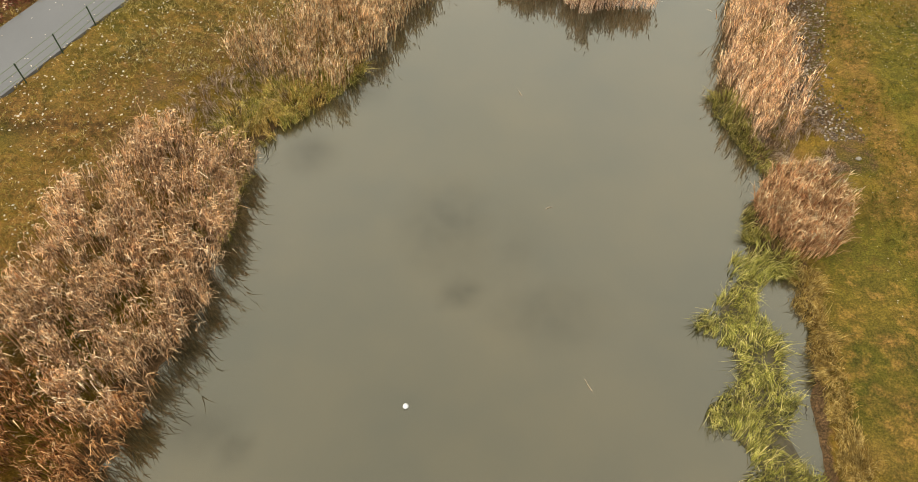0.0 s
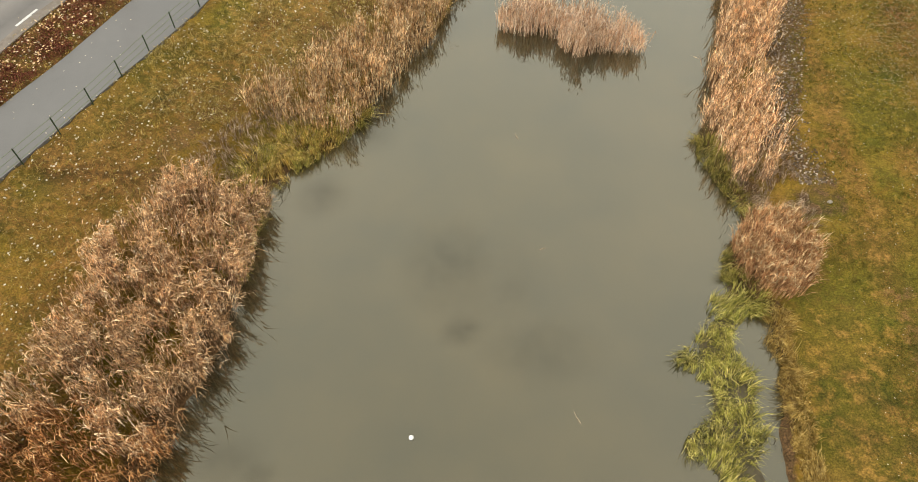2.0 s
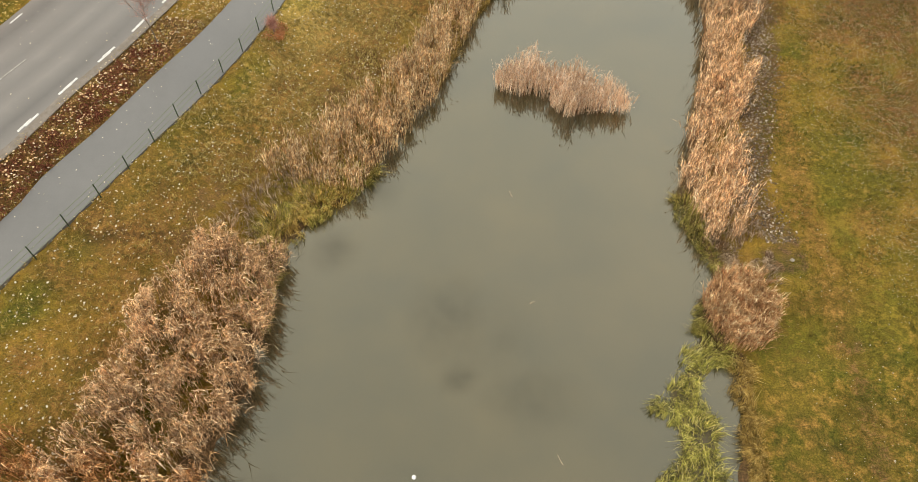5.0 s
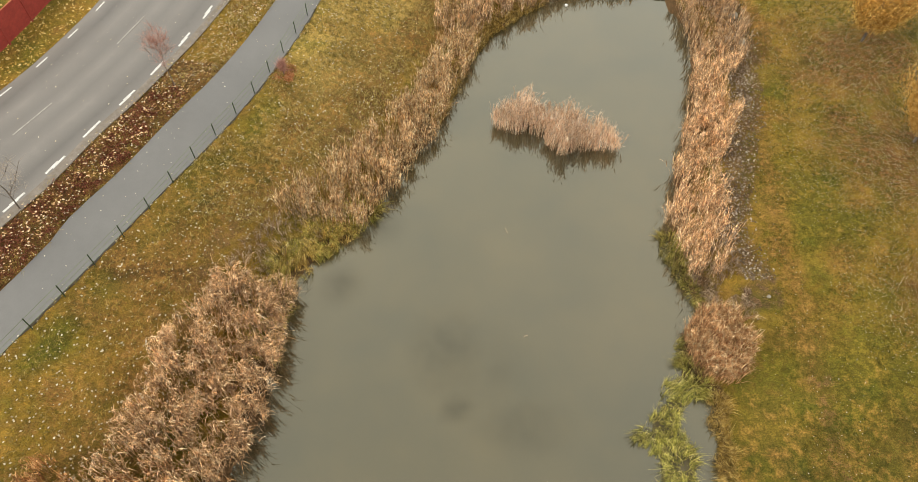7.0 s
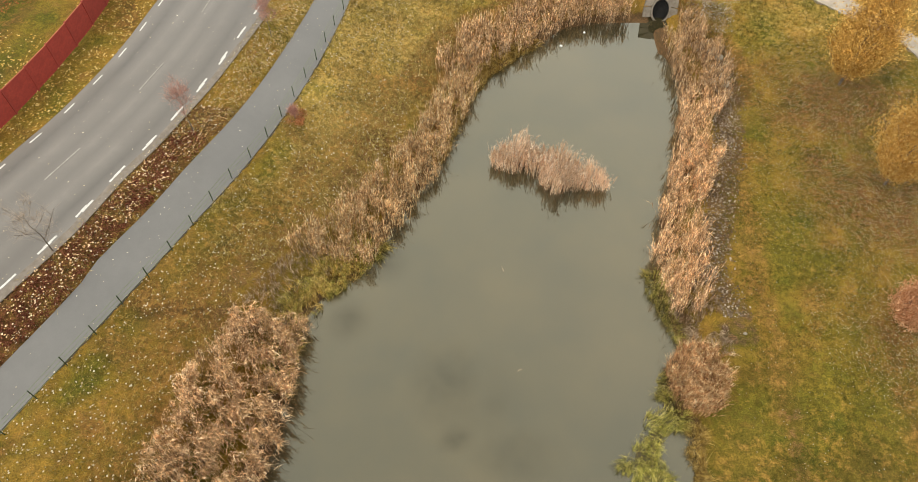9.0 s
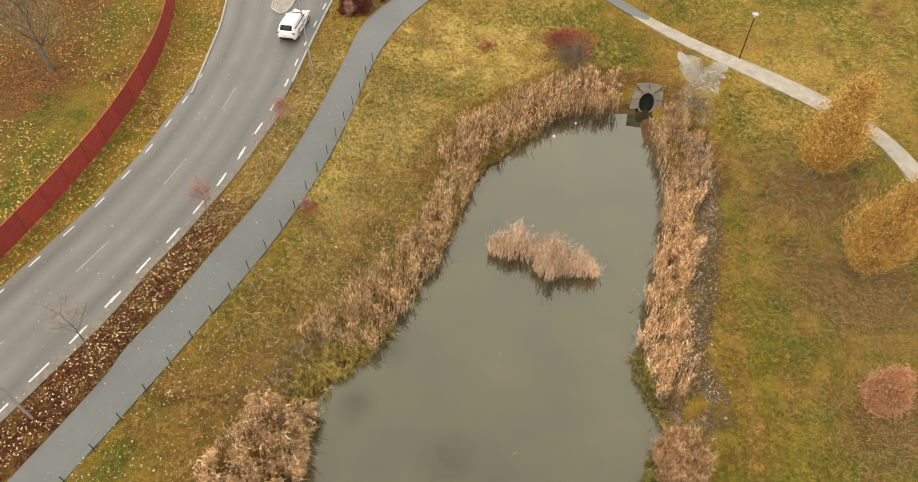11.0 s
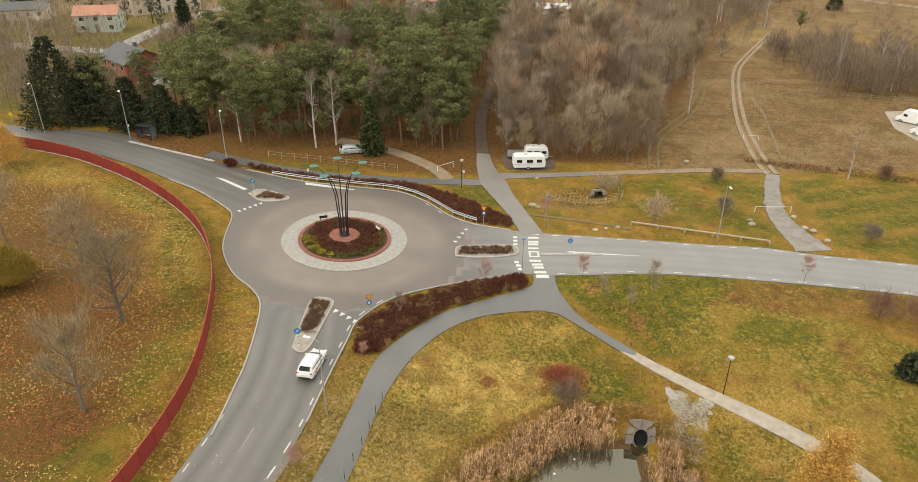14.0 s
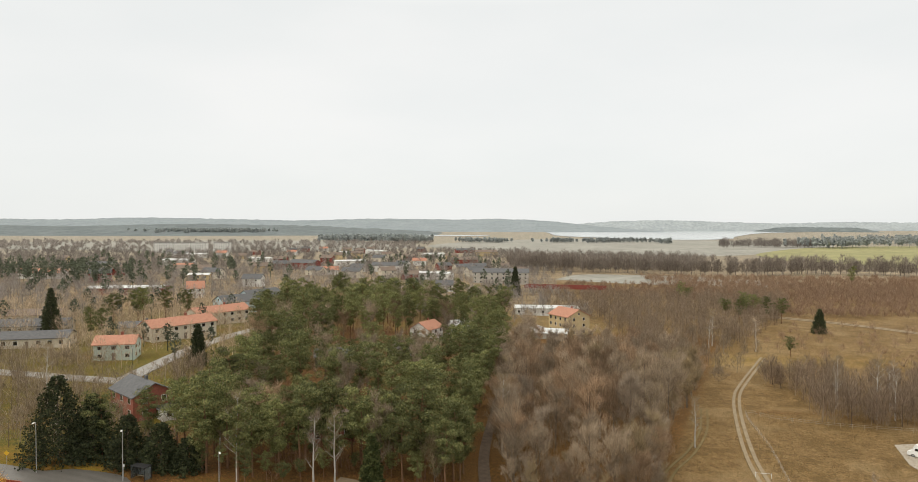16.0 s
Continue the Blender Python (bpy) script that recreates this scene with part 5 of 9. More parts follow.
def plant(ob, x, y, s=1.0, turn=None, sz=1.0):
    """Sets a first tree in its place."""
    t = rng.uniform(0, 2 * math.pi) if turn is None else turn
    ob.matrix_basis = Matrix.Translation((x, y, gz(x, y) - 0.05)) @ Matrix.Rotation(t, 4, "Z") @ Matrix.Diagonal((s, s, s * sz, 1))
    return ob


def again(ob, x, y, s=1.0, sz=1.0):
    c = copy_thing(ob, Matrix.Identity(4))
    return plant(c, x, y, s, None, sz)


def fill(kinds, places):
    """Plants the places with the kinds in turn: the first of each kind is the tree itself."""
    used = set()
    for k, (x, y, s, sz) in enumerate(places):
        ob = kinds[k % len(kinds)]
        if id(ob) in used:
            again(ob, x, y, s, sz)
        else:
            used.add(id(ob))
            plant(ob, x, y, s, None, sz)


def spaced(outline, gap, n, seed, avoid=()):
    """Places within an outline, no two nearer than the gap."""
    g = np.random.default_rng(seed)
    p = np.asarray(outline, float)
    lo, hi = p.min(0), p.max(0)
    got = []
    cand = g.uniform(lo, hi, (n * 40, 2))
    ok = inside(p, cand[:, 0], cand[:, 1])
    for way, m in avoid:
        ok &= ~inside(way, cand[:, 0], cand[:, 1]) & (away(way, cand[:, 0], cand[:, 1]) > m)
    for q in cand[ok]:
        if all((q[0] - o[0]) ** 2 + (q[1] - o[1]) ** 2 > gap * gap for o in got):
            got.append(q)
            if len(got) >= n:
                break
    return got


clear = [(NORTH_PATH, 1.5), (WOOD_PATH, 1.5), (DRIVE, 2.2), (LANE, 2.0), (SIDE_STREET, 2.0), (HOUSE_STREET, 2.0)]
PINE_WOOD = [(-2, 116), (-1, 150), (2, 205), (12, 290), (18, 345), (-40, 360), (-90, 335), (-88, 300), (-74, 235), (-62, 190), (-56, 160), (-54, 132), (-52, 119), (-36, 113), (-28, 122), (-14, 122)]
GLADES = [((-15.5, 238), 8), ((-13.5, 222), 6), ((-47, 196), 9), ((-24, 190), 6), ((-60, 230), 9), ((-8, 205), 6), ((-36, 262), 9), ((-55, 280), 10), ((-20, 300), 9), ((-15, 244), 11), ((-17, 256), 9), ((-5, 270), 8), ((-42, 203), 8), ((-22, 219), 8), ((-30, 139), 6), ((-16, 232), 7)]
pines = [pine_tree("tall Scots pine with a dark green crown and reddish trunk", hgt, sd, "pines of the wood", bz) for hgt, sd, bz in ((14, 1, 1.0), (15, 2, 1.15), (12.5, 3, 1.1), (15.5, 4, 0.9), (13, 5, 1.2))]
def under_sight(x, y, s):
    """Keeps the trees before the houses in the wood low, so that roofs show between the crowns."""
    for hx, hy, half, eave in ((-17.5, 256, 5, 3.0), (-30, 236, 5, 3.4), (-41, 232, 5, 3.2), (-22, 240, 5, 3.4)):
        u = (y - 40) / (hy - 40)
        if 0.68 < u < 1.04 and abs(x - (8 + (hx - 8) * u)) < half:
            s = min(s, (eave + 50 * (1 - u)) / 16)
    return s


pine_spots = [q for q in spaced(PINE_WOOD, 7.2, 300, 11, clear) if all(math.hypot(q[0] - c[0], q[1] - c[1]) > r for c, r in GLADES)]
pine_sizes = np.random.default_rng(3).uniform(0.72, 1.32, 300)
fill(pines, [(x, y, under_sight(x, y, s), 1.0) for (x, y), s in zip(pine_spots, pine_sizes) if under_sight(x, y, s) > 0.28])
BARE_WOOD = [(6, 124), (14, 124), (28, 119), (34, 128), (40, 148), (50, 168), (62, 192), (71, 213), (70, 244), (50, 258), (22, 258), (8, 225), (5, 170)]
bares = [bare_tree("leafless grey-brown broadleaf tree in a dense wood", hgt, sp, mt, BARK, sd, group="bare trees of the wood", n_twig=2100, twig_w=0.024, twig_len=2.0, lift=1.15, start=0.18, trunk_r=0.17, wild=0.36) for hgt, sp, mt, sd in ((12.5, 4.6, TWIG, 1), (14.5, 4.0, TWIG, 2), (10.5, 4.2, TWIG_BROWN, 3), (14, 4.8, TWIG, 4), (12.5, 3.2, TWIG_PALE, 5), (13.5, 4.4, TWIG_BROWN, 6), (11, 3.0, TWIG_GREY, 7))]
fill(bares, [(x, y, s * (0.72 if y > 205 else 1.0), 1.0) for (x, y), s in zip(spaced(BARE_WOOD, 5.6, 190, 12, clear), np.random.default_rng(4).uniform(0.50, 1.22, 190))])
for k, (x, y) in enumerate(spaced(PINE_WOOD, 8.0, 60, 31, clear)):
    size = under_sight(x, y, rng.uniform(0.75, 1.0))
    if size > 0.4:
        again(bares[k % 7], x, y, size, 1.1)
for k, (x, y) in enumerate(spaced([(-50, 118), (-36, 112), (-26, 118), (-3, 117), (-2, 140), (-50, 145)], 3.4, 58, 33, clear)):
    again(pines[k % 5], x, y, rng.uniform(0.28, 0.60))
# young trees and brush along the bare wood's front and east edge
for k, (x, y) in enumerate(spaced([(6, 118.5), (28, 116), (34, 121), (42, 146), (38, 148), (31, 127), (27, 122), (6, 124)], 2.2, 46, 35, clear)):
    again(bares[k % 7], x, y, rng.uniform(0.32, 0.62), 1.1)
# trees close on both sides of the path through the wood
for k, y in enumerate(range(124, 262, 6)):
    px = float(np.interp(y, [112, 125, 140, 165, 190, 262], [3.0, 2.2, 2.4, 5.0, 8.0, 16.0]))
    again(pines[k % 5], px - 3.4 - rng.uniform(0, 1.5), y + rng.uniform(-2, 2), rng.uniform(0.75, 1.05))
    again(bares[k % 7], px + 4.2 + rng.uniform(0, 1.5), y + rng.uniform(-2, 2), rng.uniform(0.7, 1.0))

# ---- road furniture: markings, kerbs, the roundabout ----
RED_PAINT = surface("falu_red_boards", (0.235, 0.030, 0.022), (0.31, 0.045, 0.032), 1.2, 0.7, 0, 0.2, 10, "object", 0.1)
RED_CAP = surface("faded_red_cap", (0.38, 0.10, 0.05), (0.48, 0.16, 0.08), 3.0, 0.7, 0, 0.2)
DARK_GREEN = surface("dark_green_metal", (0.03, 0.05, 0.025), (0.06, 0.09, 0.045), 6.0, 0.5, 0.3, 0.1)
STEEL = surface("galvanised_steel", (0.42, 0.43, 0.43), (0.56, 0.57, 0.57), 4.0, 0.45, 0.6, 0.1)
BLACK = surface("black_metal", (0.012, 0.012, 0.013), (0.03, 0.03, 0.032), 5.0, 0.5, 0.2, 0.1)
TEAL = surface("verdigris_metal", (0.05, 0.19, 0.16), (0.09, 0.27, 0.22), 5.0, 0.5, 0.2, 0.1)
BLUE = surface("blue_paint", (0.03, 0.16, 0.36), (0.05, 0.22, 0.45), 5.0, 0.5, 0, 0.05)
YELLOW = surface("sign_yellow", (0.62, 0.36, 0.02), (0.70, 0.42, 0.03), 5.0, 0.5, 0, 0.05)
SIGN_RED = surface("sign_red", (0.50, 0.05, 0.03), (0.56, 0.07, 0.04), 5.0, 0.5, 0, 0.05)
WHITE = surface("white_paint", (0.74, 0.74, 0.72), (0.82, 0.82, 0.80), 3.0, 0.5, 0, 0.05)
TIMBER = surface("pale_timber", (0.34, 0.27, 0.18), (0.48, 0.39, 0.27), 3.0, 0.85, 0, 0.3)
CONCRETE = surface("grey_concrete", (0.26, 0.235, 0.20), (0.37, 0.335, 0.285), 1.5, 0.9, 0, 0.3, 9, "object", 0.12)


WORN = surface("worn_road_paint", (0.24, 0.225, 0.20), (0.36, 0.345, 0.31), 3.0, 0.6, 0, 0.1, 8)


def on_road(x, y, dz):
    return land(np.asarray(x, float), np.asarray(y, float)) + 0.04 + dz


def patch_mesh(quad, dz=0.012):
    """A thin slab of paint on the asphalt, from its corners."""
    q = np.asarray(quad, float)
    z = on_road(q[:, 0], q[:, 1], dz)
    n = len(q)
    v = [(*p, zz) for p, zz in zip(q, z)] + [(*p, zz - 0.03) for p, zz in zip(q, z)]
    f = [tuple(range(n))] + [(i, i + n, (i + 1) % n + n, (i + 1) % n) for i in range(n)]
    me = mesh_from("paint", v, f)
    bm = bmesh.new()
    bm.from_mesh(me)
    bmesh.ops.recalc_face_normals(bm, faces=bm.faces[:])
    bm.to_mesh(me)
    bm.free()
    return me


def mark(name, quad, mat=PAINT, dz=0.014):
    me = patch_mesh(quad, dz)
    me.materials.append(mat)
    return hang(new(name, me), road)


def dashes(line, inset, length, gap, width, lo, hi, flip=1, name="edge_dash", off=0.0, mat=PAINT):
    """Painted dashes along a line, moved sideways by the inset."""
    c = soft_line(line, 0.25)
    s = np.concatenate([[0], np.cumsum(np.linalg.norm(np.diff(c, axis=0), axis=1))])
    at = off
    while at + length < s[-1]:
        p, q = (np.array([np.interp(u, s, c[:, k]) for k in (0, 1)]) for u in (at, at + length))
        at += length + gap
        d = (q - p) / length
        n = np.array([-d[1], d[0]]) * flip
        if not (lo <= (p[1] if abs(d[1]) > abs(d[0]) else p[0]) <= hi):
            continue
        a, b = p + n * (inset - width / 2), p + n * (inset + width / 2)
        mark(name, [a, b, b + (q - p), a + (q - p)], mat)


dashes([(-44.4, -14.4), (-31.1, 10.1), (-24, 23.5), (-22.8, 26.2), (-21.55, 29.1), (-20.25, 31.95), (-19.15, 34.9), (-18.1, 37.8), (-17.2, 40.75), (-16.5, 43.7), (-15.85, 46.6), (-15.35, 49.6)], 0, 1.0, 2.03, 0.12, -20, 49.5)
dashes([(-52, -14), (-37.6, 10), (-30.1, 26.2), (-27.7, 31.4), (-26.4, 34.3), (-24.5, 40.1), (-23.3, 45.8), (-22.6, 50)], 0, 1.0, 2.03, 0.10, -20, 49)
dashes([(-48, -13), (-34.5, 10), (-26.6, 26.5), (-23.2, 34), (-20.6, 42), (-19.2, 50), (-18.8, 57)], 0, 3.0, 6.0, 0.09, -20, 57, name="centre_dash", off=2.0, mat=WORN)
dashes(EDGE_NORTH[::-1], 0.45, 1.0, 2.03, 0.12, 12, 120)
dashes(EDGE_SOUTH, 0.45, 1.0, 2.03, 0.12, 12, 120, -1)
# zebra crossing, cycle squares, give-way teeth and painted wedges
for x, y, w in ((8.78, 76.9, 1.65), (8.62, 77.8, 1.6), (8.55, 78.9, 1.4), (8.44, 79.6, 1.5), (8.2, 80.5, 1.55), (8.22, 83.7, 1.45), (8.3, 84.8, 1.45), (8.36, 85.5, 1.45), (8.44, 86.65, 1.5), (8.52, 87.9, 1.5)):
    d = 0.36 if y < 77 or y > 87 else 0.24
    mark("zebra_stripe", [(x, y - d), (x + w, y - d + 0.05), (x + w - 0.04, y + d + 0.05), (x - 0.04, y + d)])
for y0, y1 in ((81.45, 81.75), (82.65, 82.95)):
    mark("zebra_frame_bar", [(8.2, y0), (9.66, y0), (9.64, y1), (8.18, y1)])
for x0 in (8.2, 9.36):
    mark("zebra_frame_side", [(x0, 81.8), (x0 + 0.28, 81.8), (x0 + 0.28, 82.6), (x0, 82.6)])
for x, y in ((6.62, 86.7), (6.58, 85.7), (6.53, 84.7), (6.5, 83.75), (6.45, 80.1), (6.65, 79.3), (6.83, 78.45)):
    mark("cycle_square", [(x - 0.3, y - 0.26), (x + 0.3, y - 0.26), (x + 0.28, y + 0.26), (x - 0.32, y + 0.26)])


def teeth(p, q, n, size=0.62):
    p, q = np.array(p, float), np.array(q, float)
    d = (q - p) / np.linalg.norm(q - p)
    m = np.array([-d[1], d[0]])
    for k in range(n):
        c = p + (q - p) * k / (n - 1)
        mark("give_way_tooth", [c - d * size / 2, c + d * size / 2, c - m * size * 1.15])


teeth((-16.0, 68.3), (-12.7, 66.1), 5)
teeth((-0.2, 88.6), (-1.6, 85.0), 4, 0.55)
teeth((-33.4, 90.3), (-31.0, 93.0), 5, 0.55)
for quad in ([(-39.9, 100.1), (-34.4, 96.6), (-34.0, 97.1), (-38.5, 99.8)], [(13.2, 83.3), (23.4, 82.4), (14.6, 82.7)], [(-26.0, 101.0), (-18.0, 99.9), (-18.2, 99.6), (-25.8, 100.2)]):
    mark("painted_wedge", quad)
for k in range(8):
    a, b = np.array([-58.5, 111.3]), np.array([-42.0, 105.6])
    u, w = k / 8, (k + 0.93) / 8
    p, q = a + (b - a) * u, a + (b - a) * w
    mark("bus_stop_slab", [p, q, q + (0.18, 0.62), p + (0.18, 0.62)], STONE, 0.06)


def kerb(line, width=0.16, height=0.12, closed=False, mat=STONE, base=0.04, name="kerb", label="pale granite kerb at the road's edge", step=0.8, parent=None):
    c = soft_line(line, step)
    d = np.gradient(c, axis=0)
    n = np.stack([-d[:, 1], d[:, 0]], 1) / (np.linalg.norm(d, axis=1)[:, None] + 1e-9)
    prof = [(-0.5, -0.25), (-0.5, 0.8), (-0.35, 1.0), (0.35, 1.0), (0.5, 0.8), (0.5, -0.25)]
    v = []
    for p, m in zip(c, n):
        z = float(land(np.array(p[0]), np.array(p[1]))) + base
        v += [(p[0] + m[0] * a * width, p[1] + m[1] * a * width, z + b * height) for a, b in prof]
    k = len(prof)
    f = [(i * k + j, i * k + j + 1, (i + 1) * k + j + 1, (i + 1) * k + j) for i in range(len(c) - 1) for j in range(k - 1)]
    ob = hang(new(name, mesh_from(name, v, f, mat)), parent)
    return ob if parent else tagged(ob, label, "kerb", kind="structure")


kerb([(-22.85, 47), (-22.8, 54), (-22.8, 57.2), (-23.4, 63.5), (-24.3, 68.2), (-26.2, 71.1), (-28.9, 73.7), (-31, 76.9), (-32.5, 80.3), (-33.2, 84), (-33.8, 88.6), (-35.6, 91), (-40.8, 95.2), (-46.5, 98.4)])
kerb([(-14.9, 49.6), (-14.2, 55.4), (-13.2, 62.1), (-12.3, 66.5), (-8.3, 71.5), (0, 75.5), (7.4, 77.4)])
kerb([(-36, 103.7), (-26.6, 101.3), (-19, 100.8), (-11.4, 100.2), (-6.6, 97.2), (-2.8, 92.8), (0.9, 90.3), (6, 88.8)])
kerb([(-15.3, 46), (-16, 43.3), (-16.9, 40.3), (-17.8, 37.5), (-18.9, 34.6), (-20, 31.7), (-21.3, 28.8), (-22.5, 25.7), (-23.8, 23), (-31, 9.5)], 0.62, 0.05, base=0.025, label="strip of grey grit along the asphalt", mat=GRIT)

HUB = (-17.0, 84.3)


def ring(r0, r1, dz, mat, name, label, parent=None, lift=0.0, n=72, squash=0.97, inner=True):
    """A ring (or a disc) of paving on the roundabout, with a skirt at its outer rim."""
    v, f = [], []
    radii = [r0, (r0 + r1) / 2, r1]
    for r in radii:
        for k in range(n):
            a = 2 * math.pi * k / n
            x, y = HUB[0] + r * math.cos(a), HUB[1] + r * squash * math.sin(a)
            v.append((x, y, float(land(np.array(x), np.array(y))) + dz + lift * (1 - r / r1)))
    v += [(x, y, z - 0.25) for x, y, z in v[2 * n:3 * n]]
    for i in range(3):
        f += [(i * n + k, i * n + (k + 1) % n, (i + 1) * n + (k + 1) % n, (i + 1) * n + k)[::-1] for k in range(n)]
    if r0 < 0.05:
        f.append(tuple(range(n)))
    return hang(new(name, mesh_from(name, v, f, mat)), parent)


roundabout = thing("roundabout_island", (0, 0, 0), "round traffic island with a pale stone apron and planted mound", "traffic island", kind="structure")
ring(6.3, 8.55, 0.10, COBBLE, "apron", "", roundabout)
ring(5.85, 6.32, 0.24, BRICKRED, "brick_rim", "", roundabout)
ring(0.0, 5.9, 0.20, surface("dark_planting_soil", (0.06, 0.035, 0.02), (0.10, 0.06, 0.035), 2, 0.95), "soil", "", roundabout, 0.45)
ring(0.0, 2.1, 0.72, BRICKRED, "paved_disc", "", roundabout)


def shrub_mass(name, x, y, z, rad, mat, label, category="shrubs", per=90, size=0.13, flat=0.75, kind="stuff"):
    """Low shrubs: leafy clumps over their places, uneven in height."""
    vf = flakes(np.stack([x, y, z], 1), size, rad, per, flat, 0.7)
    return stuff(name, vf, mat, label, category)


def planted(name, keep, box_, per_m2, mat, label, tall=0.45, rad=0.45, per=80, size=0.13, dz=0.0, category="hedge"):
    x, y = scatter(box_, int((box_[1] - box_[0]) * (box_[3] - box_[2]) * per_m2), keep)
    z = land(x, y) + dz + tall * (0.6 + 0.5 * patchy(x, y, 0.9, 2.0))
    return shrub_mass(name, x, y, z, rad * rng.uniform(0.7, 1.25, len(x)), mat, label, category, per, size)


def hub_r(x, y):
    return np.hypot(x - HUB[0], (y - HUB[1]) / 0.97)


planted("shrubs", lambda x, y: (hub_r(x, y) > 2.3) & (hub_r(x, y) < 4.6), (-22, -12, 79, 90), 5.0, HEDGE, "ring of russet-brown shrubs on the roundabout", 0.35, 0.5, 90, dz=0.45, category="shrubs")
planted("shrubs", lambda x, y: (hub_r(x, y) > 4.5) & (hub_r(x, y) < 5.6) & (patchy(x, y, 0.5, 3) > -0.25), (-23, -11, 78, 91), 3.0, leafy("olive_foliage", [(0.0, (0.05, 0.05, 0.012)), (0.5, (0.16, 0.14, 0.03)), (1.0, (0.34, 0.28, 0.06))]), "olive and yellow low shrubs at the island's rim", 0.25, 0.38, 80, dz=0.3, category="shrubs")

HEDGE_SOUTH = [(-12.0, 60.6), (-9.6, 60.9), (-7.4, 65), (-2.3, 69.9), (3, 72.8), (7.3, 74.6), (7.3, 77), (0, 74.8), (-8.1, 70.9), (-12, 65.8)]
planted("hedge", lambda x, y: inside(HEDGE_SOUTH, x, y), (-13, 8, 60, 78), 5.5, HEDGE, "broad clipped hedge of russet-brown shrubs between road and path", 0.5, 0.55, 110)
planted("hedge", lambda x, y: inside([(3.0, 74.0), (7.4, 75), (7.4, 77), (3, 75.8)], x, y) | inside([(-11.9, 60.5), (-9.4, 60.8), (-9.2, 63), (-11.8, 62.4)], x, y), (-13, 8, 60, 78), 4.5, RUSSET, "dense dark red end of the hedge", 0.6, 0.5, 110)
HEDGE_NORTH = [(-36, 104.4), (-26, 102.3), (-18, 101.9), (-11, 101.3), (-5.8, 98), (-2.2, 93.6), (1.2, 91.2), (6, 89.6), (6.0, 92.6), (2, 96.2), (-3, 100.4), (-9, 103.0), (-18, 103.2), (-28, 103.8), (-36, 105.4)]
planted("hedge", lambda x, y: inside(HEDGE_NORTH, x, y), (-37, 7, 89, 106), 5.0, HEDGE, "russet-brown hedge behind the guard rail", 0.5, 0.5, 90)


ISLAND_SHRUB = leafy("dull_brown_shrub", [(0.0, (0.085, 0.048, 0.028)), (0.5, (0.20, 0.115, 0.066)), (1.0, (0.34, 0.22, 0.13))])


def island(outline, label, planting=None, mat=CONCRETE):
    sheet("island", soft_line(list(outline) + [outline[0]], 0.6)[:-1], mat, 0.15, 1.0, 0.2, label, "traffic island")
    kerb(list(outline) + [outline[0]], 0.18, 0.15, label="kerb round a traffic island", step=0.4)
    if planting:
        p = np.asarray(planting, float)
        planted("shrubs", lambda x, y: inside(p, x, y), (p[:, 0].min(), p[:, 0].max(), p[:, 1].min(), p[:, 1].max()), 16, ISLAND_SHRUB, "low brown shrubs filling the traffic island", 0.2, 0.32, 60, 0.09, 0.15, "shrubs")


planted("shrubs", lambda x, y: (hub_r(x, y) > 3.9) & (hub_r(x, y) < 5.6) & (x < -17.5) & (y < 83.5) & (patchy(x, y, 0.7, 6) > -0.2), (-23, -17, 78, 84), 5.0, leafy("lime_foliage", [(0.0, (0.12, 0.12, 0.015)), (0.5, (0.30, 0.27, 0.03)), (1.0, (0.48, 0.40, 0.07))]), "low yellow-green shrubs on the roundabout", 0.3, 0.42, 80, dz=0.35, category="shrubs")
planted("hedge", lambda x, y: inside(HEDGE_SOUTH, x, y) & (patchy(x, y, 0.55, 12) > 0.18), (-13, 8, 60, 78), 5.0, leafy("tan_hedge_foliage", [(0.0, (0.16, 0.085, 0.04)), (0.5, (0.30, 0.18, 0.085)), (1.0, (0.44, 0.30, 0.15))]), "paler tan shrubs scattered through the hedge", 0.58, 0.42, 80)
island([(-18.6, 60.2), (-17.7, 59.5), (-16.9, 60.6), (-16.2, 66), (-15.9, 69.2), (-17.4, 69.9), (-18.5, 69), (-18.7, 64)], "long narrow concrete traffic island with a bare tip", [(-18.4, 63), (-17.0, 62.6), (-16.3, 69), (-18.2, 69.2)])
island([(-1.7, 81.2), (-1.3, 83.6), (2.5, 84.1), (6.2, 84.1), (6.5, 82.0), (2, 81.0)], "traffic island with kerb and brown planting", [(-1.2, 81.6), (-1.0, 83.3), (6, 83.8), (6.1, 82.1)])
island([(-33.4, 95.6), (-31.8, 97.2), (-27.4, 95.5), (-28, 94.2), (-31, 93.6)], "small planted traffic island", [(-31.8, 94.4), (-31.0, 96.4), (-27.9, 95.4), (-28.3, 94.6)])
kerb([(9.8, 82.2), (14, 82.5), (18, 82.6)], 0.5, 0.1, label="narrow stone refuge in the road's middle")


# ---- fences ----
RAIL_GREEN = surface("faded_green_wire", (0.13, 0.17, 0.085), (0.20, 0.24, 0.13), 6.0, 0.5, 0.2, 0.1)
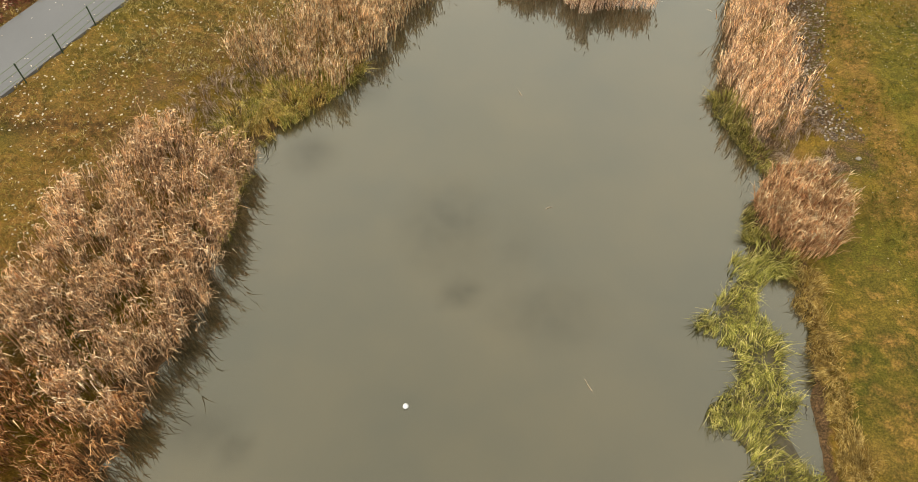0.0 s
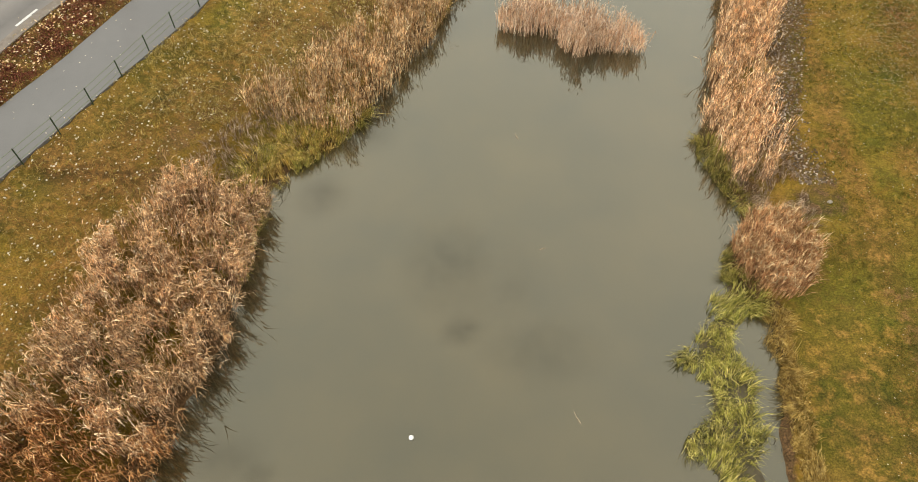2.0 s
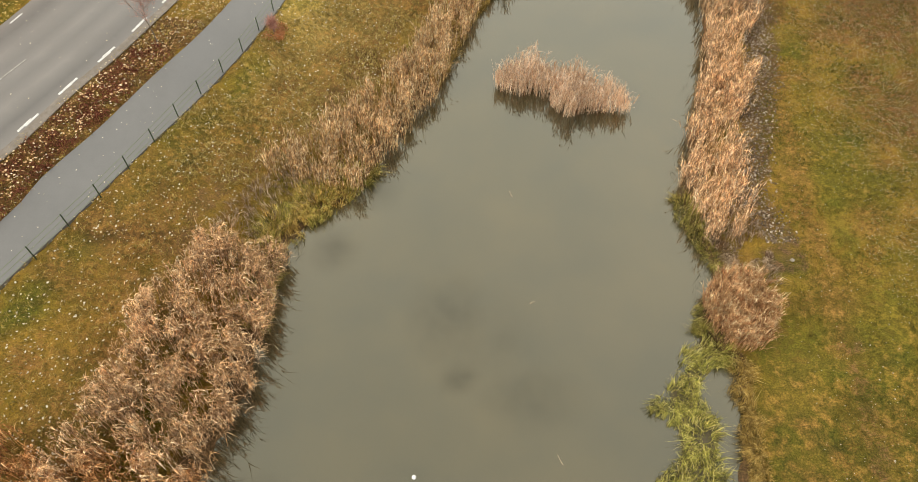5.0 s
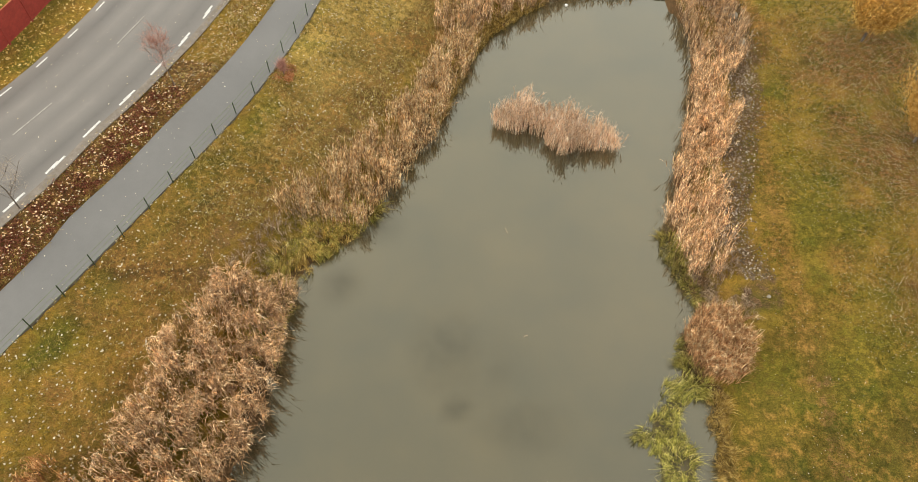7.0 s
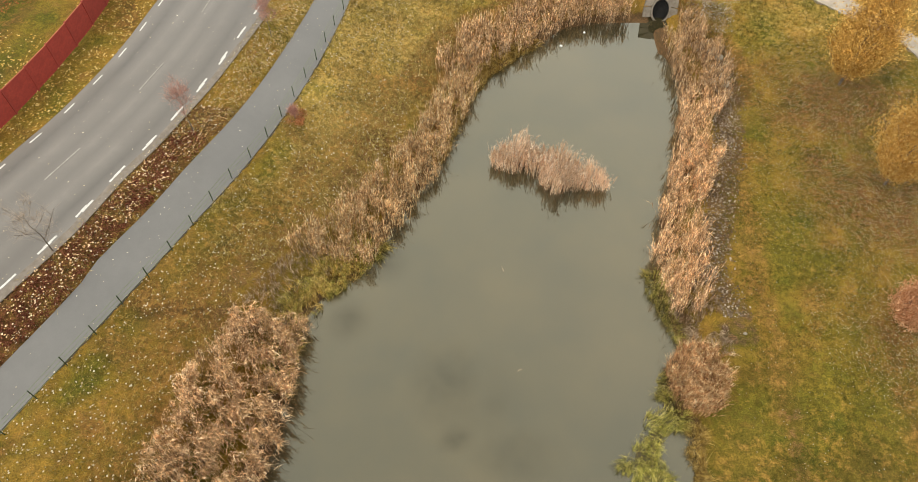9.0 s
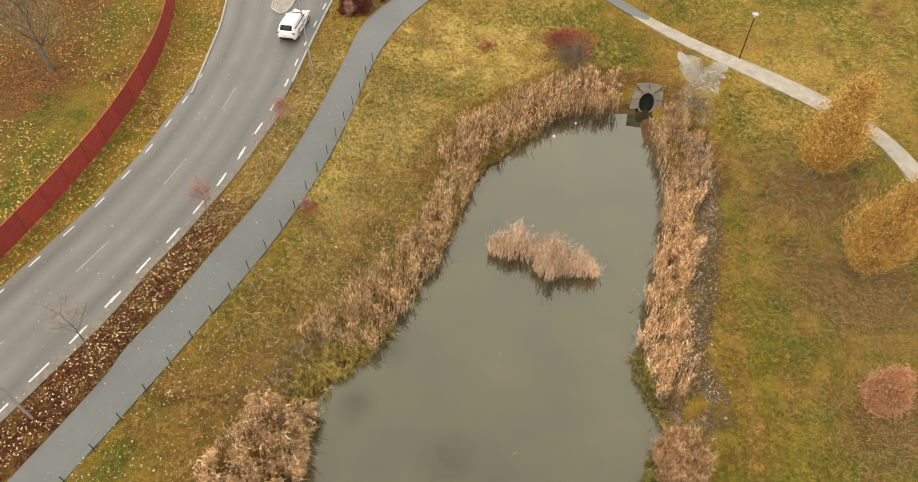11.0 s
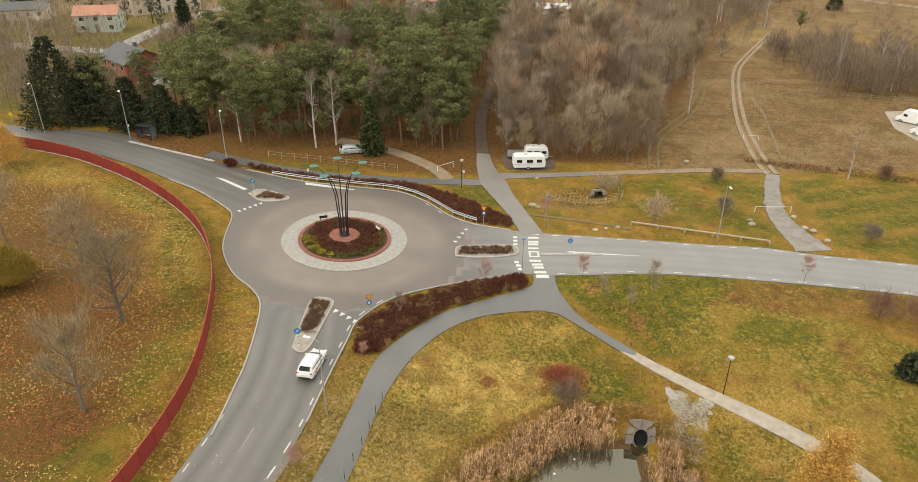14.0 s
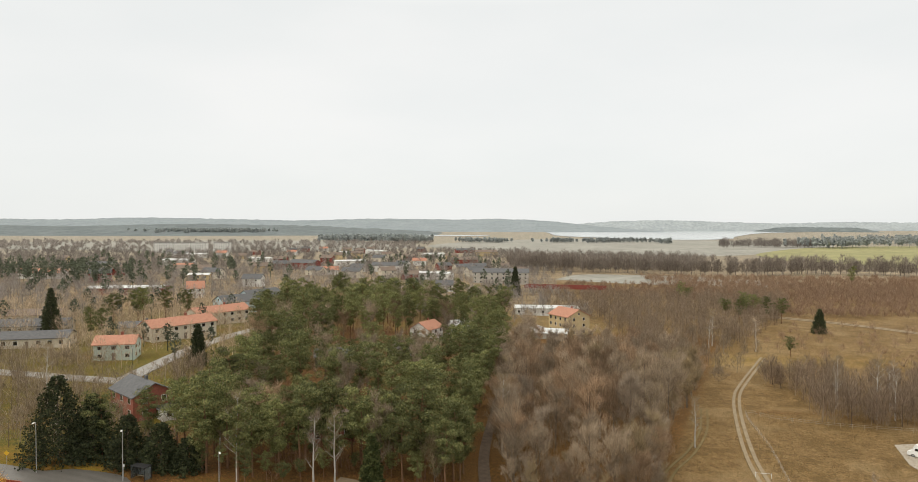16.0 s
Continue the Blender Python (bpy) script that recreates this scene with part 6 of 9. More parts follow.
def wire_fence(line, gap=2.1, height=1.0):
    c = soft_line(line, 0.2)
    s = np.concatenate([[0], np.cumsum(np.linalg.norm(np.diff(c, axis=0), axis=1))])
    n = int(s[-1] / gap)
    at = [np.array([np.interp(k * gap, s, c[:, j]) for j in (0, 1)]) for k in range(n + 1)]
    z = [gz(*p) for p in at]
    ob = thing("path_fence", (*at[0], z[0]), "thin dark green metal fence beside the path", "fence")
    o = Vector((*at[0], z[0]))
    bm = bmesh.new()
    tube(bm, [(0, 0, -0.15), (0, 0, height)], 0.032, 6)
    post = part("post", bm, DARK_GREEN)
    me = post.data
    bpy.data.objects.remove(post)
    for p, zz in zip(at, z):
        q = hang(new("post", me), ob)
        q.location = Vector((*p, zz)) - o
    for h in (0.35, 0.66, 0.97):
        bm = bmesh.new()
        tube(bm, [Vector((*p, zz + h)) - o for p, zz in zip(at, z)], 0.011, 4)
        part("rail", bm, RAIL_GREEN, ob, "pale green wire rail")


wire_fence([(-26.0, 5), (-20.7, 16.2), (-18.8, 20.2), (-17.1, 23.8), (-14.9, 29.4), (-13.2, 33.5), (-12.0, 37.5), (-10.95, 41.5), (-10.1, 45.5), (-9.3, 49), (-8.7, 52.5), (-8.1, 55.5)])


def board_fence(line, gap=2.4, height=2.0):
    """Red board fence: posts with caps, and panels of upright boards between rails."""
    c = soft_line(line, 0.3)
    s = np.concatenate([[0], np.cumsum(np.linalg.norm(np.diff(c, axis=0), axis=1))])
    n = int(s[-1] / gap)
    at = [np.array([np.interp(k * gap, s, c[:, j]) for j in (0, 1)]) for k in range(n + 1)]
    z = [gz(*p) for p in at]
    o = Vector((*at[0], z[0]))
    ob = thing("board_fence", o, "long falu-red painted board fence on the grass slope", "fence")
    bm = bmesh.new()
    box(bm, (0, 0, height / 2 + 0.02), (0.14, 0.14, height + 0.1), 0, 0.012)
    post_me = part("post", bm, RED_PAINT).data
    bm = bmesh.new()
    k_ = 14
    prof = []
    for i in range(k_):
        prof += [(i / k_ - 0.5 + 0.004, -0.02), (i / k_ - 0.5 + 0.006, 0.022), ((i + 0.86) / k_ - 0.5, 0.022), ((i + 0.88) / k_ - 0.5, -0.02)]
    lo_, hi_ = ([bm.verts.new((a, b, z)) for a, b in prof + [(0.5, -0.04), (-0.5, -0.04)]] for z in (0, 1))
    for i in range(len(lo_)):
        j = (i + 1) % len(lo_)
        bm.faces.new((lo_[i], lo_[j], hi_[j], hi_[i]))
    bm.faces.new(hi_)
    bmesh.ops.recalc_face_normals(bm, faces=bm.faces[:])
    panel_me = part("panel", bm, RED_PAINT).data
    bm = bmesh.new()
    box(bm, (0, 0, 0), (1, 0.075, 0.045), 0, 0.01)
    cap_me = part("cap_board", bm, RED_CAP).data
    bm = bmesh.new()
    box(bm, (0, 0, 0), (0.96, 0.06, 0.16), 0, 0.01)
    plinth_me = part("plinth", bm, STONE).data
    for q in [q for q in scene.objects if q.data in (post_me, panel_me, cap_me, plinth_me)]:
        bpy.data.objects.remove(q)
    for k, (p, zz) in enumerate(zip(at, z)):
        q = hang(new("post", post_me), ob)
        q.location = Vector((*p, zz)) - o
        if k == len(at) - 1:
            break
        r, rz = at[k + 1], z[k + 1]
        d = Vector((*(r - p), rz - zz))
        flat = math.hypot(d.x, d.y)
        m = Matrix.Identity(4)
        m.col[0] = (d.x, d.y, d.z, 0)
        side = Vector((-d.y, d.x, 0)).normalized()
        m.col[1] = (*side, 0)
        m.col[2] = (0, 0, height - 0.1, 0)
        m.translation = Vector((*((p + r) / 2), (zz + rz) / 2 + 0.08)) - o
        hang(new("panel", panel_me), ob).matrix_basis = m
        m2 = m.copy()
        m2.col[2] = (0, 0, 1, 0)
        m2.translation = m.translation + Vector((0, 0, height - 0.07))
        hang(new("cap_board", cap_me), ob).matrix_basis = m2
        if p[1] > 66:
            m3 = m2.copy()
            m3.translation = m.translation + side * 0.05 + Vector((0, 0, 0.0))
            hang(new("plinth", plinth_me), ob).matrix_basis = m3


board_fence([(-46, 2), (-38, 16), (-32.0, 27.2), (-30.4, 31.4), (-29.2, 35.4), (-28.2, 39.5), (-27.4, 44.1), (-27.0, 49), (-27.0, 53.5), (-27.6, 58.5), (-28.8, 64.5), (-30.4, 70.5), (-32.5, 76), (-35, 81), (-38, 85.3), (-42.9, 90.4), (-49.8, 95.9), (-57, 100.3), (-64.5, 103.7), (-74.4, 105.9), (-92, 106.5)])


def guard_rail(line):
    c = soft_line(line, 2.0)
    o = Vector((*c[0], gz(*c[0])))
    ob = thing("guard_rail", o, "galvanised steel guard rail with a tube on top", "guard rail")
    for p in c:
        bm = bmesh.new()
        box(bm, Vector((p[0], p[1], gz(*p) + 0.35)) - o, (0.10, 0.06, 0.95), 0, 0.01)
        part("post", bm, STEEL, ob)
    for h, r in ((0.85, 0.06), (0.55, 0.10)):
        bm = bmesh.new()
        tube(bm, [Vector((p[0], p[1], gz(*p) + h)) - o for p in c], r, 6)
        part("rail", bm, STEEL, ob)


guard_rail([(-31.5, 102.4), (-26.6, 101.7), (-19, 101.2), (-11.2, 100.6), (-6.2, 97.5), (-2.4, 93.1), (1.2, 90.7)])


def log_barrier(a, b, n=3):
    a, b = Vector((*a, gz(*a))), Vector((*b, gz(*b)))
    ob = thing("log_barrier", a, "long pale timber log barrier beside the road", "barrier")
    for k in range(n):
        p, q = a.lerp(b, (k + 0.01) / n), a.lerp(b, (k + 0.99) / n)
        bm = bmesh.new()
        tube(bm, [p - a + Vector((0, 0, 0.5)), q - a + Vector((0, 0, 0.5))], 0.14, 8)
        part("log", bm, TIMBER, ob)
    for k in range(n + 1):
        p = a.lerp(b, k / n) - a
        bm = bmesh.new()
        box(bm, p + Vector((0, 0, 0.18)), (0.22, 0.22, 0.6), 0, 0.02)
        part("post", bm, TIMBER, ob)


log_barrier((23.8, 91.4), (41.9, 85.8), 5)

# ---- lamps, signs, the mast ----
LAMP_GLASS = surface("lamp_glass", (0.72, 0.72, 0.70), (0.80, 0.80, 0.78), 4.0, 0.3, 0, 0.0)


def street_lamp(x, y, arm, height=8.2, reach=0.9, label="tall galvanised street lamp with a short arm"):
    ob = thing("street_lamp", (x, y, gz(x, y)), label, "street lamp", "street lamps", turn=arm)
    bm = bmesh.new()
    tube(bm, [(0, 0, -0.2), (0, 0, 1.2), (0, 0, height)], [0.085, 0.075, 0.045], 8)
    part("pole", bm, STEEL, ob)
    bm = bmesh.new()
    tube(bm, [(0, 0, height - 0.05), (reach * 0.5, 0, height + 0.15), (reach, 0, height + 0.2)], 0.035, 6)
    part("arm", bm, STEEL, ob)
    bm = bmesh.new()
    box(bm, (reach + 0.3, 0, height + 0.2), (0.75, 0.30, 0.14), 0, 0.04, 0.85)
    part("lamp_head", bm, WHITE, ob)
    bm = bmesh.new()
    box(bm, (reach + 0.3, 0, height + 0.115), (0.5, 0.2, 0.03), 0, 0.01)
    part("lamp_glass", bm, LAMP_GLASS, ob)


for x, y, a, h in ((-13.3, 51.0, 2.8, 8.5), (-24.6, 18.0, 2.6, 8.5), (-73.5, 113.0, -1.3, 8.6), (-58.6, 112.6, -1.2, 8.6), (-40.1, 106.6, -1.1, 8.6), (34.9, 86.6, -1.6, 8.4)):
    street_lamp(x, y, a, h)


def park_lamp(x, y, height=4.6, label="slender park lamp with a flat white disc shade"):
    ob = thing("park_lamp", (x, y, gz(x, y)), label, "park lamp", "park lamps")
    bm = bmesh.new()
    tube(bm, [(0, 0, -0.2), (0, 0, height)], [0.055, 0.04], 8)
    part("pole", bm, BLACK, ob)
    bm = bmesh.new()
    tube(bm, [(0, 0, height - 0.05), (0, 0, height + 0.06), (0, 0, height + 0.14), (0, 0, height + 0.2)], [0.14, 0.32, 0.30, 0.08], 14)
    part("shade", bm, STEEL, ob)
    bm = bmesh.new()
    tube(bm, [(0, 0, height - 0.2), (0, 0, height - 0.05)], [0.10, 0.15], 10)
    part("lamp_glass", bm, LAMP_GLASS, ob)


park_lamp(26.4, 56.5)
park_lamp(-1.2, 102.9, 4.8)
park_lamp(62, 30)
park_lamp(-96, 190, 5.0)


def pole_mast():
    """Five dark poles that lean outwards from one base and carry verdigris lamp discs."""
    x, y = HUB
    base = gz(x, y) + 0.72
    ob = thing("lamp_sculpture", (x, y, base), "sculpture of five dark bent poles with verdigris lamp discs", "sculpture")
    for k in range(5):
        a = 2 * math.pi * k / 5 + 0.55
        c, s = math.cos(a), math.sin(a)
        pts = [(0.55 * c, 0.55 * s, -0.05), (0.62 * c, 0.62 * s, 3.0), (0.85 * c, 0.85 * s, 6.0), (1.5 * c, 1.5 * s, 8.2), (2.5 * c, 2.5 * s, 9.4), (3.4 * c, 3.4 * s, 9.9)]
        bm = bmesh.new()
        tube(bm, pts, [0.10, 0.09, 0.075, 0.06, 0.045, 0.035], 8)
        pole = part("pole", bm, BLACK, ob)
        bm = bmesh.new()
        e = Vector((3.4 * c, 3.4 * s, 9.9))
        tube(bm, [e + Vector((0, 0, -0.18)), e, e + Vector((0, 0, 0.10))], [0.30, 0.58, 0.16], 14)
        part("lamp_disc", bm, TEAL, pole, "flat verdigris lamp disc")
    bm = bmesh.new()
    tube(bm, [(0, 0, -0.02), (0, 0, 0.22)], [0.75, 0.62], 16)
    part("foot", bm, BLACK, ob)


pole_mast()


def traffic_sign(x, y, turn, kind, height=2.2):
    at = (x, y, float(land(np.array(x), np.array(y))) + (0.18 if kind == "keep_right" else 0.0))
    names = {"give_way": "yellow give-way triangle over a round blue sign on a steel post", "keep_right": "round blue direction sign on a white banded post", "blue_post": "tall blue lighting post at the crossing", "marker": "small white roadside marker plate on a post", "warning": "yellow diamond-shaped warning sign on a post"}
    ob = thing("traffic_sign", at, names[kind], "sign", turn=turn)
    bm = bmesh.new()
    tube(bm, [(0, 0, -0.2), (0, 0, height)], 0.035, 8)
    part("post", bm, BLUE if kind == "blue_post" else WHITE if kind == "keep_right" else STEEL, ob)
    if kind == "give_way":
        for s, mt, dy, nm in ((0.52, SIGN_RED, 0.0, "border"), (0.38, YELLOW, -0.022, "triangle_plate")):
            bm = bmesh.new()
            pts = [Vector((s * math.cos(a), 0, s * math.sin(a))) for a in (math.radians(30), math.radians(150), math.radians(270))]
            lo = [bm.verts.new(p + Vector((0, dy - 0.045, height - 0.1))) for p in pts]
            hi = [bm.verts.new(p + Vector((0, dy - 0.015, height - 0.1))) for p in pts]
            bm.faces.new(lo)
            bm.faces.new(hi[::-1])
            for i in range(3):
                bm.faces.new((lo[i], hi[i], hi[(i + 1) % 3], lo[(i + 1) % 3]))
            bmesh.ops.recalc_face_normals(bm, faces=bm.faces[:])
            part(nm, bm, mt, ob)
        bm = bmesh.new()
        tube(bm, [(0, -0.06, height - 0.85), (0, -0.03, height - 0.85)], 0.30, 18)
        disc = part("round_plate", bm, BLUE, ob)
        bm = bmesh.new()
        tube(bm, [(0, -0.075, height - 0.85), (0, -0.062, height - 0.85)], 0.14, 12)
        part("symbol", bm, WHITE, disc)
    elif kind == "keep_right":
        bm = bmesh.new()
        tube(bm, [(0, -0.07, height), (0, -0.04, height)], 0.36, 20)
        disc = part("round_plate", bm, BLUE, ob)
        bm = bmesh.new()
        box(bm, (0, -0.082, height), (0.42, 0.012, 0.08))
        bmesh.ops.rotate(bm, cent=(0, -0.082, height), matrix=Matrix.Rotation(-0.7, 3, "Y"), verts=bm.verts[:])
        part("arrow", bm, WHITE, disc)
        for k in range(4):
            bm = bmesh.new()
            tube(bm, [(0, 0, 0.25 + k * 0.4), (0, 0, 0.42 + k * 0.4)], 0.042, 8)
            part("dark_band", bm, BLUE, ob)
    elif kind == "blue_post":
        bm = bmesh.new()
        box(bm, (0, -0.12, height), (0.5, 0.34, 0.12), 0, 0.03)
        part("lamp_head", bm, BLUE, ob)
    elif kind == "warning":
        bm = bmesh.new()
        box(bm, (0, -0.05, height), (0.62, 0.03, 0.62), 0, 0.005)
        bmesh.ops.rotate(bm, cent=(0, -0.05, height), matrix=Matrix.Rotation(math.pi / 4, 3, "Y"), verts=bm.verts[:])
        part("diamond_plate", bm, YELLOW, ob)
    else:
        bm = bmesh.new()
        box(bm, (0, -0.05, height - 0.15), (0.34, 0.03, 0.42), 0, 0.005)
        part("plate", bm, WHITE, ob)


for args in ((-11.3, 67.2, 0.5, "give_way", 2.7), (2.2, 90.4, 0.1, "give_way", 2.7), (-18.0, 60.5, 0.2, "keep_right", 1.9), (11.3, 90.0, 0.0, "blue_post", 5.0), (7.0, 77.6, 0.0, "blue_post", 5.0), (13.7, 82.7, 0.2, "keep_right", 1.8), (-32.7, 96.0, 0.3, "keep_right", 1.8), (-80.5, 115.8, 0.1, "warning", 2.0), (-26.0, 103.5, 0.2, "marker", 1.2), (8.3, 76.9, 0.4, "marker", 1.6), (-58.9, 113.4, 0.4, "marker", 2.4), (-0.9, 104.2, 0.3, "marker", 2.6)):
    traffic_sign(*args)

# signboards on the roundabout and the bus shelter
for x, y, t in ((-20.6, 88.2, 0.4), (-12.6, 86.0, -0.9)):
    ob = thing("signboard", (x, y, gz(x, y) + 0.2), "small low signboard among the roundabout's shrubs", "signboard", turn=t)
    for dx in (-0.45, 0.45):
        bm = bmesh.new()
        tube(bm, [(dx, 0, 0), (dx, 0, 1.0)], 0.03, 6)
        part("post", bm, BLACK, ob)
    bm = bmesh.new()
    box(bm, (0, 0, 0.95), (1.15, 0.05, 0.36), 0, 0.01)
    part("board", bm, BLACK if t > 0 else WHITE, ob)
sx, sy = -56.0, 113.6
ob = thing("bus_shelter", (sx, sy, gz(sx, sy)), "small dark bus shelter with glass sides", "bus shelter", turn=-0.35)
CLEAR = bpy.data.materials.new("shelter_glass")
CLEAR.use_nodes = True
CLEAR.node_tree.nodes["Principled BSDF"].inputs["Base Color"].default_value = (0.25, 0.28, 0.28, 1)
CLEAR.node_tree.nodes["Principled BSDF"].inputs["Roughness"].default_value = 0.08
CLEAR.node_tree.nodes["Principled BSDF"].inputs["Transmission Weight"].default_value = 0.6
for name, c, s, mt in (("roof", (0, 0, 2.4), (3.2, 1.6, 0.12), BLACK), ("back_pane", (0, 0.7, 1.25), (2.9, 0.03, 2.0), CLEAR), ("side_pane", (-1.5, 0, 1.25), (0.03, 1.3, 2.0), CLEAR), ("side_pane", (1.5, 0, 1.25), (0.03, 1.3, 2.0), CLEAR), ("bench", (0, 0.45, 0.5), (2.2, 0.35, 0.06), TIMBER)):
    bm = bmesh.new()
    box(bm, c, s, 0, 0.01)
    part(name, bm, mt, ob)
for dx in (-1.5, 1.5):
    for dy in (-0.7, 0.72):
        bm = bmesh.new()
        box(bm, (dx, dy, 1.15), (0.07, 0.07, 2.5))
        part("post", bm, BLACK, ob)

# ---- vehicles ----
CAR_WHITE = surface("white_car_paint", (0.76, 0.76, 0.75), (0.80, 0.80, 0.79), 1.0, 0.25, 0, 0.0, 8, spec=0.6)
CAR_SILVER = surface("silver_car_paint", (0.50, 0.54, 0.56), (0.56, 0.60, 0.62), 1.0, 0.3, 0.4, 0.0)
CAR_DARK = surface("dark_car_paint", (0.03, 0.03, 0.035), (0.05, 0.05, 0.06), 1.0, 0.3, 0.3, 0.0)
DARK_GLASS = surface("dark_window_glass", (0.012, 0.014, 0.016), (0.022, 0.025, 0.028), 1.0, 0.06, 0, 0.0, spec=0.7)
RUBBER = surface("tyre_rubber", (0.015, 0.015, 0.015), (0.03, 0.03, 0.03), 8.0, 0.9)
RED_LENS = surface("red_lens", (0.40, 0.015, 0.01), (0.46, 0.02, 0.015), 4.0, 0.2, 0, 0.0)
DECAL_RED = surface("red_decal", (0.42, 0.03, 0.02), (0.48, 0.04, 0.03), 3.0, 0.4, 0, 0.0)


def hull(rows, name, mat, parent, label="", close=True):
    """A skin over cross rows: each row a list of points; mirrored rows make a body."""
    bm = bmesh.new()
    vs = [[bm.verts.new(p) for p in row] for row in rows]
    for a, b in zip(vs, vs[1:]):
        for i in range(len(a) - 1):
            bm.faces.new((a[i], a[i + 1], b[i + 1], b[i]))
    if close:
        bm.faces.new(vs[0][::-1])
        bm.faces.new(vs[-1])
    bmesh.ops.recalc_face_normals(bm, faces=bm.faces[:])
    ob = part(name, bm, mat, parent, label)
    ob.data.shade_smooth()
    m = ob.modifiers.new("edge", "EDGE_SPLIT")
    m.split_angle = radians(38)
    return ob


def arch(x, half, z0, z1, tuck=0.12):
    """One cross row of a body: up one flank, over, and down the other."""
    r = min(0.14, (z1 - z0) * 0.35)
    side = [(x, half * (1 - 0.05), z0), (x, half, z0 + (z1 - z0) * 0.35), (x, half * (1 - 0.02), z0 + (z1 - z0) * 0.7), (x, half - tuck * 0.35, z1 - r * 0.5), (x, half - tuck, z1)]
    return side + [(x, 0, z1 + 0.02)] + [(a, -b, c) for a, b, c in side[::-1]]


def wheel(parent, x, y, r=0.31, w=0.2):
    bm = bmesh.new()
    tube(bm, [(x, y - w / 2, r), (x, y - w * 0.4, r), (x, y + w * 0.4, r), (x, y + w / 2, r)], [r * 0.9, r, r, r * 0.9], 18)
    ty = part("wheel", bm, RUBBER, parent)
    bm = bmesh.new()
    s = 1 if y > 0 else -1
    tube(bm, [(x, y + s * w * 0.3, r), (x, y + s * (w / 2 + 0.012), r)], [r * 0.66, r * 0.58], 14)
    part("rim", bm, STEEL, ty)


def car(x, y, turn, paint, label, dz=0.05, length=4.5, width=1.78, height=1.46, decal=False):
    """A hatchback or estate, nose along +x."""
    ob = thing("car", (x, y, float(land(np.array(x), np.array(y))) + dz), label, "car", turn=turn)
    L, W = length / 2, width / 2
    hull([arch(-L, W * 0.80, 0.34, 0.80, 0.05), arch(-L + 0.10, W * 0.94, 0.24, 0.94, 0.06), arch(-L + 0.55, W, 0.20, 0.98, 0.07), arch(-0.4, W, 0.20, 0.95, 0.07), arch(0.75, W, 0.20, 0.93, 0.08), arch(L - 0.9, W * 0.99, 0.20, 0.88, 0.10), arch(L - 0.35, W * 0.92, 0.22, 0.76, 0.14), arch(L, W * 0.72, 0.32, 0.60, 0.10)], "body", paint, ob)
    cab = hull([arch(-L + 0.18, W * 0.80, 0.90, 0.98, 0.05), arch(-L + 0.55, W * 0.82, 0.90, height - 0.05, 0.10), arch(-0.9, W * 0.83, 0.90, height, 0.12), arch(0.1, W * 0.82, 0.90, height - 0.02, 0.14), arch(0.55, W * 0.80, 0.88, height - 0.16, 0.14), arch(1.28, W * 0.82, 0.86, 0.94, 0.04)], "cabin", paint, ob)
    # glass: windscreen, rear window and side windows, a little proud
    def pane(name, pts):
        bm = bmesh.new()
        vs = [bm.verts.new(p) for p in pts]
        bm.faces.new(vs)
        ex = bmesh.ops.solidify(bm, geom=bm.faces[:], thickness=0.012)
        bmesh.ops.recalc_face_normals(bm, faces=bm.faces[:])
        part(name, bm, DARK_GLASS, cab)
    w = W * 0.66
    pane("windscreen", [(1.24, -w, 0.985), (1.24, w, 0.985), (0.62, w * 0.90, height - 0.115), (0.62, -w * 0.90, height - 0.115)])
    pane("rear_window", [(-L + 0.20, -w, 1.03), (-L + 0.20, w, 1.03), (-L + 0.53, w * 0.9, height - 0.055), (-L + 0.53, -w * 0.9, height - 0.055)])
    for s in (1, -1):
        for a, b in ((-L + 0.62, -0.88), (-0.82, 0.02), (0.08, 0.62)):
            t = W * 0.835
            front_drop = 0.16 if b > 0.5 else 0.0
            pane("side_window", [(a, s * (t + 0.008), 0.99), (b + (0.35 if b > 0.5 else 0), s * (t + 0.004), 0.98), (b, s * (t - 0.055), height - 0.16 - front_drop), (a + 0.06, s * (t - 0.055), height - 0.14)])
        bm = bmesh.new()
        box(bm, (0.75, s * (W + 0.06), 0.98), (0.16, 0.20, 0.12), 0, 0.03)
        part("wing_mirror", bm, paint, ob)
        bm = bmesh.new()
        box(bm, (L - 0.13, s * W * 0.70, 0.63), (0.26, 0.34, 0.12), -s * 0.45, 0.03)
        part("headlight", bm, LAMP_GLASS, ob)
        bm = bmesh.new()
        box(bm, (-L + 0.10, s * W * 0.80, 0.86), (0.16, 0.26, 0.16), s * 0.3, 0.03)
        part("tail_light", bm, RED_LENS, ob)
        for wx in (-length * 0.295, length * 0.305):
            wheel(ob, wx, s * (W - 0.10))
        if decal:
            bm = bmesh.new()
            box(bm, (-1.0, s * (W + 0.004), 0.68), (0.42, 0.012, 0.22))
            part("side_mark", bm, DECAL_RED, ob, "red lettering-free mark")
            bm = bmesh.new()
            box(bm, (0.15, s * (W + 0.004), 0.66), (1.5, 0.012, 0.09))
            part("side_bar", bm, BLACK, ob, "dark bar of unreadable writing")
    bm = bmesh.new()
    box(bm, (-L - 0.01, 0, 0.62), (0.02, 0.5, 0.11))
    part("number_plate", bm, PAINT, ob)
    bm = bmesh.new()
    box(bm, (-L + 0.02, 0, 0.36), (0.08, W * 1.5, 0.14), 0, 0.02)
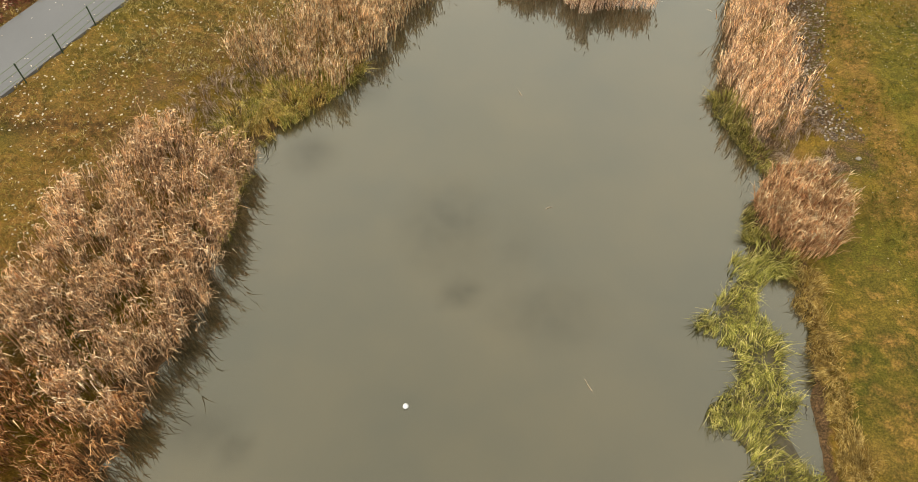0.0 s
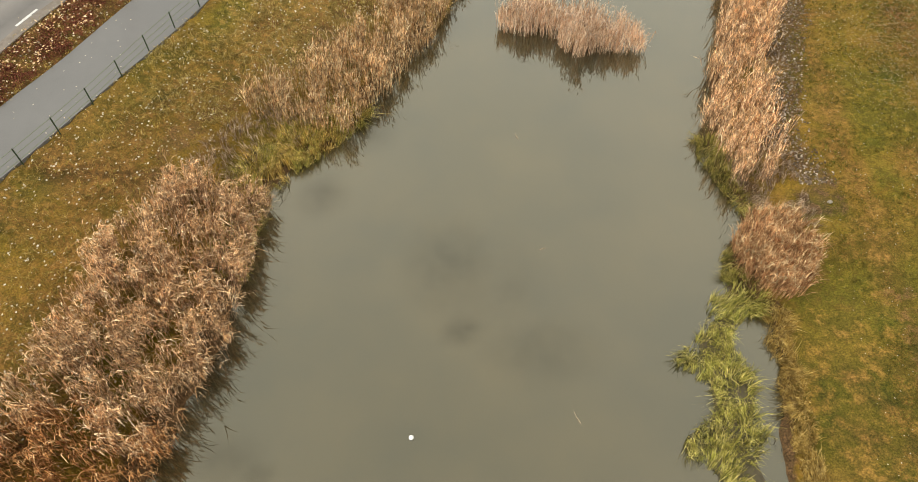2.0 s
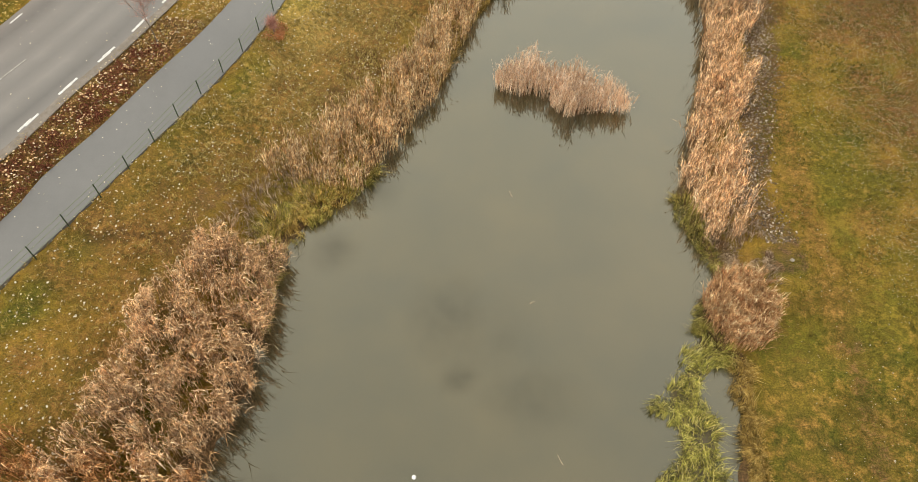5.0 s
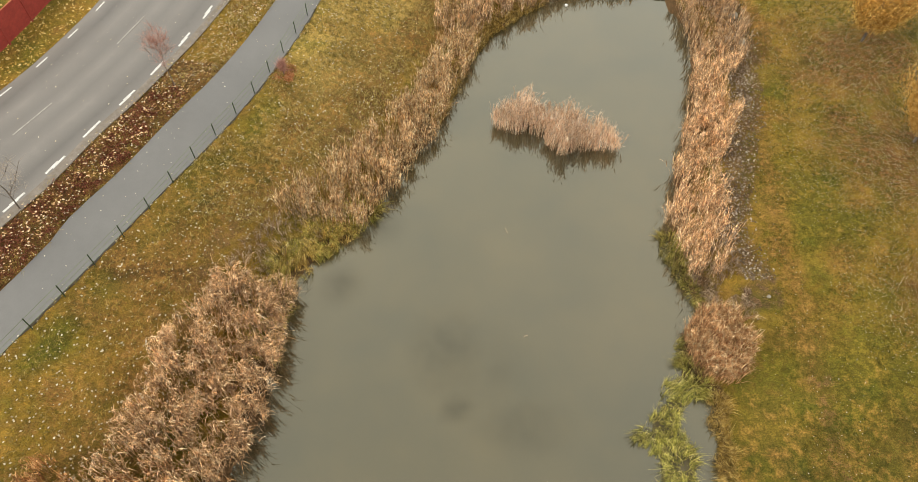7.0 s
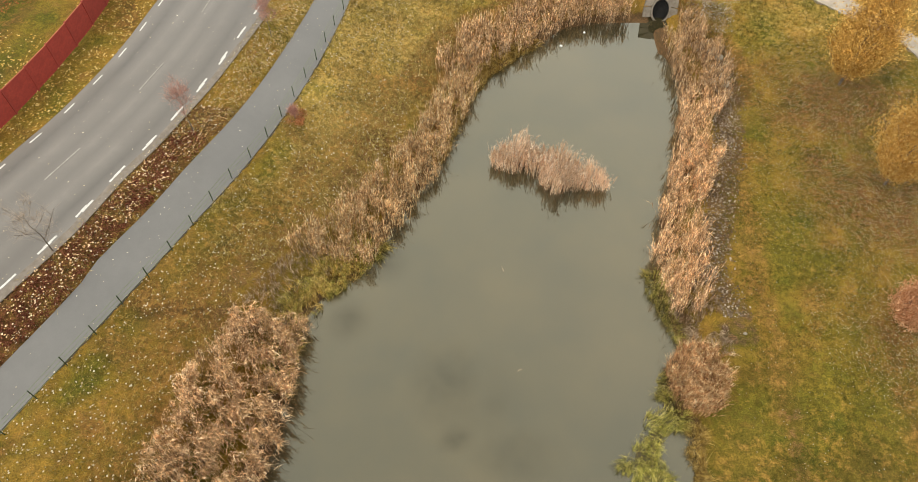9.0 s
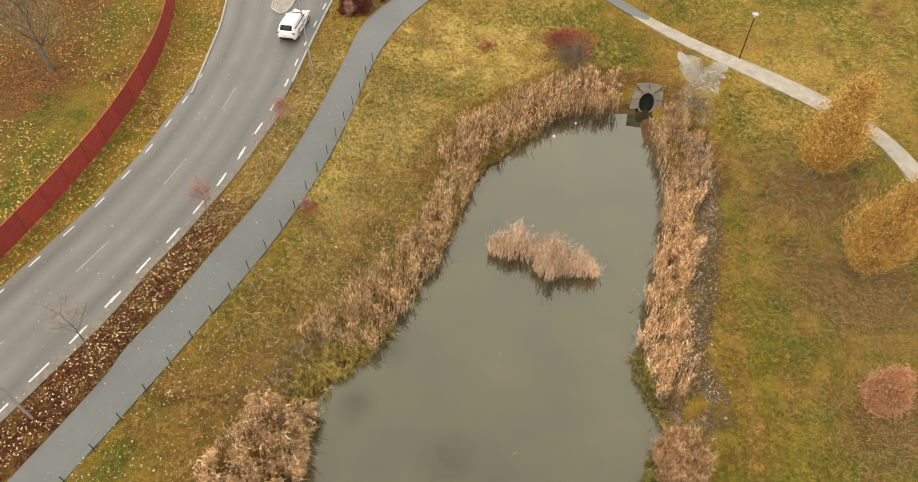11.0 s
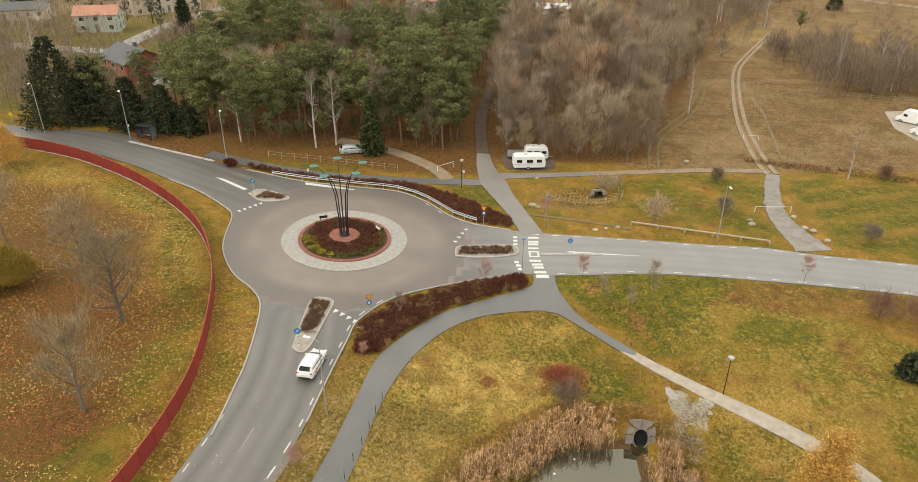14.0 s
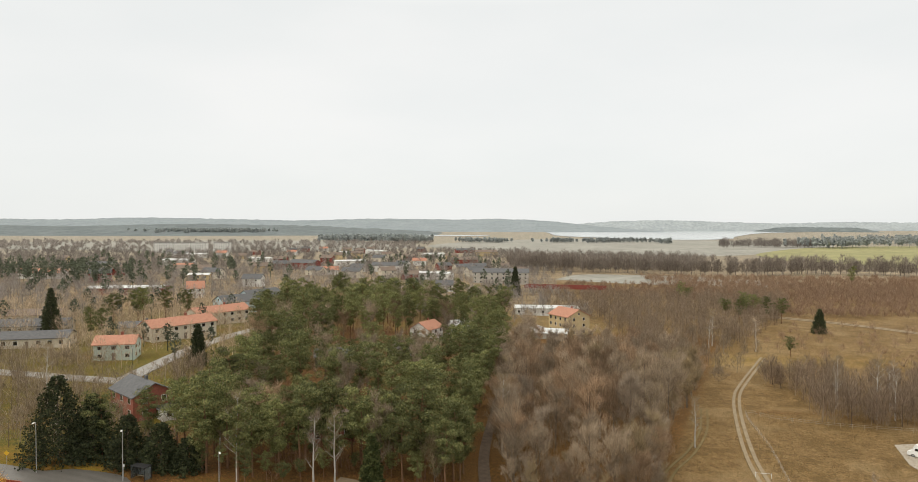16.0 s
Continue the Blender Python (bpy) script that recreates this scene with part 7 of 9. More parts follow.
    part("bumper_trim", bm, BLACK, ob)
    return ob


car(-15.9, 57.4, radians(80), CAR_WHITE, "white estate car with dark windows and red side mark", decal=True)
car(-20.6, 114.6, radians(18), CAR_SILVER, "pale silver hatchback parked under the pines", 0.02)

for x, y, a in ((28.5, 318.5, 0.4), (31.0, 322.0, 0.5), (33.5, 316.0, 0.3)):
    car(x, y, a, CAR_WHITE, "white car parked in a yard behind the wood", 0.02)


def caravan(x, y, turn, length=5.6, label="white touring caravan with a grey stripe"):
    ob = thing("caravan", (x, y, float(land(np.array(x), np.array(y))) + 0.06), label, "caravan", turn=turn)
    L, W = length / 2, 1.1
    hull([arch(-L, W * 0.92, 0.75, 1.9, 0.1), arch(-L + 0.12, W, 0.48, 2.35, 0.1), arch(-L + 0.5, W, 0.45, 2.52, 0.1), arch(L - 0.7, W, 0.45, 2.52, 0.1), arch(L - 0.15, W, 0.48, 2.2, 0.1), arch(L, W * 0.92, 0.8, 1.6, 0.1)], "body", WHITE, ob)
    for s in (1, -1):
        for wx, ww in ((-L * 0.62, 0.9), (0.05, 1.1), (L * 0.60, 0.9)):
            bm = bmesh.new()
            box(bm, (wx, s * (W + 0.005), 1.62), (ww, 0.03, 0.55), 0, 0.01)
            part("window", bm, DARK_GLASS, ob)
        bm = bmesh.new()
        box(bm, (0, s * (W + 0.004), 1.12), (length * 0.9, 0.014, 0.07))
        part("stripe", bm, STEEL, ob)
        wheel(ob, -0.2, s * (W - 0.12), 0.32)
    bm = bmesh.new()
    tube(bm, [(L - 0.2, 0, 0.48), (L + 0.95, 0, 0.46)], 0.05, 6)
    part("drawbar", bm, STEEL, ob)
    bm = bmesh.new()
    box(bm, (-0.6, 0, 2.56), (0.5, 0.5, 0.1), 0, 0.03)
    part("roof_hatch", bm, STEEL, ob)


caravan(10.4, 113.6, 0.06)
caravan(12.0, 117.8, 0.06, 4.2, "smaller white trailer caravan parked behind")
# a flat trailer beside the caravan
ob = thing("trailer", (8.4, 118.0, gz(8.4, 118)), "low grey utility trailer with mesh sides", "trailer")
bm = bmesh.new()
box(bm, (0, 0, 0.55), (3.0, 1.5, 0.08), 0, 0.02)
part("bed", bm, STEEL, ob)
for c, s in (((0, 0.74, 0.95), (3.0, 0.03, 0.75)), ((0, -0.74, 0.95), (3.0, 0.03, 0.75)), ((1.49, 0, 0.95), (0.03, 1.5, 0.75))):
    bm = bmesh.new()
    box(bm, c, s)
    part("side", bm, STEEL, ob)
for s in (1, -1):
    wheel(ob, 0, s * 0.82, 0.3)


def van(x, y, turn, paint, label, length=5.4, height=2.4):
    ob = thing("van", (x, y, gz(x, y)), label, "van", turn=turn)
    L, W = length / 2, 0.98
    hull([arch(-L, W * 0.95, 0.4, height - 0.1, 0.1), arch(-L + 0.1, W, 0.3, height, 0.12), arch(L - 1.9, W, 0.28, height, 0.12), arch(L - 1.55, W, 0.28, height - 0.15, 0.14), arch(L - 0.85, W, 0.28, 1.3, 0.1), arch(L - 0.1, W * 0.95, 0.3, 1.0, 0.12), arch(L, W * 0.8, 0.4, 0.75, 0.1)], "body", paint, ob)
    bm = bmesh.new()
    vs = [bm.verts.new(p) for p in [(L - 0.83, -0.8, 1.38), (L - 0.83, 0.8, 1.38), (L - 1.5, 0.72, height - 0.2), (L - 1.5, -0.72, height - 0.2)]]
    bm.faces.new(vs)
    bmesh.ops.solidify(bm, geom=bm.faces[:], thickness=-0.02)
    part("windscreen", bm, DARK_GLASS, ob)
    for s in (1, -1):
        bm = bmesh.new()
        box(bm, (L - 1.95, s * (W + 0.002), 1.65), (0.8, 0.02, 0.5), 0, 0.01)
        part("side_window", bm, DARK_GLASS, ob)
        bm = bmesh.new()
        box(bm, (-L - 0.005, s * 0.45, 1.65), (0.02, 0.6, 0.5), 0, 0.01)
        part("rear_window", bm, DARK_GLASS, ob)
        for wx in (-L * 0.6, L * 0.6):
            wheel(ob, wx, s * (W - 0.1), 0.34)


van(90.4, 132.6, 2.0, WHITE, "white van parked on the gravel storage yard")
van(93.4, 142.5, 2.2, WHITE, "white motorhome parked on the gravel storage yard", 6.0, 2.8)
van(97.5, 139.5, 2.0, CAR_DARK, "dark van parked on the gravel storage yard", 5.0, 2.1)
van(101.5, 148.5, 2.0, WHITE, "white box van parked behind the others", 5.6, 2.7)
sheet("storage_yard", [(87.5, 126), (130, 118), (134, 160), (93, 152), (87.5, 138)], GRAVEL, 0.05, 3.0, label="grey gravel storage yard", category="yard")

# ---- culvert at the pond's head ----
OLD_CONCRETE = surface("weathered_concrete", (0.165, 0.140, 0.110), (0.27, 0.234, 0.190), 2.5, 0.9, 0, 0.4, 8)
ob = thing("culvert", (17.2, 51.75, 0.0), "concrete culvert mouth of grey blocks with a round pipe painted dark inside", "culvert", turn=radians(-6))
ob.scale = (0.92, 0.8, 1.18)
bm = bmesh.new()
tube(bm, [(0, 0.0, 0.68), (0, 0.42, 0.68)], 0.78, 20, False)
bm.faces.new([v for v in bm.verts if v.co.y > 0.2])
for v in bm.verts:
    v.co.y += 0.05 + 0.5 * v.co.z
# pipe is shallow and capped; near-black colour stands for the shade deep inside
part("pipe", bm, surface("pipe_shade_black", (0.004, 0.004, 0.004), (0.012, 0.011, 0.010), 3, 0.9), ob, "round drain pipe with its inner shade painted near-black")
# the head lies back on the slope: up the face is 0.5 back for each 1 up


def on_face(x, z, out_=0.0):
    return (x, 0.05 + 0.5 * max(0.0, z) - out_, z + 0.45 * out_)


bm = bmesh.new()
for k in range(24):
    a0, a1 = math.pi * 2 * k / 24, math.pi * 2 * (k + 1) / 24
    q = [bm.verts.new(on_face(r * math.cos(a), 0.68 + r * math.sin(a), o)) for o in (0.10, -0.25) for r, a in ((0.76, a0), (0.90, a0), (0.90, a1), (0.76, a1))]
    bm.faces.new(q[:4])
    bm.faces.new((q[0], q[3], q[7], q[4]))
    bm.faces.new((q[1], q[5], q[6], q[2]))
bmesh.ops.remove_doubles(bm, verts=bm.verts[:], dist=0.001)
bmesh.ops.recalc_face_normals(bm, faces=bm.faces[:])
part("pipe_rim", bm, OLD_CONCRETE, ob)
# big flat facing blocks round the rim, with open joints
for a0, a1, outer in ((-30, 14, [(1.62, 0.05), (1.55, 0.86)]), (17, 53, [(1.54, 0.93), (1.42, 1.72)]), (56, 89, [(1.36, 2.10), (0.03, 2.22)]), (91, 124, [(-0.03, 2.22), (-1.36, 2.10)]), (127, 163, [(-1.42, 1.72), (-1.54, 0.93)]), (166, 210, [(-1.55, 0.86), (-1.62, 0.05)])):
    bm = bmesh.new()
    arc = [(0.92 * math.cos(radians(a0 + (a1 - a0) * t / 4)), 0.68 + 0.92 * math.sin(radians(a0 + (a1 - a0) * t / 4))) for t in range(5)]
    front = arc + outer[::-1]
    lo_ = [bm.verts.new(on_face(x, z, 0.05)) for x, z in front]
    hi_ = [bm.verts.new(on_face(x, z, -0.5)) for x, z in front]
    bm.faces.new(lo_)
    bm.faces.new(hi_[::-1])
    for i in range(len(lo_)):
        j = (i + 1) % len(lo_)
        bm.faces.new((lo_[i], hi_[i], hi_[j], lo_[j]))
    bmesh.ops.recalc_face_normals(bm, faces=bm.faces[:])
    part("concrete_block", bm, OLD_CONCRETE, ob)

# ---- a small drain mouth in the boggy hollow ----
ob = thing("drain", (20.6, 101.6, gz(20.6, 101.6)), "stone-lined drain mouth in the boggy hollow, painted dark inside", "drain")
bm = bmesh.new()
tube(bm, [(0, -0.7, 0.35), (0, 0.9, 0.45)], [0.75, 0.70], 14, False)
bm.faces.new([v for v in bm.verts if v.co.y > 0.5])
# short closed pipe, its inner shade given by a near-black colour
part("pipe", bm, surface("drain_shade_black", (0.012, 0.011, 0.010), (0.03, 0.027, 0.022), 3, 0.9), ob, "open pipe with its inner shade painted near-black")
for k in range(11):
    a = math.pi * (k - 1) / 8
    bm = bmesh.new()
    bmesh.ops.create_icosphere(bm, subdivisions=1, radius=0.38)
    for v in bm.verts:
        v.co = Vector((v.co.x * 1.2, v.co.y * 0.9, v.co.z * 0.7)) * (1 + 0.3 * noise.noise(v.co * 3 + Vector((k, 0, 0)))) + Vector((1.05 * math.cos(a), -0.35 + 0.2 * math.sin(k * 2.1), 0.35 + 0.95 * math.sin(a)))
    part("stone", bm, OLD_CONCRETE, ob)

# ---- boulders, stones, gates and small things ----
FIELDSTONE = surface("weathered_fieldstone", (0.28, 0.242, 0.185), (0.46, 0.41, 0.325), 3.0, 0.9, 0, 0.5, 9, "object", 0.25)
def boulder(x, y, r, seed, label="grey granite boulder on the grass", mat=None):
    rr = random.Random(seed)
    bm = bmesh.new()
    bmesh.ops.create_icosphere(bm, subdivisions=2, radius=r)
    off = Vector((seed * 3.1, seed * 1.7, 0))
    sx_, sy_, sz_ = rr.uniform(0.9, 1.3), rr.uniform(0.7, 1.0), rr.uniform(0.55, 0.8)
    for v in bm.verts:
        v.co *= 1 + 0.28 * noise.noise(v.co / r * 1.3 + off)
        v.co = Vector((v.co.x * sx_, v.co.y * sy_, v.co.z * sz_))
    ob = part("boulder", bm, mat or FIELDSTONE, None)
    ob.data.shade_smooth()
    ob.location = (x, y, gz(x, y) + r * 0.28)
    return tagged(ob, label, "boulder", "boulders beside the road")


for k, (x, y, r) in enumerate(((9.9, 97.4, 0.55), (10.7, 96.6, 0.48), (18.3, 89.5, 0.35), (19.9, 90.0, 0.3), (21.7, 90.4, 0.36), (41.6, 91.7, 0.5), (41.8, 93.2, 0.36), (48.7, 94.3, 0.45), (48.8, 90.6, 0.5), (49.6, 89.7, 0.5), (50.3, 86.7, 0.42), (39.2, 117.5, 0.5), (11.5, 108.9, 0.3), (14.9, 54.2, 0.28))):
    boulder(x, y, r, k)


def bar_gate(x, y, turn, width, label):
    ob = thing("bar_gate", (x, y, gz(x, y)), label, "gate", turn=turn)
    for s in (0, 1):
        bm = bmesh.new()
        tube(bm, [(s * width, 0, -0.2), (s * width, 0, 1.0)], 0.045, 8)
        part("post", bm, WHITE, ob)
    bm = bmesh.new()
    tube(bm, [(0, 0, 0.9), (width, 0, 0.92)], 0.03, 8)
    part("bar", bm, WHITE, ob)


bar_gate(43.6, 96.2, 0.0, 5.4, "white single-bar gate across the gravel lane")
bar_gate(54.0, 131.0, -0.25, 2.8, "weathered field gate across the lane")
bar_gate(-5.4, 109.4, 0.7, 3.4, "white-framed gate at the drive")


def stake_fence(line, gap, label):
    c = soft_line(line, 0.5)
    s = np.concatenate([[0], np.cumsum(np.linalg.norm(np.diff(c, axis=0), axis=1))])
    o = Vector((*c[0], gz(*c[0])))
    ob = thing("stake_fence", o, label, "fence")
    at = [np.array([np.interp(u, s, c[:, j]) for j in (0, 1)]) for u in np.arange(0, s[-1], gap)]
    bm = bmesh.new()
    tube(bm, [(0, 0, -0.2), (0.02, 0, 1.15)], 0.055, 5)
    post_me = part("post", bm, TIMBER).data
    bpy.data.objects.remove([q for q in scene.objects if q.data == post_me][0])
    for p in at:
        q = hang(new("post", post_me), ob)
        q.location = Vector((*p, gz(*p))) - o
    for h in (0.55, 1.0):
        bm = bmesh.new()
        tube(bm, [Vector((*p, gz(*p) + h)) - o for p in at], 0.014, 3)
        part("wire", bm, STEEL, ob)


stake_fence([(57.0, 121.0), (60.2, 133.1), (64.0, 148.0), (70.2, 176.5), (75.4, 171.9), (86.4, 166.3), (101.6, 162.6), (130, 158)], 2.6, "old wire fence on weathered wooden stakes round the field")
stake_fence([(12, 99.3), (17, 97.8), (22, 98.5), (24.5, 101), (23.5, 104.5)], 1.6, "low wooden stake fence round the boggy hollow")
stake_fence([(-34, 109.6), (-22, 109.2), (-10, 108.2)], 2.2, "thin wire fence at the edge of the pines")
# things afloat on the pond
for x, y, r in ((-1.8, 9.33, 0.10), (8.37, 48.0, 0.13), (10.5, 49.9, 0.10)):
    bm = bmesh.new()
    bmesh.ops.create_uvsphere(bm, u_segments=16, v_segments=10, radius=r)
    for v in bm.verts:
        v.co.z *= 0.9
    ob = part("ball", bm, WHITE, None)
    ob.data.shade_smooth()
    ob.location = (x, y, r * 0.35)
    tagged(ob, "small white ball floating on the pond", "ball")
for x, y, a, l in ((4.6, 9.9, 2.0, 0.5), (3.0, 25.0, 1.9, 0.45), (5.6, 6.3, 1.4, 0.4), (3.6, 18.0, 0.4, 0.3)):
    bm = bmesh.new()
    tube(bm, [(0, 0, 0), (l * 0.5, 0.03, 0.02), (l, 0, 0)], [0.016, 0.014, 0.008], 5)
    ob = part("floating_stick", bm, TIMBER, None)
    ob.matrix_basis = Matrix.Translation((x, y, 0.004)) @ Matrix.Rotation(a, 4, "Z")
    tagged(ob, "thin pale stick floating on the water", "stick")

# ---- houses ----
def render_wall(name, c):
    return surface(name, tuple(v * 0.9 for v in c), c, 0.6, 0.85, 0, 0.15, 14)


W_RED = surface("red_brick_wall", (0.24, 0.075, 0.05), (0.32, 0.11, 0.075), 2.0, 0.85, 0, 0.3, 10)
W_CREAM = render_wall("cream_render", (0.62, 0.56, 0.46))
W_GREEN = render_wall("pale_green_boards", (0.50, 0.58, 0.52))
W_BLUE = render_wall("pale_blue_boards", (0.50, 0.62, 0.68))
W_WHITE = render_wall("white_render", (0.72, 0.71, 0.68))
W_YELLOW = render_wall("ochre_render", (0.56, 0.44, 0.25))
W_GREY = render_wall("grey_render", (0.46, 0.43, 0.38))
W_DARK = render_wall("dark_stained_boards", (0.07, 0.055, 0.045))
W_FALU = render_wall("falu_red_wall", (0.24, 0.06, 0.045))
R_ORANGE = surface("orange_roof_tiles", (0.40, 0.185, 0.12), (0.50, 0.25, 0.17), 1.5, 0.8, 0, 0.4, 12)
R_GREY = surface("dark_grey_roof", (0.085, 0.085, 0.09), (0.135, 0.135, 0.14), 1.2, 0.7, 0, 0.3, 12)
R_BROWN = surface("brown_roof", (0.16, 0.12, 0.095), (0.23, 0.175, 0.14), 1.2, 0.8, 0, 0.3, 12)
R_WHITE = surface("pale_metal_roof", (0.55, 0.56, 0.56), (0.66, 0.67, 0.67), 0.8, 0.5, 0.1, 0.1)


def house(x, y, turn, L, W, wall_h, roof_h, wall, roof, label, cols=4, rows=1, chimney=True, z=None, door=True, hip=0.0, category="house", base=None):
    """A house with its long side along x: walls with gables, two roof slopes, windows, door and chimney."""
    zz = gz(x, y) if z is None else z
    ob = thing("house", (x, y, zz), label, category, turn=turn)
    bm = bmesh.new()
    l, w = L / 2, W / 2
    lo, hi = -1.5, wall_h
    pts = [(-l, -w, lo), (l, -w, lo), (l, w, lo), (-l, w, lo), (-l, -w, hi), (l, -w, hi), (l, w, hi), (-l, w, hi), (-l + hip, 0, hi + roof_h), (l - hip, 0, hi + roof_h)]
    v = [bm.verts.new(p) for p in pts]
    for f in ((0, 1, 5, 4), (2, 3, 7, 6), (3, 0, 4, 7), (1, 2, 6, 5)):
        bm.faces.new([v[i] for i in f])
    if roof_h > 0.3:
        bm.faces.new([v[i] for i in (4, 8, 7)])
        bm.faces.new([v[i] for i in (5, 6, 9)])
    else:
        bm.faces.new([v[i] for i in (4, 5, 6, 7)])
    part("wall", bm, wall, ob)
    o = 0.45
    for s in (-1, 1):
        bm = bmesh.new()
        eave = hi - roof_h / w * o
        q = [(-l - o, s * (w + o), eave), (l + o, s * (w + o), eave), (l + o - hip * 1.0, 0, hi + roof_h), (-l - o + hip * 1.0, 0, hi + roof_h)]
        a = [bm.verts.new(p) for p in q]
        b = [bm.verts.new((p[0], p[1], p[2] + 0.18)) for p in q]
        bm.faces.new(a)
        bm.faces.new(b[::-1])
        for i in range(4):
            bm.faces.new((a[i], b[i], b[(i + 1) % 4], a[(i + 1) % 4]))
        if hip:
            c = [bm.verts.new(p) for p in ((s * (l + o), -w - o, eave + 0.1), (s * (l + o), w + o, eave + 0.1), (s * (l + o - hip), 0, hi + roof_h + 0.15))]
            bm.faces.new(c)
        bmesh.ops.recalc_face_normals(bm, faces=bm.faces[:])
        part("roof", bm, roof, ob)
    if chimney:
        bm = bmesh.new()
        box(bm, (L * 0.12, 0.2, hi + roof_h + 0.35), (0.75, 0.6, 1.3), 0, 0.03)
        part("chimney", bm, W_RED if roof is R_ORANGE else R_GREY, ob)
    step = wall_h / rows

    def window(c, size, along_x):
        bm = bmesh.new()
        s = (size[0] + 0.16, 0.07, size[1] + 0.16) if along_x else (0.07, size[0] + 0.16, size[1] + 0.16)
        box(bm, c, s)
        fr = part("window", bm, WHITE, ob)
        bm = bmesh.new()
        s = (size[0], 0.09, size[1]) if along_x else (0.09, size[0], size[1])
        box(bm, c, s)
        part("pane", bm, DARK_GLASS, fr)
    for r in range(rows):
        for k in range(cols):
            cx = -l + (k + 0.5) * L / cols
            for s in (-1, 1):
                if s < 0 and door and r == 0 and k == cols // 2:
                    bm = bmesh.new()
                    box(bm, (cx, s * (w + 0.02), 1.05), (1.0, 0.07, 2.1), 0, 0.01)
                    part("door", bm, R_BROWN, ob)
                else:
                    window((cx, s * (w + 0.01), (r + 0.56) * step), (1.2, min(1.25, step * 0.45)), True)
        for s in (-1, 1):
            for cy in (-w * 0.45, w * 0.45):
                window((s * (l + 0.01), cy, (r + 0.56) * step), (1.0, min(1.2, step * 0.45)), False)
    if roof_h > 2.4 and not hip:
        for s in (-1, 1):
            window((s * (l + 0.01), 0, hi + roof_h * 0.35), (0.8, 0.9), False)
    return ob


house(-73.5, 150, radians(-42), 12.5, 9.0, 5.0, 2.3, W_RED, R_GREY, "two-storey red brick house with a dark grey roof", 3, 2)
house(-66.5, 147.5, radians(-42), 5.5, 5.0, 2.6, 0.25, W_WHITE, R_GREY, "flat-roofed white garage annex of the brick house", 1, 1, False, door=False)
house(-105, 199, radians(14), 11.0, 8.5, 4.6, 1.9, W_GREEN, R_ORANGE, "pale green wooden house with an orange tiled roof", 3, 2)
house(-103, 236, radians(54), 24, 9, 5.0, 2.2, W_CREAM, R_ORANGE, "long cream terraced house with an orange tiled roof", 7, 2)
house(-104, 276, radians(54), 24, 9, 5.0, 2.2, W_CREAM, R_ORANGE, "cream terraced house row with an orange tiled roof", 7, 2)
house(-107, 322, radians(48), 30, 11, 5.6, 2.8, W_BLUE, R_GREY, "pale blue two-storey house with a grey roof", 8, 2)
house(-110, 350, radians(62), 22, 10, 5.6, 2.8, W_BLUE, R_GREY, "pale blue house with a grey roof further up the street", 6, 2)
house(-142, 214, radians(14), 26, 10, 3.0, 1.7, W_CREAM, R_GREY, "low beige row house with a dark grey roof", 8)
house(-158, 240, radians(14), 26, 10, 3.0, 1.9, W_GREY, R_GREY, "low grey row house", 8)
house(-174, 268, radians(10), 24, 10, 3.2, 1.9, W_CREAM, R_BROWN, "low beige row house with a brown roof", 8)
house(-118, 240, radians(20), 14, 8, 3.0, 1.6, W_CREAM, R_GREY, "small beige bungalow with a grey roof", 4)
house(-200, 392, radians(10), 42, 16, 4.0, 0.8, W_FALU, R_WHITE, "long hall with a pale metal roof", 10, 1, False, category="hall")
house(-190, 470, radians(8), 14, 10, 6.5, 1.0, W_YELLOW, R_WHITE, "ochre villa with a pale roof", 3, 2)
house(-156, 380, radians(20), 9, 8, 5.5, 3.6, W_WHITE, R_ORANGE, "white villa with a steep orange roof", 2, 2)
house(-17.5, 256, radians(62), 10.5, 8, 5.0, 2.4, W_WHITE, R_ORANGE, "white rendered house with an orange tiled roof among pines", 3, 2)
house(-5, 272, radians(15), 9, 7, 5.0, 2.0, W_WHITE, R_WHITE, "small white house with a pale roof among pines", 2, 2)
house(-42, 205, radians(10), 11, 8, 3.2, 1.8, W_DARK, R_GREY, "dark wooden cabin under the pines", 3)
house(-22, 222, radians(-25), 10, 7, 3.2, 2.0, W_DARK, R_GREY, "dark cabin with a grey roof between pines", 3)
house(-30, 141, radians(25), 9, 7, 3.0, 2.2, W_FALU, R_BROWN, "old red wooden cottage hidden among trunks", 3)
house(44, 314, radians(-62), 15, 12, 8.5, 3.0, W_YELLOW, R_ORANGE, "tall ochre rendered house with an orange tiled roof", 4, 3)
house(32, 290, radians(-10), 16, 9, 2.8, 1.4, W_GREY, R_WHITE, "low shed with a pale sheet roof", 3, 1, False)
house(40, 372, radians(-4), 34, 14, 4.0, 0.9, W_WHITE, R_WHITE, "low pale workshop hall", 8, 1, False, category="hall")
house(22, 545, radians(-4), 44, 16, 9, 2.6, W_GREY, R_GREY, "large dark-roofed three-storey block", 10, 3, False)
house(-20, 470, radians(5), 12, 9, 4.5, 2.8, W_WHITE, R_GREY, "white gabled house in the town", 3, 2)
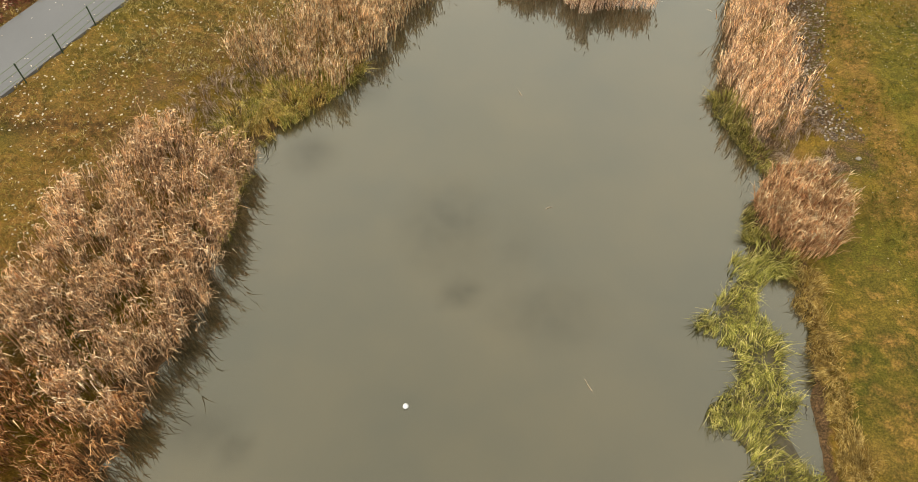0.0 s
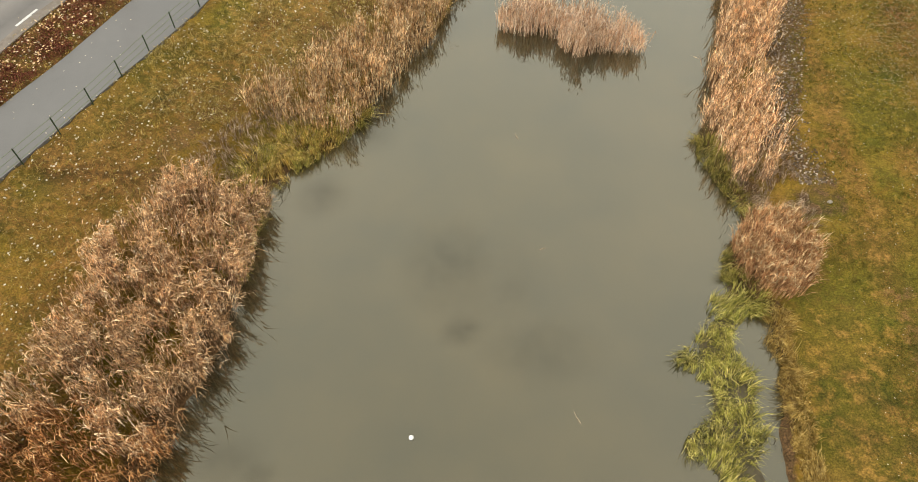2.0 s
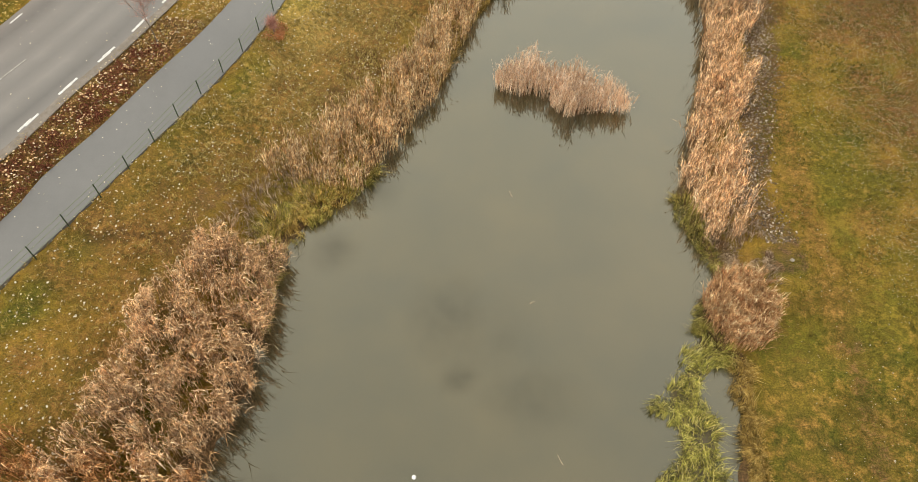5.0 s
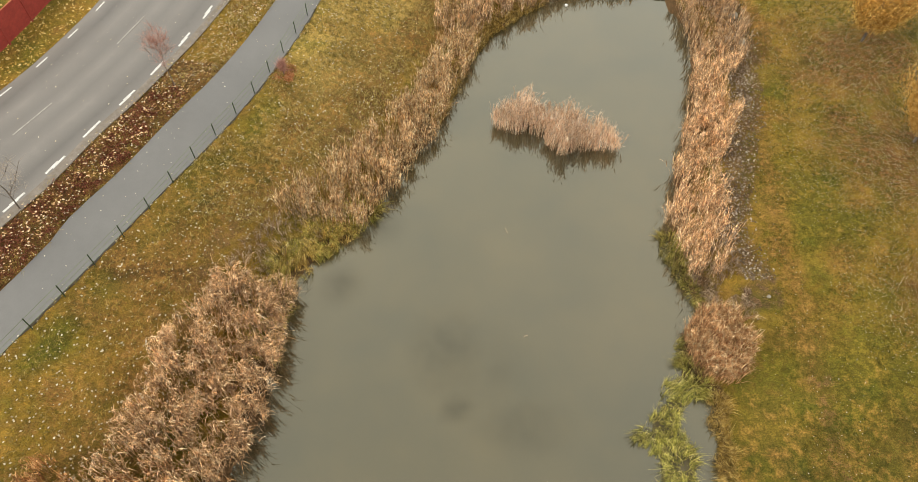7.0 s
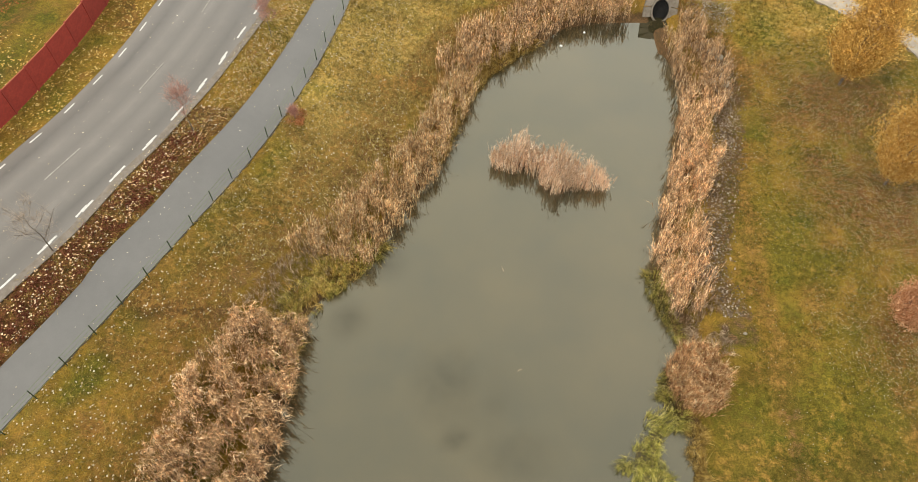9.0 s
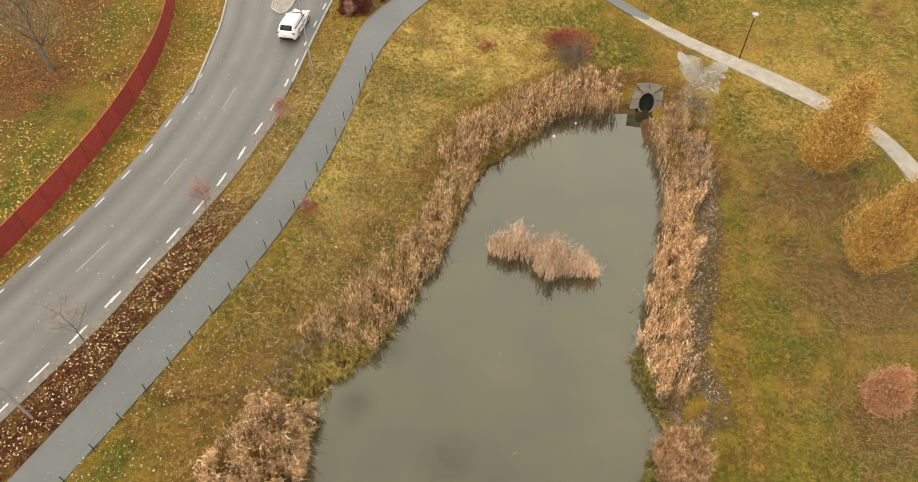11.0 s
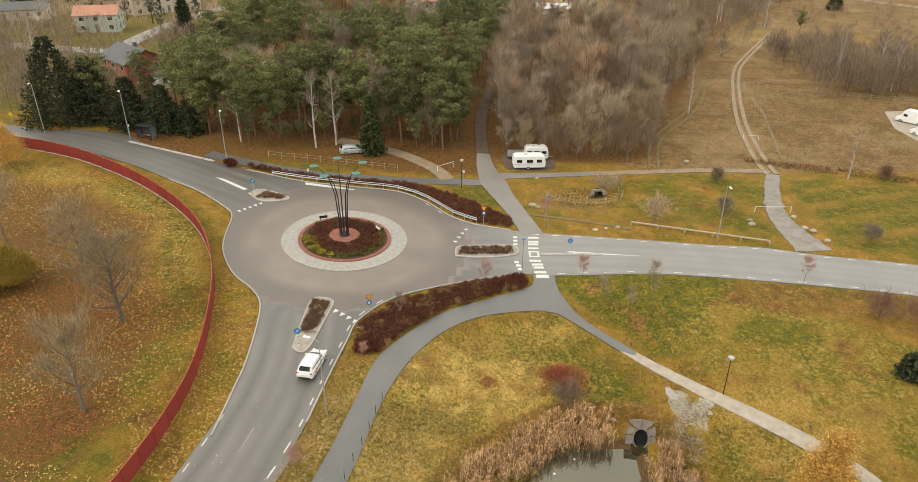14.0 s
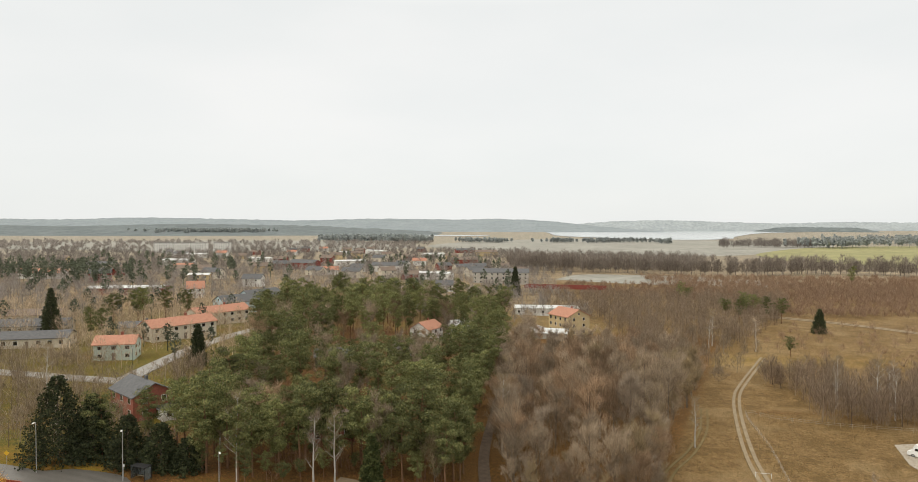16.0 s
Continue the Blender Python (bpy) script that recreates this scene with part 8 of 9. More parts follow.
# the town behind the wood
town_mats = [(W_CREAM, R_BROWN), (W_FALU, R_BROWN), (W_WHITE, R_WHITE), (W_YELLOW, R_BROWN), (W_WHITE, R_GREY), (W_FALU, R_GREY), (W_WHITE, R_ORANGE), (W_CREAM, R_GREY)]
town_names = ["cream house with a brown roof in the town", "red wooden house with a brown roof in the town", "pale hall with a metal roof in the town", "ochre house with a brown roof in the town", "white house with a dark roof in the town", "red house with a grey roof in the town", "white villa with an orange roof in the town", "cream house with a grey roof in the town"]
TOWN = [(-440, 770), (-287, 545), (-300, 690), (-302, 880), (-150, 462), (-164, 660), (-125, 590), (-100, 562), (-72, 570), (-52, 558), (-33, 565), (-160, 935), (-120, 942), (-89, 1160), (-240, 560), (-340, 620), (-390, 700), (-210, 740), (-250, 800), (-190, 610), (-80, 640), (-30, 690), (-60, 760), (-110, 800), (30, 700), (-10, 800), (-150, 1050), (-30, 930), (60, 830), (-260, 470), (-320, 500), (-200, 520)]
TOWN += [(-117, 917), (-83, 889), (-57, 965), (19, 1016), (-108, 640), (-186, 655), (-344, 927), (-135, 582), (-230, 556), (-167, 779)]
spots_rng = random.Random(17)
while len(TOWN) < 62:
    x, y = spots_rng.uniform(-480, 70), spots_rng.uniform(500, 1180)
    if all(math.hypot(x - a, y - b) > 26 for a, b in TOWN) and math.hypot(x - 22, y - 545) > 40 and math.hypot(x - 68, y - 500) > 45 and math.hypot(x + 455, y - 1095) > 75:
        TOWN.append((x, y))
for k, (x, y) in enumerate(TOWN):
    (wm, rm), nm = town_mats[k % 8], town_names[k % 8]
    big = rm is R_WHITE or k % 5 == 0
    house(x, y, radians((k * 37) % 60 - 30), (30 if big else 13) + k % 4, 12 if big else 9, 4.5 + (k % 3), 1.0 if rm is R_WHITE else 2.8, wm, rm, nm, 5 if big else 2, 2 if not big else 1, not big)
for k, (x, y) in enumerate(((-470, 1090), (-440, 1085), (-505, 1100), (-415, 1120))):
    house(x, y, radians(6), 26, 12, 17, 0.2, W_WHITE, R_GREY, "white six-storey apartment block", 7, 6, False, door=False, category="apartment block")
# the red bridge ramp
bz = gz(75, 500)
bm = bmesh.new()
box(bm, (0, 0, 6.0), (56, 7.5, 0.9), 0, 0.1)
bridge = thing("bridge", (64, 476, bz - 1.6), "red-sided road bridge on pillars", "bridge", turn=radians(-14))
part("deck", bm, R_GREY, bridge)
for s in (-1, 1):
    bm = bmesh.new()
    box(bm, (0, s * 3.7, 6.4), (56, 0.25, 2.4), 0, 0.03)
    part("side_wall", bm, W_FALU, bridge, "red painted parapet")
for k in range(5):
    bm = bmesh.new()
    box(bm, (-24 + k * 12, 0, 2.6), (1.2, 5.5, 6.6), 0, 0.1)
    part("pillar", bm, CONCRETE, bridge)

# ---- single trees and bushes ----
def sprays(height, width, n, seed, lean=(0.25, 0.0), size=0.10, per=9):
    """Long upswept wisps with small leaves along them, for a feathery autumn tree."""
    g = np.random.default_rng(seed)
    # a teardrop: widest at a third of its height, drawn out to a point
    u = 0.12 + 0.86 * g.random(n) ** 1.2
    ang = g.uniform(0, 2 * np.pi, n)
    prof = np.where(u < 0.34, 0.35 + 0.65 * (u - 0.12) / 0.22, np.clip((1 - u) / 0.66, 0, 1) ** 1.2) * (0.55 + 0.5 * g.random(n) ** 0.5)
    sway = lean[0] * u * u, lean[1] * u * u
    start = np.stack([np.cos(ang) * prof * width * 0.62 + sway[0] * height * 0.6, np.sin(ang) * prof * width * 0.62 + sway[1] * height * 0.6, u * height * 0.86], 1)
    d = np.stack([np.cos(ang) * 0.35 + lean[0], np.sin(ang) * 0.35 + lean[1], np.full(n, 1.0)], 1) + g.normal(0, 0.24, (n, 3))
    d /= np.linalg.norm(d, axis=1)[:, None]
    length = height * 0.20 * (0.7 + 0.4 * prof) * g.uniform(0.6, 1.25, n)
    pieces = []
    w = np.cross(d, g.normal(0, 1, (n, 3)))
    w *= 0.012 / (np.linalg.norm(w, axis=1)[:, None] + 1e-9)
    pieces.append((np.stack([start - w, start + w, start + d * length[:, None]], 1).reshape(-1, 3), np.arange(n * 3).reshape(-1, 3)))
    for k in range(per):
        t = g.uniform(0.15, 1.05, n)
        c = start + d * (length * t)[:, None] + g.normal(0, 0.20, (n, 3))
        a = d * 0.45 + g.normal(0, 0.75, (n, 3))
        a *= (size * g.uniform(0.7, 1.8, n) / np.linalg.norm(a, axis=1))[:, None]
        b = np.cross(a, g.normal(0, 1, (n, 3)))
        b *= (size * 0.42 / (np.linalg.norm(b, axis=1) + 1e-9))[:, None]
        pieces.append((np.stack([c - b, c + b, c + a * 1.6], 1).reshape(-1, 3), np.arange(n * 3).reshape(-1, 3)))
    return joined(pieces)


def feather_tree(x, y, height, width, mat, seed, label, lean=(0.25, 0.1), n=1500):
    ob = thing("autumn_tree", (x, y, gz(x, y) - 0.05), label, "tree")
    bm, _ = limbs(height * 0.8, width * 0.8, 16, 8, 0.12, 1.2, seed, trunk_r=0.11)
    for v in bm.verts:
        v.co.x, v.co.y = v.co.x + lean[0] * 0.45 * max(0, v.co.z), v.co.y + lean[1] * 0.45 * max(0, v.co.z)
    part("trunk", bm, BARK, ob)
    part("crown", crown_mesh("crown", sprays(height, width, n, seed, lean, 0.085), mat), None, ob)


feather_tree(28.9, 41.5, 10.2, 3.0, LARCH, 21, "golden-leaved feathery autumn tree bent by the wind", (0.10, 0.04), 2500)
feather_tree(29.0, 31.6, 9.6, 2.9, leafy("amber_foliage", [(0.0, (0.46, 0.24, 0.055)), (0.5, (0.78, 0.46, 0.11)), (1.0, (0.92, 0.68, 0.26))], through_=0.35), 22, "amber-leaved feathery autumn tree", (0.12, 0.05), 2500)
feather_tree(26.4, 21.0, 4.4, 1.7, leafy("salmon_foliage", [(0.0, (0.42, 0.19, 0.09)), (0.5, (0.66, 0.36, 0.19)), (1.0, (0.82, 0.55, 0.34))], through_=0.45), 23, "small salmon-orange autumn tree", (0.08, 0.04), 1500)
feather_tree(-53.8, 69.5, 5.5, 4.2, leafy("mustard_foliage", [(0.0, (0.17, 0.115, 0.02)), (0.5, (0.35, 0.245, 0.04)), (1.0, (0.52, 0.39, 0.09))]), 24, "mustard-yellow shrubby tree in the meadow", (0, 0), 3600)
feather_tree(-57.5, 66.5, 5.0, 3.6, leafy("dull_yellow_foliage", [(0.0, (0.16, 0.11, 0.02)), (0.5, (0.32, 0.225, 0.035)), (1.0, (0.48, 0.36, 0.08))]), 25, "dull yellow shrubby tree in the meadow", (0, 0), 2800)
feather_tree(-71.5, 99.5, 7.0, 3.8, LARCH, 26, "pale golden tree in front of the fence", (0, 0), 1500)


def single(x, y, h, s, mat, seed, label, name="bare_tree", bark=BARK, **kw):
    plant(bare_tree(label, h, s, mat, bark, seed, name=name, **kw), x, y)


single(-35.7, 49.7, 9.4, 3.6, TWIG_GREY, 31, "bare grey tree with upright lichened twigs", n_main=26, n_twig=2600, start=0.12, lift=1.25, twig_w=0.017, twig_len=1.3, trunk_r=0.24, wild=0.40)
single(-38.4, 63.7, 10.6, 4.8, TWIG_GREY, 32, "wide bare grey tree on the leaf-strewn slope", n_main=30, n_twig=3200, start=0.14, lift=0.95, twig_w=0.017, twig_len=1.4, trunk_r=0.27, wild=0.42)
single(-46.5, 72.0, 9.0, 4.4, TWIG_GREY, 33, "pale bare tree with thin drooping twigs", n_main=26, n_twig=2600, start=0.15, lift=0.8, twig_w=0.017, twig_len=1.4, trunk_r=0.24, wild=0.45)
single(-59.5, 78.0, 9.5, 4.0, TWIG_GREY, 34, "leafless tree in the shrubbery", n_main=16, n_twig=1800, lift=0.9, twig_w=0.03)
single(-6.9, 120.3, 8.0, 3.3, TWIG_GREY, 35, "pale bare fan-shaped tree by the drive", n_main=18, n_twig=1500, start=0.15, lift=1.5, twig_w=0.03, twig_len=1.6)
single(-23.5, 23.2, 3.6, 1.6, TWIG_PALE, 36, "small leafless roadside tree", n_main=14, n_twig=700, start=0.3, lift=1.0, twig_w=0.005, twig_len=0.8, trunk_r=0.05)
PINK = leafy("pinkish_twigs", [(0.0, (0.36, 0.165, 0.13)), (0.5, (0.51, 0.28, 0.225)), (1.0, (0.66, 0.43, 0.35))])
for k, (x, y, h) in enumerate(((-17.8, 33.2, 4.0), (-14.4, 43.5, 3.0), (2.1, 73.9, 3.8), (14.6, 76.4, 3.4), (-11.0, 60.0, 1.6), (42.4, 75.8, 3.6), (-11.6, 35.8, 0.8), (11.2, 93, 3.0))):
    single(x, y, h, 0.95 * h / 3, PINK, 40 + k, "slender young tree with pinkish bare twigs", "young_tree", n_main=16, n_twig=900, start=0.35, lift=0.9, twig_w=0.008, twig_len=0.6, trunk_r=0.035, category="young tree")
for k, (x, y, h) in enumerate(((22.6, 72.4, 5.4), (16.5, 72.2, 3.6), (19.5, 70.4, 3.0), (-7.8, 67.8, 2.8), (23.4, 75.6, 3.2), (24.0, 103, 3.0), (66, 82, 3.4))):
    single(x, y, h, 0.24 * h, TWIG, 50 + k, "slender leafless young tree on the grass", "young_tree", n_main=14, n_twig=420, start=0.25, lift=1.4, twig_w=0.011, twig_len=0.7, trunk_r=0.045, category="young tree")
# birches
birch = bare_tree("tall bare birch with a white stem", 14.5, 2.4, TWIG_GREY, BIRCH_BARK, 61, 18, 1300, name="birch", group="birches", start=0.3, lift=0.9, twig_w=0.010, twig_len=1.3, trunk_r=0.21)
birch_b = bare_tree("tall bare birch with a white stem", 12.5, 2.0, TWIG, BIRCH_BARK, 62, 16, 1100, name="birch", group="birches", start=0.35, lift=1.0, twig_w=0.010, twig_len=1.2, trunk_r=0.18)
fill([birch, birch_b], [(-40.3, 115.4, 1.12, 1), (-27.2, 115.6, 1.1, 1), (-24.0, 117.5, 0.95, 1), (64.3, 109.9, 0.62, 1.1), (6.0, 140, 1.15, 1), (97, 184, 0.9, 1), (102, 174, 1.05, 1), (106, 173, 1.0, 1), (99, 187, 1.0, 1), (112, 272, 1.1, 1), (99, 284, 1.1, 1), (96, 279, 1.0, 1), (-48, 128, 1.0, 1), (110, 182, 0.95, 1), (48, 148, 0.8, 1), (-82, 132, 0.9, 1), (-95, 150, 1.0, 1), (116, 190, 1, 1)])
# spruces
for x, y, h, w, sd in ((-73.8, 119.5, 15.5, 6.6, 71), (-68.6, 121.6, 12.0, 5.0, 72), (-61.0, 119.0, 9.5, 4.4, 74), (-55.0, 118.8, 8.6, 4.2, 73), (-50.2, 118.6, 6.4, 3.2, 75), (-79.0, 194, 12.5, 2.6, 76), (-148, 236, 17, 3.6, 77), (28, 455, 20, 4.2, 78), (162, 322, 12, 3.5, 79), (46.5, 58.5, 3.2, 1.8, 80)):
    plant(spruce_tree("dark green conifer with dense drooping boughs", h, w, sd), x, y)
YOUNG_PINE = leafy("bright_needles", [(0.0, (0.030, 0.042, 0.014)), (0.5, (0.075, 0.092, 0.030)), (1.0, (0.14, 0.15, 0.055))])
for x, y, h, sd in ((-17.2, 115.4, 11.0, 81),):
    plant(spruce_tree("mid-green young conifer at the wood's edge", h, 2.2, sd, YOUNG_PINE), x, y)
for k, (x, y, s) in enumerate(((-61, 127, 0.85), (-57, 130, 0.9), (138, 356, 1.0), (143, 362, 0.9), (150, 368, 1.0), (154, 360, 0.95), (158, 352, 0.9), (121, 262, 0.62), (129, 428, 0.9), (134, 430, 0.8), (307, 559, 1.2), (-128, 262, 1.0), (-133, 268, 1.05), (-124, 272, 0.95), (-140, 262, 0.9), (-126, 222, 0.85), (-120, 218, 0.8), (-120, 284, 1.0), (146, 372, 0.9), (134, 364, 0.85))):
    again(pines[k % 5], x, y, s)
for k, (x, y, s) in enumerate(((-67, 121.5, 0.85), (-52, 121.5, 0.95), (-47.5, 118.5, 0.9), (-44, 121, 1.05), (-38.5, 118, 0.9), (-34.5, 120.5, 1.0), (-30.5, 122.5, 1.05), (-24.5, 121.8, 0.9), (-20.5, 124.5, 1.0), (-12.5, 120.8, 0.95), (-8.8, 123.4, 1.05), (-4.8, 118.8, 0.9), (-42, 125, 1.1), (-50, 127, 1.1), (-27, 127, 1.1), (-15, 127, 1.1), (-3.5, 124, 1.0))):
    again(pines[k % 5], x, y, s)
# bushes
def bush(x, y, r, tall, mat, label, per=120, size=0.12, n=16, category="bush"):
    g = np.random.default_rng(int(abs(x * 7 + y * 13)))
    ob = thing("bush", (x, y, gz(x, y)), label, category)
    bm = bmesh.new()
    cs = []
    for k in range(n):
        a, q = g.uniform(0, 2 * np.pi), r * g.random() ** 0.5
        e = Vector((q * math.cos(a), q * math.sin(a), tall * g.uniform(0.35, 0.85) * (1 - 0.4 * q / r)))
        tube(bm, [(e.x * 0.2, e.y * 0.2, -0.05), e * 0.6, e], [0.03, 0.02, 0.008], 4, False)
        cs.append(e)
    part("stems", bm, BARK, ob)
    part("foliage", crown_mesh("foliage", flakes(np.array(cs), size, r * 0.42, per, 0.8, 0.8), mat), None, ob)


bush(10.4, 58.6, 2.3, 2.7, leafy("red_autumn_leaves", [(0.0, (0.20, 0.045, 0.028)), (0.5, (0.42, 0.105, 0.062)), (1.0, (0.60, 0.25, 0.15))]), "rounded red autumn bush", 260, 0.10, 22)
single(10.3, 55.8, 2.2, 1.9, TWIG, 65, "bare grey-brown thicket behind the reeds", "bush", n_main=24, n_twig=1600, start=0.04, lift=1.0, twig_w=0.012, twig_len=0.9, trunk_r=0.05, category="bush")
bush(2.3, 58.2, 0.8, 0.9, ORANGE, "small rusty withered shrub", 80, 0.10, 10)
bush(-11.6, 35.7, 0.8, 0.5, ORANGE, "low orange-red shrub beside the fence", 90, 0.08, 10)
for x, y, r, tl, mt, lb in ((48, 68.5, 2.6, 2.0, TWIG_RED, "reddish thicket of bare shrubs"), (51.5, 66.5, 2.8, 2.2, TWIG_RED, "reddish thicket of bare shrubs"), (55.5, 64.5, 2.6, 2.0, TWIG_RED, "reddish thicket of bare shrubs"), (27.6, 92.8, 2.6, 2.6, TWIG, "bare spreading thorn bush on the lawn"), (38.4, 94.8, 1.6, 2.2, TWIG, "bare upright bush by the lamp"), (56.3, 86.8, 1.3, 1.6, TWIG, "small dark bare bush on the lawn"), (21.9, 103.6, 2.6, 1.6, TWIG, "dark tangle of twigs in the hollow"), (41.5, 108, 1.2, 1.8, TWIG, "bare bush beside the track"), (-58, 73, 2.2, 2.0, RUSSET, "dark purple-brown bush among yellow ones"), (70, 109, 1.4, 1.8, TWIG_RED, "thin reddish bush in the field"), (76, 212, 3.4, 3.2, TWIG, "dark thicket of bare twigs"), (72, 222, 3.4, 3.0, TWIG, "dark thicket of bare twigs"), (-39.2, 104.8, 1.1, 1.3, RUSSET, "dark bush at the lamp's foot"), (80, 90, 1.6, 2.0, TWIG, "bare bush on the verge")):
    if mt is RUSSET:
        bush(x, y, r, tl, mt, lb, 130, 0.14, 18)
    else:
        single(x, y, tl * 1.15, r * 0.95, mt, int(x * 3 + y), lb, "bush", n_main=22, n_twig=1500, start=0.04, lift=0.75, twig_w=0.016, twig_len=0.9, trunk_r=0.06, category="bush")
# brown low shrubs in the verge between road and path
def verge(x, y):
    return (~inside(ROAD, x, y)) & (~inside(BIKE, x, y)) & (away(ROAD, x, y) + away(BIKE, x, y) < 5.0) & (away(ROAD, x, y) > 0.55) & (away(BIKE, x, y) > 0.25)


planted("verge_shrubs", lambda x, y: verge(x, y) & (y < 33.5 - 0.5 * np.abs(x + 18.5)) & (x < -17) & (x > -33), (-33, -16, 5, 34), 7.5, leafy("brown_shrub", [(0.0, (0.075, 0.020, 0.012)), (0.5, (0.19, 0.058, 0.030)), (1.0, (0.36, 0.15, 0.085))]), "low reddish-brown leafless shrubs in the verge", 0.18, 0.34, 60, 0.07, 0.0, "shrubs")

# ---- distance: scrub, tree lines, fields, lake, ridge ----
def far_bare(places, tall, mat, label, per=90, twig=1.6, width=0.09, spread_=0.28, name="far_trees"):
    """Many leafless trees far off: stems and fans of twigs, joined."""
    p = np.asarray(places, float)
    n = len(p)
    z = land(p[:, 0], p[:, 1])
    h = tall * rng.uniform(0.65, 1.2, n)
    base = np.stack([p[:, 0], p[:, 1], z], 1)
    pieces = [blades(base, rng.normal(0, 0.05, (n, 2)), h, 0.28 * tall / 10, 0.1)]
    m = n * per
    i = np.repeat(np.arange(n), per)
    u = rng.uniform(0.18, 0.9, m)
    r = h[i] * spread_ * np.sin(np.pi * np.clip(u * 0.9 + 0.12, 0, 1)) * rng.random(m) ** 0.6
    a = rng.uniform(0, 2 * np.pi, m)
    c = base[i] + np.stack([np.cos(a) * r, np.sin(a) * r, h[i] * u], 1)
    lean = np.stack([np.cos(a), np.sin(a)], 1) * rng.uniform(0.1, 0.9, m)[:, None]
    ln = twig * rng.uniform(0.6, 1.3, m)
    d = np.stack([lean[:, 0], lean[:, 1], np.full(m, 0.9)], 1) * ln[:, None]
    w = rng.normal(0, 1, (m, 3)) * [1, 1, 0.2]
    w *= (width / (np.linalg.norm(w, axis=1) + 1e-9))[:, None]
    pieces.append((np.stack([c - w, c + w, c + d], 1).reshape(-1, 3), np.arange(m * 3).reshape(-1, 3)))
    return stuff(name, joined(pieces), mat, label, "trees")


def far_green(places, tall, mat, label, per=70, size=0.9, cone=False, name="far_conifers"):
    p = np.asarray(places, float)
    n = len(p)
    z = land(p[:, 0], p[:, 1])
    h = tall * rng.uniform(0.7, 1.15, n)
    i = np.repeat(np.arange(n), per)
    m = n * per
    u = rng.uniform(0.12 if cone else 0.4, 1.0, m)
    prof = (1 - u) * 0.22 + 0.02 if cone else 0.20 * np.sin(np.pi * np.clip((u - 0.36) / 0.68, 0, 1))
    r = h[i] * prof * rng.random(m) ** 0.45
    a = rng.uniform(0, 2 * np.pi, m)
    c = np.stack([p[i, 0] + np.cos(a) * r, p[i, 1] + np.sin(a) * r, z[i] + h[i] * u], 1)
    vf = flakes(c, size, 0.2, 1, 1.0, 0.2)
    stem = blades(np.stack([p[:, 0], p[:, 1], z], 1), np.zeros((n, 2)), h * 0.8, 0.4, 0.0)
    return stuff(name, joined([vf, stem]), mat, label, "trees")


def strewn(box_, n, seed, keep=None):
    g = np.random.default_rng(seed)
    x, y = g.uniform(box_[0], box_[1], n), g.uniform(box_[2], box_[3], n)
    ok = np.ones(n, bool) if keep is None else keep(x, y)
    return np.stack([x[ok], y[ok]], 1)


def grove(x0, x1, y0, y1, n, seed):
    """A wood of uneven outline: several overlapping clusters."""
    g = np.random.default_rng(seed)
    c = np.stack([g.uniform(x0, x1, 7), g.uniform(y0, y1, 7)], 1)[g.integers(0, 7, n)]
    return c + g.normal(0, 1, (n, 2)) * [(x1 - x0) * 0.10, (y1 - y0) * 0.25]


def open_ground(x, y):
    ok = np.ones(len(x), bool)
    for way in (LANE, SIDE_STREET, HOUSE_STREET, ROAD):
        ok &= ~inside(way, x, y) & (away(way, x, y) > 2)
    for ob in scene.objects:
        if ob.name.startswith("house") and ob.parent is None:
            ok &= np.hypot(x - ob.location.x, y - ob.location.y) > 11
    return ok


# FAR_TWIG: bare twigs greyed and paled, with some haze painted in
FAR_TWIG = leafy("far_bare_wood_haze", [(0.0, (0.185, 0.160, 0.145)), (0.5, (0.30, 0.268, 0.245)), (1.0, (0.43, 0.395, 0.365))])
THICKET = leafy("thicket_twigs", [(0.0, (0.155, 0.116, 0.082)), (0.5, (0.29, 0.225, 0.165)), (1.0, (0.45, 0.365, 0.275))], mottle=0.25)
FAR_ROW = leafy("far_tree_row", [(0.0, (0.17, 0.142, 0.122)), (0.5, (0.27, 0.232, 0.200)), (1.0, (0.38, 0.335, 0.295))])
FAR_RED = leafy("far_reddish_scrub", [(0.0, (0.17, 0.105, 0.07)), (0.5, (0.28, 0.185, 0.125)), (1.0, (0.40, 0.30, 0.205))])
FAR_NEEDLE = leafy("far_conifer", [(0.0, (0.055, 0.065, 0.045)), (0.5, (0.095, 0.11, 0.075)), (1.0, (0.145, 0.16, 0.115))])
# conifers far off: haze is painted into their pale blue-grey
HAZE_WOOD = leafy("wood_haze_tint", [(0.0, (0.28, 0.31, 0.315)), (0.5, (0.38, 0.41, 0.41)), (1.0, (0.47, 0.495, 0.49))])

# gardens and scrub west of the pines
far_bare(strewn((-150, -56, 122, 192), 520, 1, lambda x, y: open_ground(x, y) & (y > 122 + (x + 56) * -0.05)), 6.0, TWIG, "leafless garden trees and scrub on the slope", 150, 1.3, 0.035)
far_bare(strewn((-200, -58, 185, 340), 640, 2, open_ground), 8.0, TWIG, "leafless garden trees between the houses", 140, 1.4, 0.045)
far_green(strewn((-190, -62, 185, 330), 46, 3, open_ground), 10, FAR_NEEDLE, "scattered garden conifers", 160, 0.6)
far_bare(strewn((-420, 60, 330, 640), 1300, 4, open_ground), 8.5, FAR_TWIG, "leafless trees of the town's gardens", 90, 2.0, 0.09)
